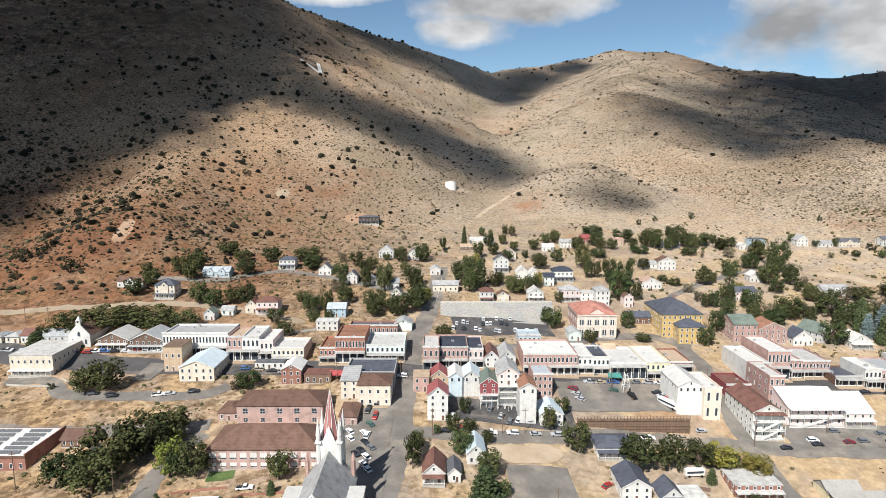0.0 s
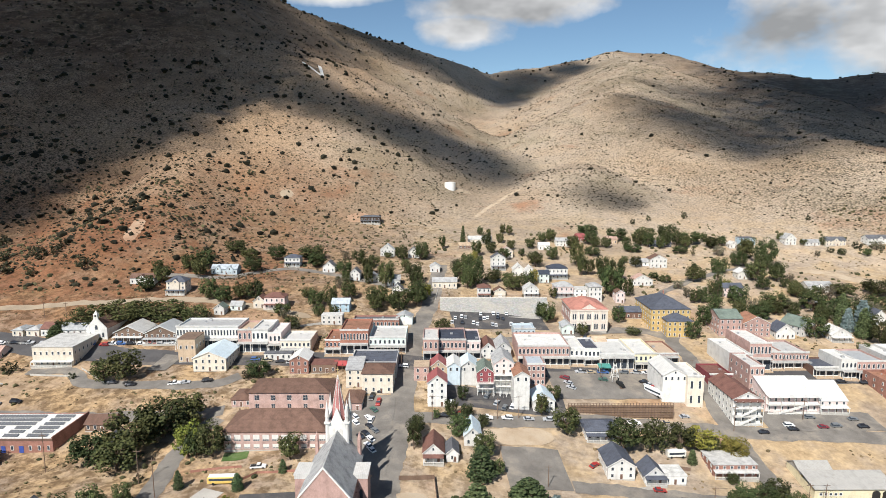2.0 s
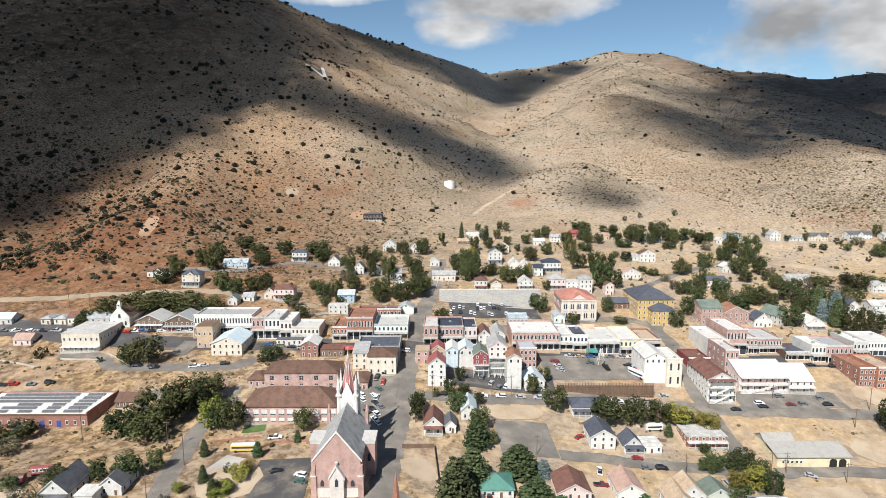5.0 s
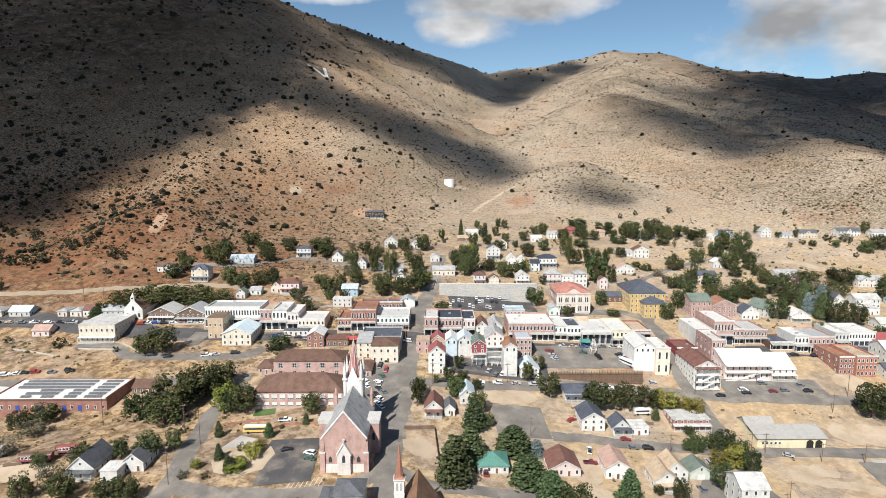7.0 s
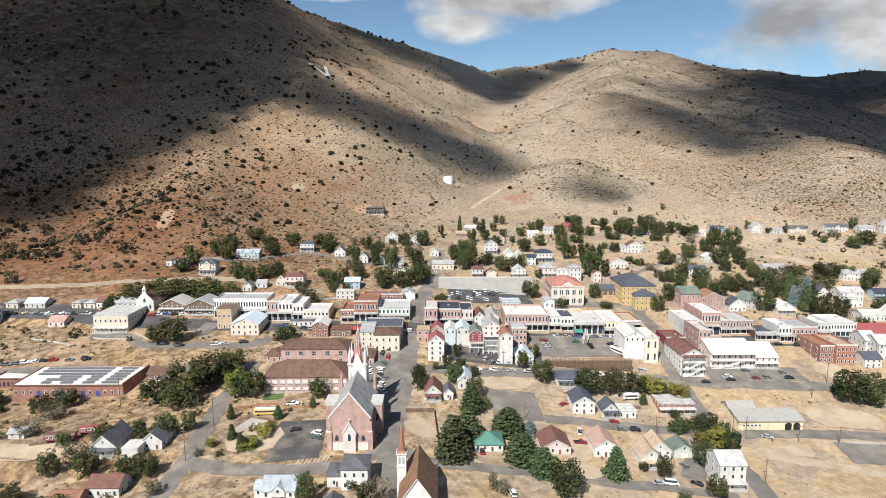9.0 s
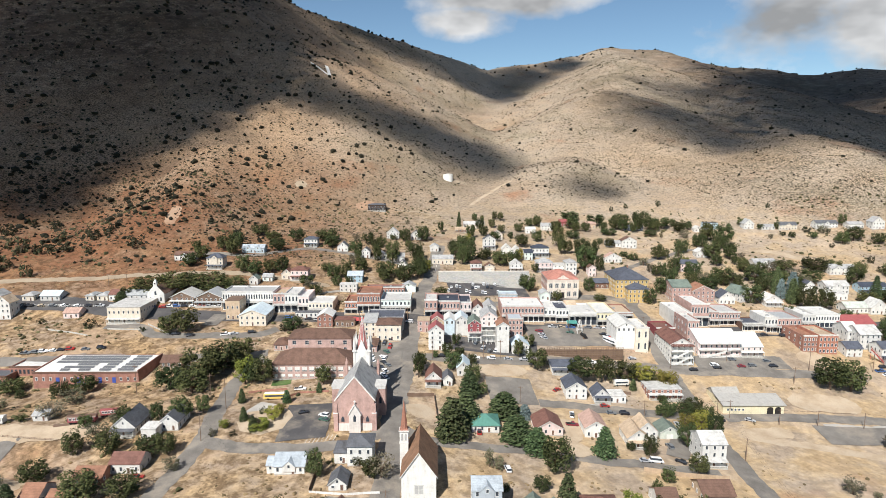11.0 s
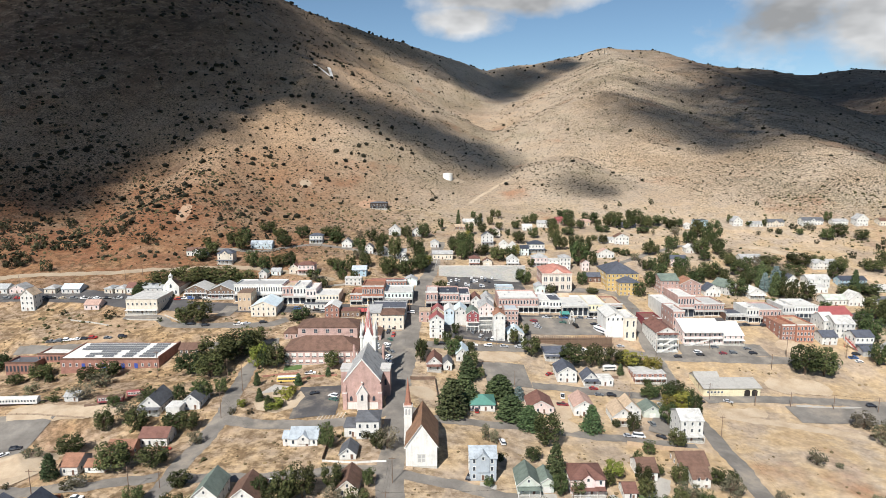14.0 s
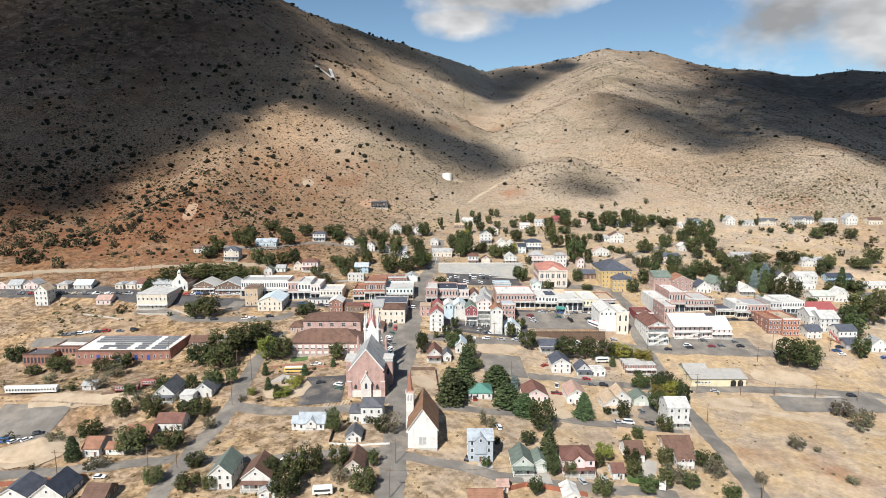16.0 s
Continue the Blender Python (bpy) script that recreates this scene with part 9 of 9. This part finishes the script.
car(-143.9, 287.0, 3, 'silver', 'suv')
car(-139.2, 286.9, 178, 'white', 'sedan')
car(-206.2, 288.8, 1, 'silver', 'suv')
car(-198.4, 288.1, 176, 'blue', 'pickup')
car(-190.5, 287.3, 178, 'red', 'suv')
car(-181.6, 286.8, 183, 'blue', 'pickup')
car(-173.9, 286.7, 180, 'red', 'suv')
car(-116.4, 275.6, 178, 'blue', 'pickup')
car(-102.8, 272.4, 2, 'silver', 'suv')
car(-90.1, 269.1, -2, 'blue', 'suv')
car(-84.0, 267.7, 177, 'tan', 'pickup')
car(-77.4, 266.4, 181, 'black', 'sedan')
car(-71.1, 265.1, -2, 'silver', 'pickup')
car(-32.4, 258.3, -1, 'silver', 'suv')
car(-24.8, 258.3, 178, 'tan', 'sedan')
car(-16.4, 258.5, 176, 'white', 'suv')
car(-28.5, 231.0, 263, 'black', 'pickup')
car(-25.2, 226.1, 263, 'red', 'suv')
car(-25.7, 236.4, 90, 'black', 'suv')
car(-26.9, 213.4, 80, 'white', 'suv')
car(-26.7, 221.0, 125, 'green', 'sedan')
car(-33.2, 212.3, 125, 'white', 'sedan')
car(-28.3, 215.2, 125, 'white', 'sedan')
car(-27.2, 209.0, 125, 'black', 'sedan')
car(-24.7, 205.6, 125, 'grey', 'sedan')
car(-28.1, 204.0, 125, 'black', 'sedan')
car(-29.8, 202.1, 125, 'black', 'sedan')
car(-25.8, 200.1, 125, 'white', 'sedan')
car(-26.2, 195.9, 125, 'white', 'sedan')
car(-24.7, 193.1, 125, 'white', 'sedan')
car(-34.0, 216.8, 125, 'white', 'sedan')
car(10.1, 328.8, 86, 'white', 'sedan')
car(13.9, 331.5, 88, 'white', 'suv')
car(16.2, 330.8, 90, 'silver', 'sedan')
car(20.5, 322.4, 86, 'white', 'suv')
car(24.9, 328.7, 88, 'black', 'sedan')
car(27.2, 329.6, 90, 'white', 'suv')
car(29.3, 330.7, 86, 'white', 'sedan')
car(31.5, 320.8, 88, 'silver', 'suv')
car(33.4, 320.1, 90, 'white', 'sedan')
car(35.5, 331.2, 86, 'black', 'suv')
car(25.7, 336.5, 88, 'white', 'sedan')
car(33.3, 337.1, 90, 'white', 'suv')
car(36.1, 337.5, 86, 'silver', 'sedan')
car(7.9, 320.3, 88, 'white', 'suv')
car(38.4, 329.9, 90, 'black', 'sedan')
car(42.4, 322.1, 86, 'white', 'suv')
car(49.2, 323.5, 88, 'white', 'sedan')
car(54.2, 323.9, 90, 'silver', 'suv')
car(41.4, 338.5, 86, 'white', 'sedan')
car(13.8, 321.1, 88, 'black', 'suv')
car(22.7, 320.9, 90, 'white', 'sedan')
car(69.4, 263.2, 179, 'silver', 'pickup')
car(74.5, 263.2, 3, 'tan', 'sedan')
car(80.3, 263.7, 0, 'blue', 'pickup')
car(91.1, 265.5, 179, 'grey', 'suv')
car(97.3, 266.5, 179, 'silver', 'pickup')
car(102.7, 267.0, 179, 'white', 'sedan')
car(108.4, 267.5, 183, 'silver', 'suv')
car(61.0, 252.6, 150, 'silver', 'sedan')
car(61.5, 248.5, 150, 'silver', 'sedan')
car(60.2, 256.8, 150, 'maroon', 'suv')
car(78.6, 256.7, 170, 'green', 'sedan')
car(86.0, 253.0, 100, 'black', 'pickup')
car(98.3, 257.9, 197, 'black', 'sedan')
car(99.7, 255.4, 197, 'silver', 'sedan')
car(101.7, 253.0, 21, 'red', 'suv')
car(104.0, 250.7, 16, 'silver', 'suv')
car(2.0, 218.2, 183, 'black', 'suv')
car(10.8, 218.5, -1, 'red', 'pickup')
car(19.9, 219.1, -1, 'white', 'pickup')
car(28.7, 220.0, 184, 'white', 'suv')
car(37.9, 221.0, 5, 'silver', 'sedan')
car(46.2, 221.5, 182, 'silver', 'suv')
car(55.6, 221.8, 185, 'black', 'sedan')
car(8.6, 219.9, 2, 'red', 'pickup')
car(76.3, 223.6, 2, 'tan', 'sedan')
car(83.2, 224.1, 2, 'white', 'pickup')
car(25.4, 231.7, 70, 'silver', 'suv')
car(28.6, 228.4, 70, 'grey', 'suv')
car(32.2, 230.0, 70, 'white', 'suv')
car(21.5, 236.5, 70, 'grey', 'suv')
car(5.4, 228.9, 70, 'white', 'suv')
car(107.2, 230.6, 10, 'silver', 'sedan')
car(97.8, 225.2, 2, 'tan', 'sedan')
car(151.5, 227.9, 2, 'white', 'suv')
car(151.9, 225.2, 2, 'black', 'sedan')
car(166.2, 227.4, 2, 'maroon', 'sedan')
car(172.5, 228.3, 2, 'grey', 'suv')
car(164.1, 233.9, 2, 'grey', 'suv')
car(183.0, 233.1, 2, 'grey', 'sedan')
car(184.0, 227.9, 2, 'black', 'suv')
car(241.4, 225.5, 2, 'blue', 'pickup')
car(242.4, 221.7, 2, 'white', 'sedan')
car(253.6, 219.7, 2, 'black', 'sedan')
car(265.7, 218.5, 2, 'blue', 'sedan')
car(245.7, 229.4, 2, 'black', 'suv')
car(208.6, 262.7, 2, 'black', 'suv')
car(197.7, 263.7, 2, 'black', 'sedan')
car(138.1, 223.0, 2, 'black', 'sedan')
car(131.8, 177.6, -20, 'black', 'sedan')
car(146.2, 178.3, -25, 'silver', 'sedan')
car(217.0, 175.7, -5, 'black', 'suv')
car(79.1, 182.2, 0, 'red', 'sedan')
car(80.4, 176.3, 0, 'grey', 'sedan')
car(86.7, 176.7, 0, 'black', 'suv')
car(58.7, 194.5, 40, 'red', 'sedan')
car(17.6, 149.6, 90, 'red', 'pickup')
car(52.9, 166.7, 90, 'black', 'suv')
car(60.8, 170.5, 80, 'white', 'pickup')
car(59.0, 161.4, 0, 'maroon', 'pickup')
car(97.7, 150.4, 100, 'grey', 'suv')
car(82.4, 135.8, 0, 'silver', 'sedan')
car(86.9, 136.2, 0, 'white', 'van')
car(97.4, 137.8, 140, 'black', 'sedan')
car(26.3, 122.4, 100, 'white', 'suv')
car(11.6, 96.1, 70, 'black', 'sedan')
car(53.8, 86.7, 110, 'silver', 'sedan')
car(62.8, 88.6, 110, 'silver', 'sedan')
car(-59.0, 92.0, 5, 'white', 'pickup')
car(-109.3, 120.0, 5, 'red', 'sedan')
car(-125.9, 88.0, 0, 'white', 'sedan')
car(-185.3, 122.5, 10, 'blue', 'van')
car(-181.5, 122.3, 60, 'white', 'sedan')
car(-176.6, 123.2, 50, 'white', 'sedan')
car(-174.5, 127.7, 10, 'black', 'suv')
car(-57.4, 160.3, 20, 'black', 'sedan')
car(-47.3, 153.3, 160, 'green', 'sedan')
car(-48.0, 157.2, 160, 'white', 'suv')
car(-64.8, 186.7, 5, 'white', 'pickup')
car(-179.8, 205.5, 0, 'blue', 'pickup')
car(-196.4, 209.4, 0, 'black', 'sedan')
car(60.7, 84.5, 0, 'white', 'sedan')
car(108.7, 169.9, 95, 'silver', 'suv')
pole(-142.2, 89.1, 11.0)
pole(-109.3, 91.2, 9.7)
pole(-99.0, 92.5, 6.4)
pole(-93.5, 168.2, 15.0)
pole(-144.8, 191.8, 15.4)
pole(-104.4, 179.6, 13.1)
pole(-94.5, 141.8, 12.9)
pole(-54.5, 90.3, 9.3)
pole(-15.9, 89.7, 10.0)
pole(-16.6, 70.4, 11.0)
pole(131.1, 179.5, 9.2)
pole(137.3, 180.0, 9.1)
pole(126.5, 143.6, 10.0)
pole(118.8, 81.0, 11.0)
pole(46.7, 83.5, 10.0)
pole(-210.0, 314.8, 9.1)
pole(-289.8, 303.3, 8.3)
pole(-17.3, 258.4, 9.0)
pole(237.0, 225.1, 12.3)
pole(201.7, 224.7, 11.3)
pole(124.8, 266.2, 9.3)
pole(186.0, 211.5, 9.2)
pole(38.7, 179.7, 8.1)
pole(-45.2, 255.2, 9.0)
pole(125.7, 223.7, 11.4)
pole(160.4, 232.5, 9.3)
pole(158.0, 175.0, 8.0)
pole(175.3, 174.1, 8.0)
pole(196.6, 173.6, 7.9)
pole(216.3, 170.0, 7.9)
pole(-2.4, 214.8, 11.0)
pole(33.7, 221.5, 10.1)
pole(94.7, 173.5, 9.1)
pole(24.6, 219.4, 9.1)
pole(-222.8, 315.5, 9.1)
pole(-102.4, 346.9, 9.0)
pole(-99.8, 287.3, 9.2)
pole(77.8, 258.2, 10.2)
fence('fence', ((-161.9, 84.9), (-145.9, 86.1), (-131.3, 88.1)), 2.0, M_FENCE, 'red-stained board fence along the lane', gap=2.4, board=1)
fence('fence', ((23.2, 77.1), (31.8, 80.7), (41.0, 80.0), (53.8, 78.3)), 2.0, M_FENCE, 'red-stained board fence round a yard', gap=2.4, board=1)
fence('fence', ((79.4, 128.4), (93.3, 126.3), (111.2, 126.0)), 2.0, M_WOODLIGHT, 'tan board fence above the lane', gap=2.4, board=1)
fence('fence', ((-13.5, 176.6), (-1.3, 178.6), (0.4, 156.5)), 1.8, M_WOOD, 'brown board fence round a dirt yard', gap=2.4, board=1)
fence('fence', ((-43.3, 104.1), (-30.1, 101.7), (-19.0, 101.9)), 0.9, M_TRIM, 'low white wall round a house garden', gap=2.4, board=1)
fence('fence', ((-43.3, 104.1), (-43.3, 113.4)), 1.8, M_WOOD, 'brown board fence beside a garden', gap=2.4, board=1)
fence('fence', ((84.2, 196.4), (95.7, 195.8)), 1.6, M_WOOD, 'dark board fence behind a house', gap=2.4, board=1)
fence('fence', ((-230.1, 260.3), (-214.1, 254.6), (-200.3, 249.0)), 1.0, M_CONC, 'pale low retaining wall on the slope', gap=2.4, board=1)
fence('fence', ((-194.0, 258.3), (-172.9, 256.1)), 1.0, M_CONC, 'pale low retaining wall on the slope', gap=2.4, board=1)
fence('fence', ((-172.7, 263.9), (-164.5, 257.6), (-154.0, 249.3)), 1.0, M_CONC, 'pale curved retaining wall beside the drive', gap=2.4, board=1)
fence('fence', ((-209.4, 151.1), (-180.9, 148.9), (-144.6, 143.6)), 1.1, M_WOOD, 'low rail fence along the rail yard', gap=2.4, board=0)
fence('fence', ((-291.4, 292.9), (-253.9, 289.6), (-212.1, 288.1)), 1.2, M_TRIM, 'white rail fence along the main street', gap=3.0, board=0)
fence('fence', ((-81.4, 305.1), (-64.2, 313.0), (-47.8, 315.6)), 1.4, M_CONC, 'pale retaining wall above the shops', gap=2.4, board=1)
fence('fence', ((-67.8, 179.2), (-64.1, 183.0), (-50.6, 183.0)), 1.0, M_BRICKWALL, 'low red brick wall beside the school', gap=2.4, board=1)
fence('fence', ((-88.6, 184.9), (-70.9, 186.9)), 1.0, M_BRICKWALL, 'low red brick wall beside the school', gap=2.4, board=1)
fence('fence', ((-1.8, 355.8), (0.5, 378.1), (2.1, 400.3)), 1.1, M_TRIM, 'white rail beside the climbing street', gap=2.4, board=0)
stall_lines('parking_lines', -51.5, 138.5, -40.5, 139.8, 8, 5.0, 80, 'white stall lines on the church parking lot')
stall_lines('parking_lines', 8.3, 335.1, 63.5, 339.8, 34, 5.0, 90, 'white stall lines on the parking lot')
stall_lines('parking_lines', 7.8, 315.5, 62.2, 322.8, 34, 5.0, 90, 'white stall lines on the parking lot')
stall_lines('parking_lines', -26.9, 205.9, -28.4, 185.2, 8, 5.0, 150, 'white stall lines beside the street')
wire(((-142.2, 89.1, 10.3), (-109.3, 91.2, 9.1), (-94.5, 141.8, 12.3), (-93.5, 168.2, 14.3)), 'sagging dark power line between wooden poles')
wire(((-94.5, 141.8, 12.3), (-54.5, 90.3, 8.7), (-16.6, 70.4, 10.4), (46.7, 83.5, 9.4)), 'sagging dark power line between wooden poles')
wire(((-16.6, 70.4, 10.4), (-15.9, 89.7, 9.4)), 'sagging dark power line between wooden poles')
wire(((126.5, 143.6, 9.4), (137.3, 180.0, 8.5), (131.1, 179.5, 8.5), (94.7, 173.5, 8.5)), 'sagging dark power line between wooden poles')
wire(((118.8, 81.0, 10.4), (126.5, 143.6, 9.4)), 'sagging dark power line between wooden poles')
wire(((-2.4, 214.8, 10.4), (24.6, 219.4, 8.5), (33.7, 221.5, 9.5)), 'sagging dark power line between wooden poles')
wire(((158.0, 175.0, 7.4), (175.3, 174.1, 7.4), (196.6, 173.6, 7.4), (216.3, 170.0, 7.3)), 'sagging dark power line between wooden poles')
wire(((-17.3, 258.4, 8.4), (-45.2, 255.2, 8.4)), 'sagging dark power line between wooden poles')
mast(509.9, 1783.0, 14.0)
headframe(84.3, 257.5)
boiler(85.3, 252.1, 100)
awning(-53.5, 257.3, 23.1, 11.0, 4.0, (0.45, 0.09, 0.09), 'red canvas awning over a terrace')
awning(-45.4, 257.0, 23.5, 8.0, 4.0, (0.45, 0.09, 0.09), 'red canvas awning over a terrace')
awning(81.4, 265.0, 19.1, 6.0, 4.0, (0.07, 0.25, 0.22), 'teal canvas awning over the sidewalk')
outside_stair(246.6, 235.1, 7.2, 140, 7.0, 7.0, (0.45, 0.08, 0.07), 'red steel outside stair beside a white house')
bus(93.0, 203.5, 4, 7.5, 'cream', (0.7, 0.68, 0.62), 'cream motor home parked under trees')
bus(-40.1, 73.2, 6, 7.0, 'cream', (0.7, 0.68, 0.62), 'cream motor home parked between trees')
bus(84.1, 86.7, 70, 7.0, 'cream', (0.7, 0.68, 0.62), 'cream motor home parked in a yard')

tree(44.3, 122.9, 13.9, 13.9)

tree(45.5, 522.6, 5.4, 5.4)
tree(60.3, 476.5, 8.3, 8.3)
tree(67.0, 459.4, 6.4, 6.4)
tree(74.0, 448.8, 11.1, 7.9, "grey")
tree(135.3, 525.4, 22.0, 9.2)
tree(126.8, 374.6, 8.4, 12.6)
tree(12.0, 411.8, 10.2, 8.7, "grey")
tree(157.6, 413.8, 9.2, 4.6)
tree(166.4, 389.9, 8.9, 7.4, "grey")
tree(162.2, 404.2, 9.1, 6.1)
tree(237.2, 442.7, 8.5, 11.9)
tree(198.4, 399.5, 9.3, 17.0, "poplar")
tree(226.7, 392.0, 12.5, 9.4)
tree(309.4, 381.4, 8.3, 7.5)
tree(260.8, 357.9, 12.2, 9.1)
tree(270.9, 358.5, 10.8, 10.8, "grey")
tree(364.9, 474.2, 13.8, 7.9, "grey")
tree(388.8, 484.5, 9.1, 12.2)
tree(301.2, 505.1, 7.8, 7.8)
tree(314.8, 492.7, 7.7, 5.8)
tree(329.4, 490.0, 6.8, 7.8)
tree(311.2, 466.7, 5.6, 4.7, "grey")
tree(331.5, 467.5, 7.6, 5.7)
tree(349.5, 463.4, 7.7, 6.7)
tree(-184.2, 356.3, 13.2, 10.3)
tree(-190.3, 386.5, 9.3, 7.0)
tree(-160.3, 381.7, 12.1, 12.8)
tree(-140.6, 424.1, 14.5, 8.1)
tree(-70.3, 433.6, 8.0, 8.0, "grey")
tree(-47.1, 416.8, 10.8, 9.2)
tree(-39.3, 441.6, 8.1, 4.8)
tree(-60.8, 323.7, 7.6, 7.6)
tree(-64.5, 369.0, 8.4, 8.4, "grey")
tree(-82.1, 353.7, 9.6, 6.8)
tree(2.3, 308.5, 12.1, 6.1)

# ==== landmark places
brick_works(-177.0, 205.5, 8.0, 53.0, 16.5, 5.8, 9.3)
brick_church(-33.0, 145.0, 11.2)
white_church(-5.9, 100.5, 8.0)
courthouse(86.5, 330.5, 24.2, 20.9, 26.0, 12.6)
chapel(-180.3, 291.8, 28.0)
stone_wall(1.0, 68.0, 335.5, 28.0, 350.0, 36.6)
timber_bank(56.0, 101.4, 228.3, 12.0, 17.0)
rail_car(-196.6, 158.2, 3, 24.0, 'white', 'white', 'long white and green passenger rail car on a siding')
rail_car(-150.1, 156.8, 8, 11.0, 'maroon', 'brown', 'dark purple and red rail coach on a siding', 3.2)
rail_car(-141.6, 162.7, 10, 7.0, 'red', 'red', 'small red caboose on a siding', 2.8)
bus(-74.1, 177.1, 3, 10.0, 'yellow', (0.66, 0.47, 0.14), 'yellow school bus with white roof parked beside the school')
bus(100.0, 247.6, -65, 11.0, 'white', (0.72, 0.72, 0.72), 'white tour coach parked in the lot')
depot(151.2, 189.5, -0.5, 29.3, 9.0, 4.4)
house(138.9, 323.7, 14.7, 14.0, 9.6, 'hip', 'yellow', 'slate', z=20.8, pitch=0.5, label='bright yellow two-storey hall, front block with dark hipped roof', name='hall', kind='plaster')
house(136.6, 340.2, 23.0, 30.0, 13.3, 'hip', 'yellow', 'slate', z=22.1, pitch=0.55, label='large yellow plaster hall with dark hipped roof and chimney', name='hall', kind='plaster', chimney=1)
hill_letter((((-194.6, 877.1), (-164.4, 854.4), 3.2), ((-176.1, 904.3), (-163.3, 857.0), 4.6)))
water_tank(13.2, 660.6, 6.2, 6.2)
house(-63.0, 542.2, 18.3, 9.0, 6.1, 'hip', 'darkwood', 'darkgrey', z=64.2, pitch=0.35, porch=1, wide=((3.7, 6, 1.5, 1.4, 0), (0.9, 4, 1.7, 1.6, 0)), label='dark brown two-storey house with a porch alone on the hill')

# ==== ground and what grows on it
build_ground()
brush_cover()

# ==== clouds
cloud(((-1010, 13, 206, 1.2), (-947, -104, 174, 1.1), (-863, 40, 159, 1.4), (-776, 103, 111, 1.8), (-938, -227, 143, 0.9), (-844, -179, 111, 1.2), (-757, -103, 87, 1.5), (-1036, 396, 523, 1.3), (-789, 419, 238, 1.4), (-1079, -188, 206, 1.0), (-692, -5, 71, 1.6), (-1042, -323, 174, 0.8), (-726, 137, 95, 1.9), (-938, -394, 127, 1.0), (-882, -337, 111, 1.0), (-810, -259, 95, 1.2), (-1013, -435, 159, 0.8), (-765, -220, 63, 1.4), (-934, -487, 95, 0.9), (-915, -541, 71, 1.0), (-997, -513, 127, 0.9), (-790, -314, 82, 1.1), (-850, -398, 82, 1.1)), 1250, 0.97)
cloud(((-701, -19, 84, 2.6), (-647, -95, 65, 2.3), (-730, -138, 63, 2.2)), 1250, 0.55)
cloud(((-636, -162, 62, 1.5), (-585, -170, 69, 1.8), (-533, -174, 74, 1.8), (-480, -194, 75, 2.3), (-439, -202, 68, 2.0)), 1250, 0.8)
cloud(((-560, 743, 107, 2.1), (-466, 739, 122, 1.4), (-363, 774, 126, 1.8), (-296, 716, 97, 2.8), (-167, 832, 119, 1.1), (-5, 948, 67, 1.9), (-335, 700, 105, 1.3), (-290, 640, 85, 1.4), (-225, 745, 95, 1.3), (-140, 860, 90, 1.2), (-50, 930, 75, 1.2)), 1250, 0.9)
cloud(((-100, -44, 125, 1.7), (-60, -88, 130, 2.1), (40, -7, 80, 3.0), (60, 249, 130, 1.2), (-70, -195, 70, 1.5)), 1250, 0.62)
cloud(((235, 340, 130, 1.6), (420, 560, 240, 1.5), (600, 760, 320, 1.3), (700, 600, 300, 1.3), (340, 130, 260, 1.5), (200, 60, 200, 1.6), (120, -190, 150, 1.6), (210, -250, 190, 1.3), (300, -60, 220, 1.3), (900, 900, 400, 1.2)), 1250, 0.93)
cloud(((560, 800, 170, 1.3), (620, 640, 190, 1.3), (690, 560, 180, 1.2), (190, 20, 120, 1.3), (260, 10, 130, 1.2), (110, -190, 95, 1.2), (330, -40, 190, 1.3), (180, -130, 120, 1.2)), 1265, 0.9)
cloud(((-352, -409, 56, 1.0), (-334, -433, 35, 1.0)), 1250, 0.45)
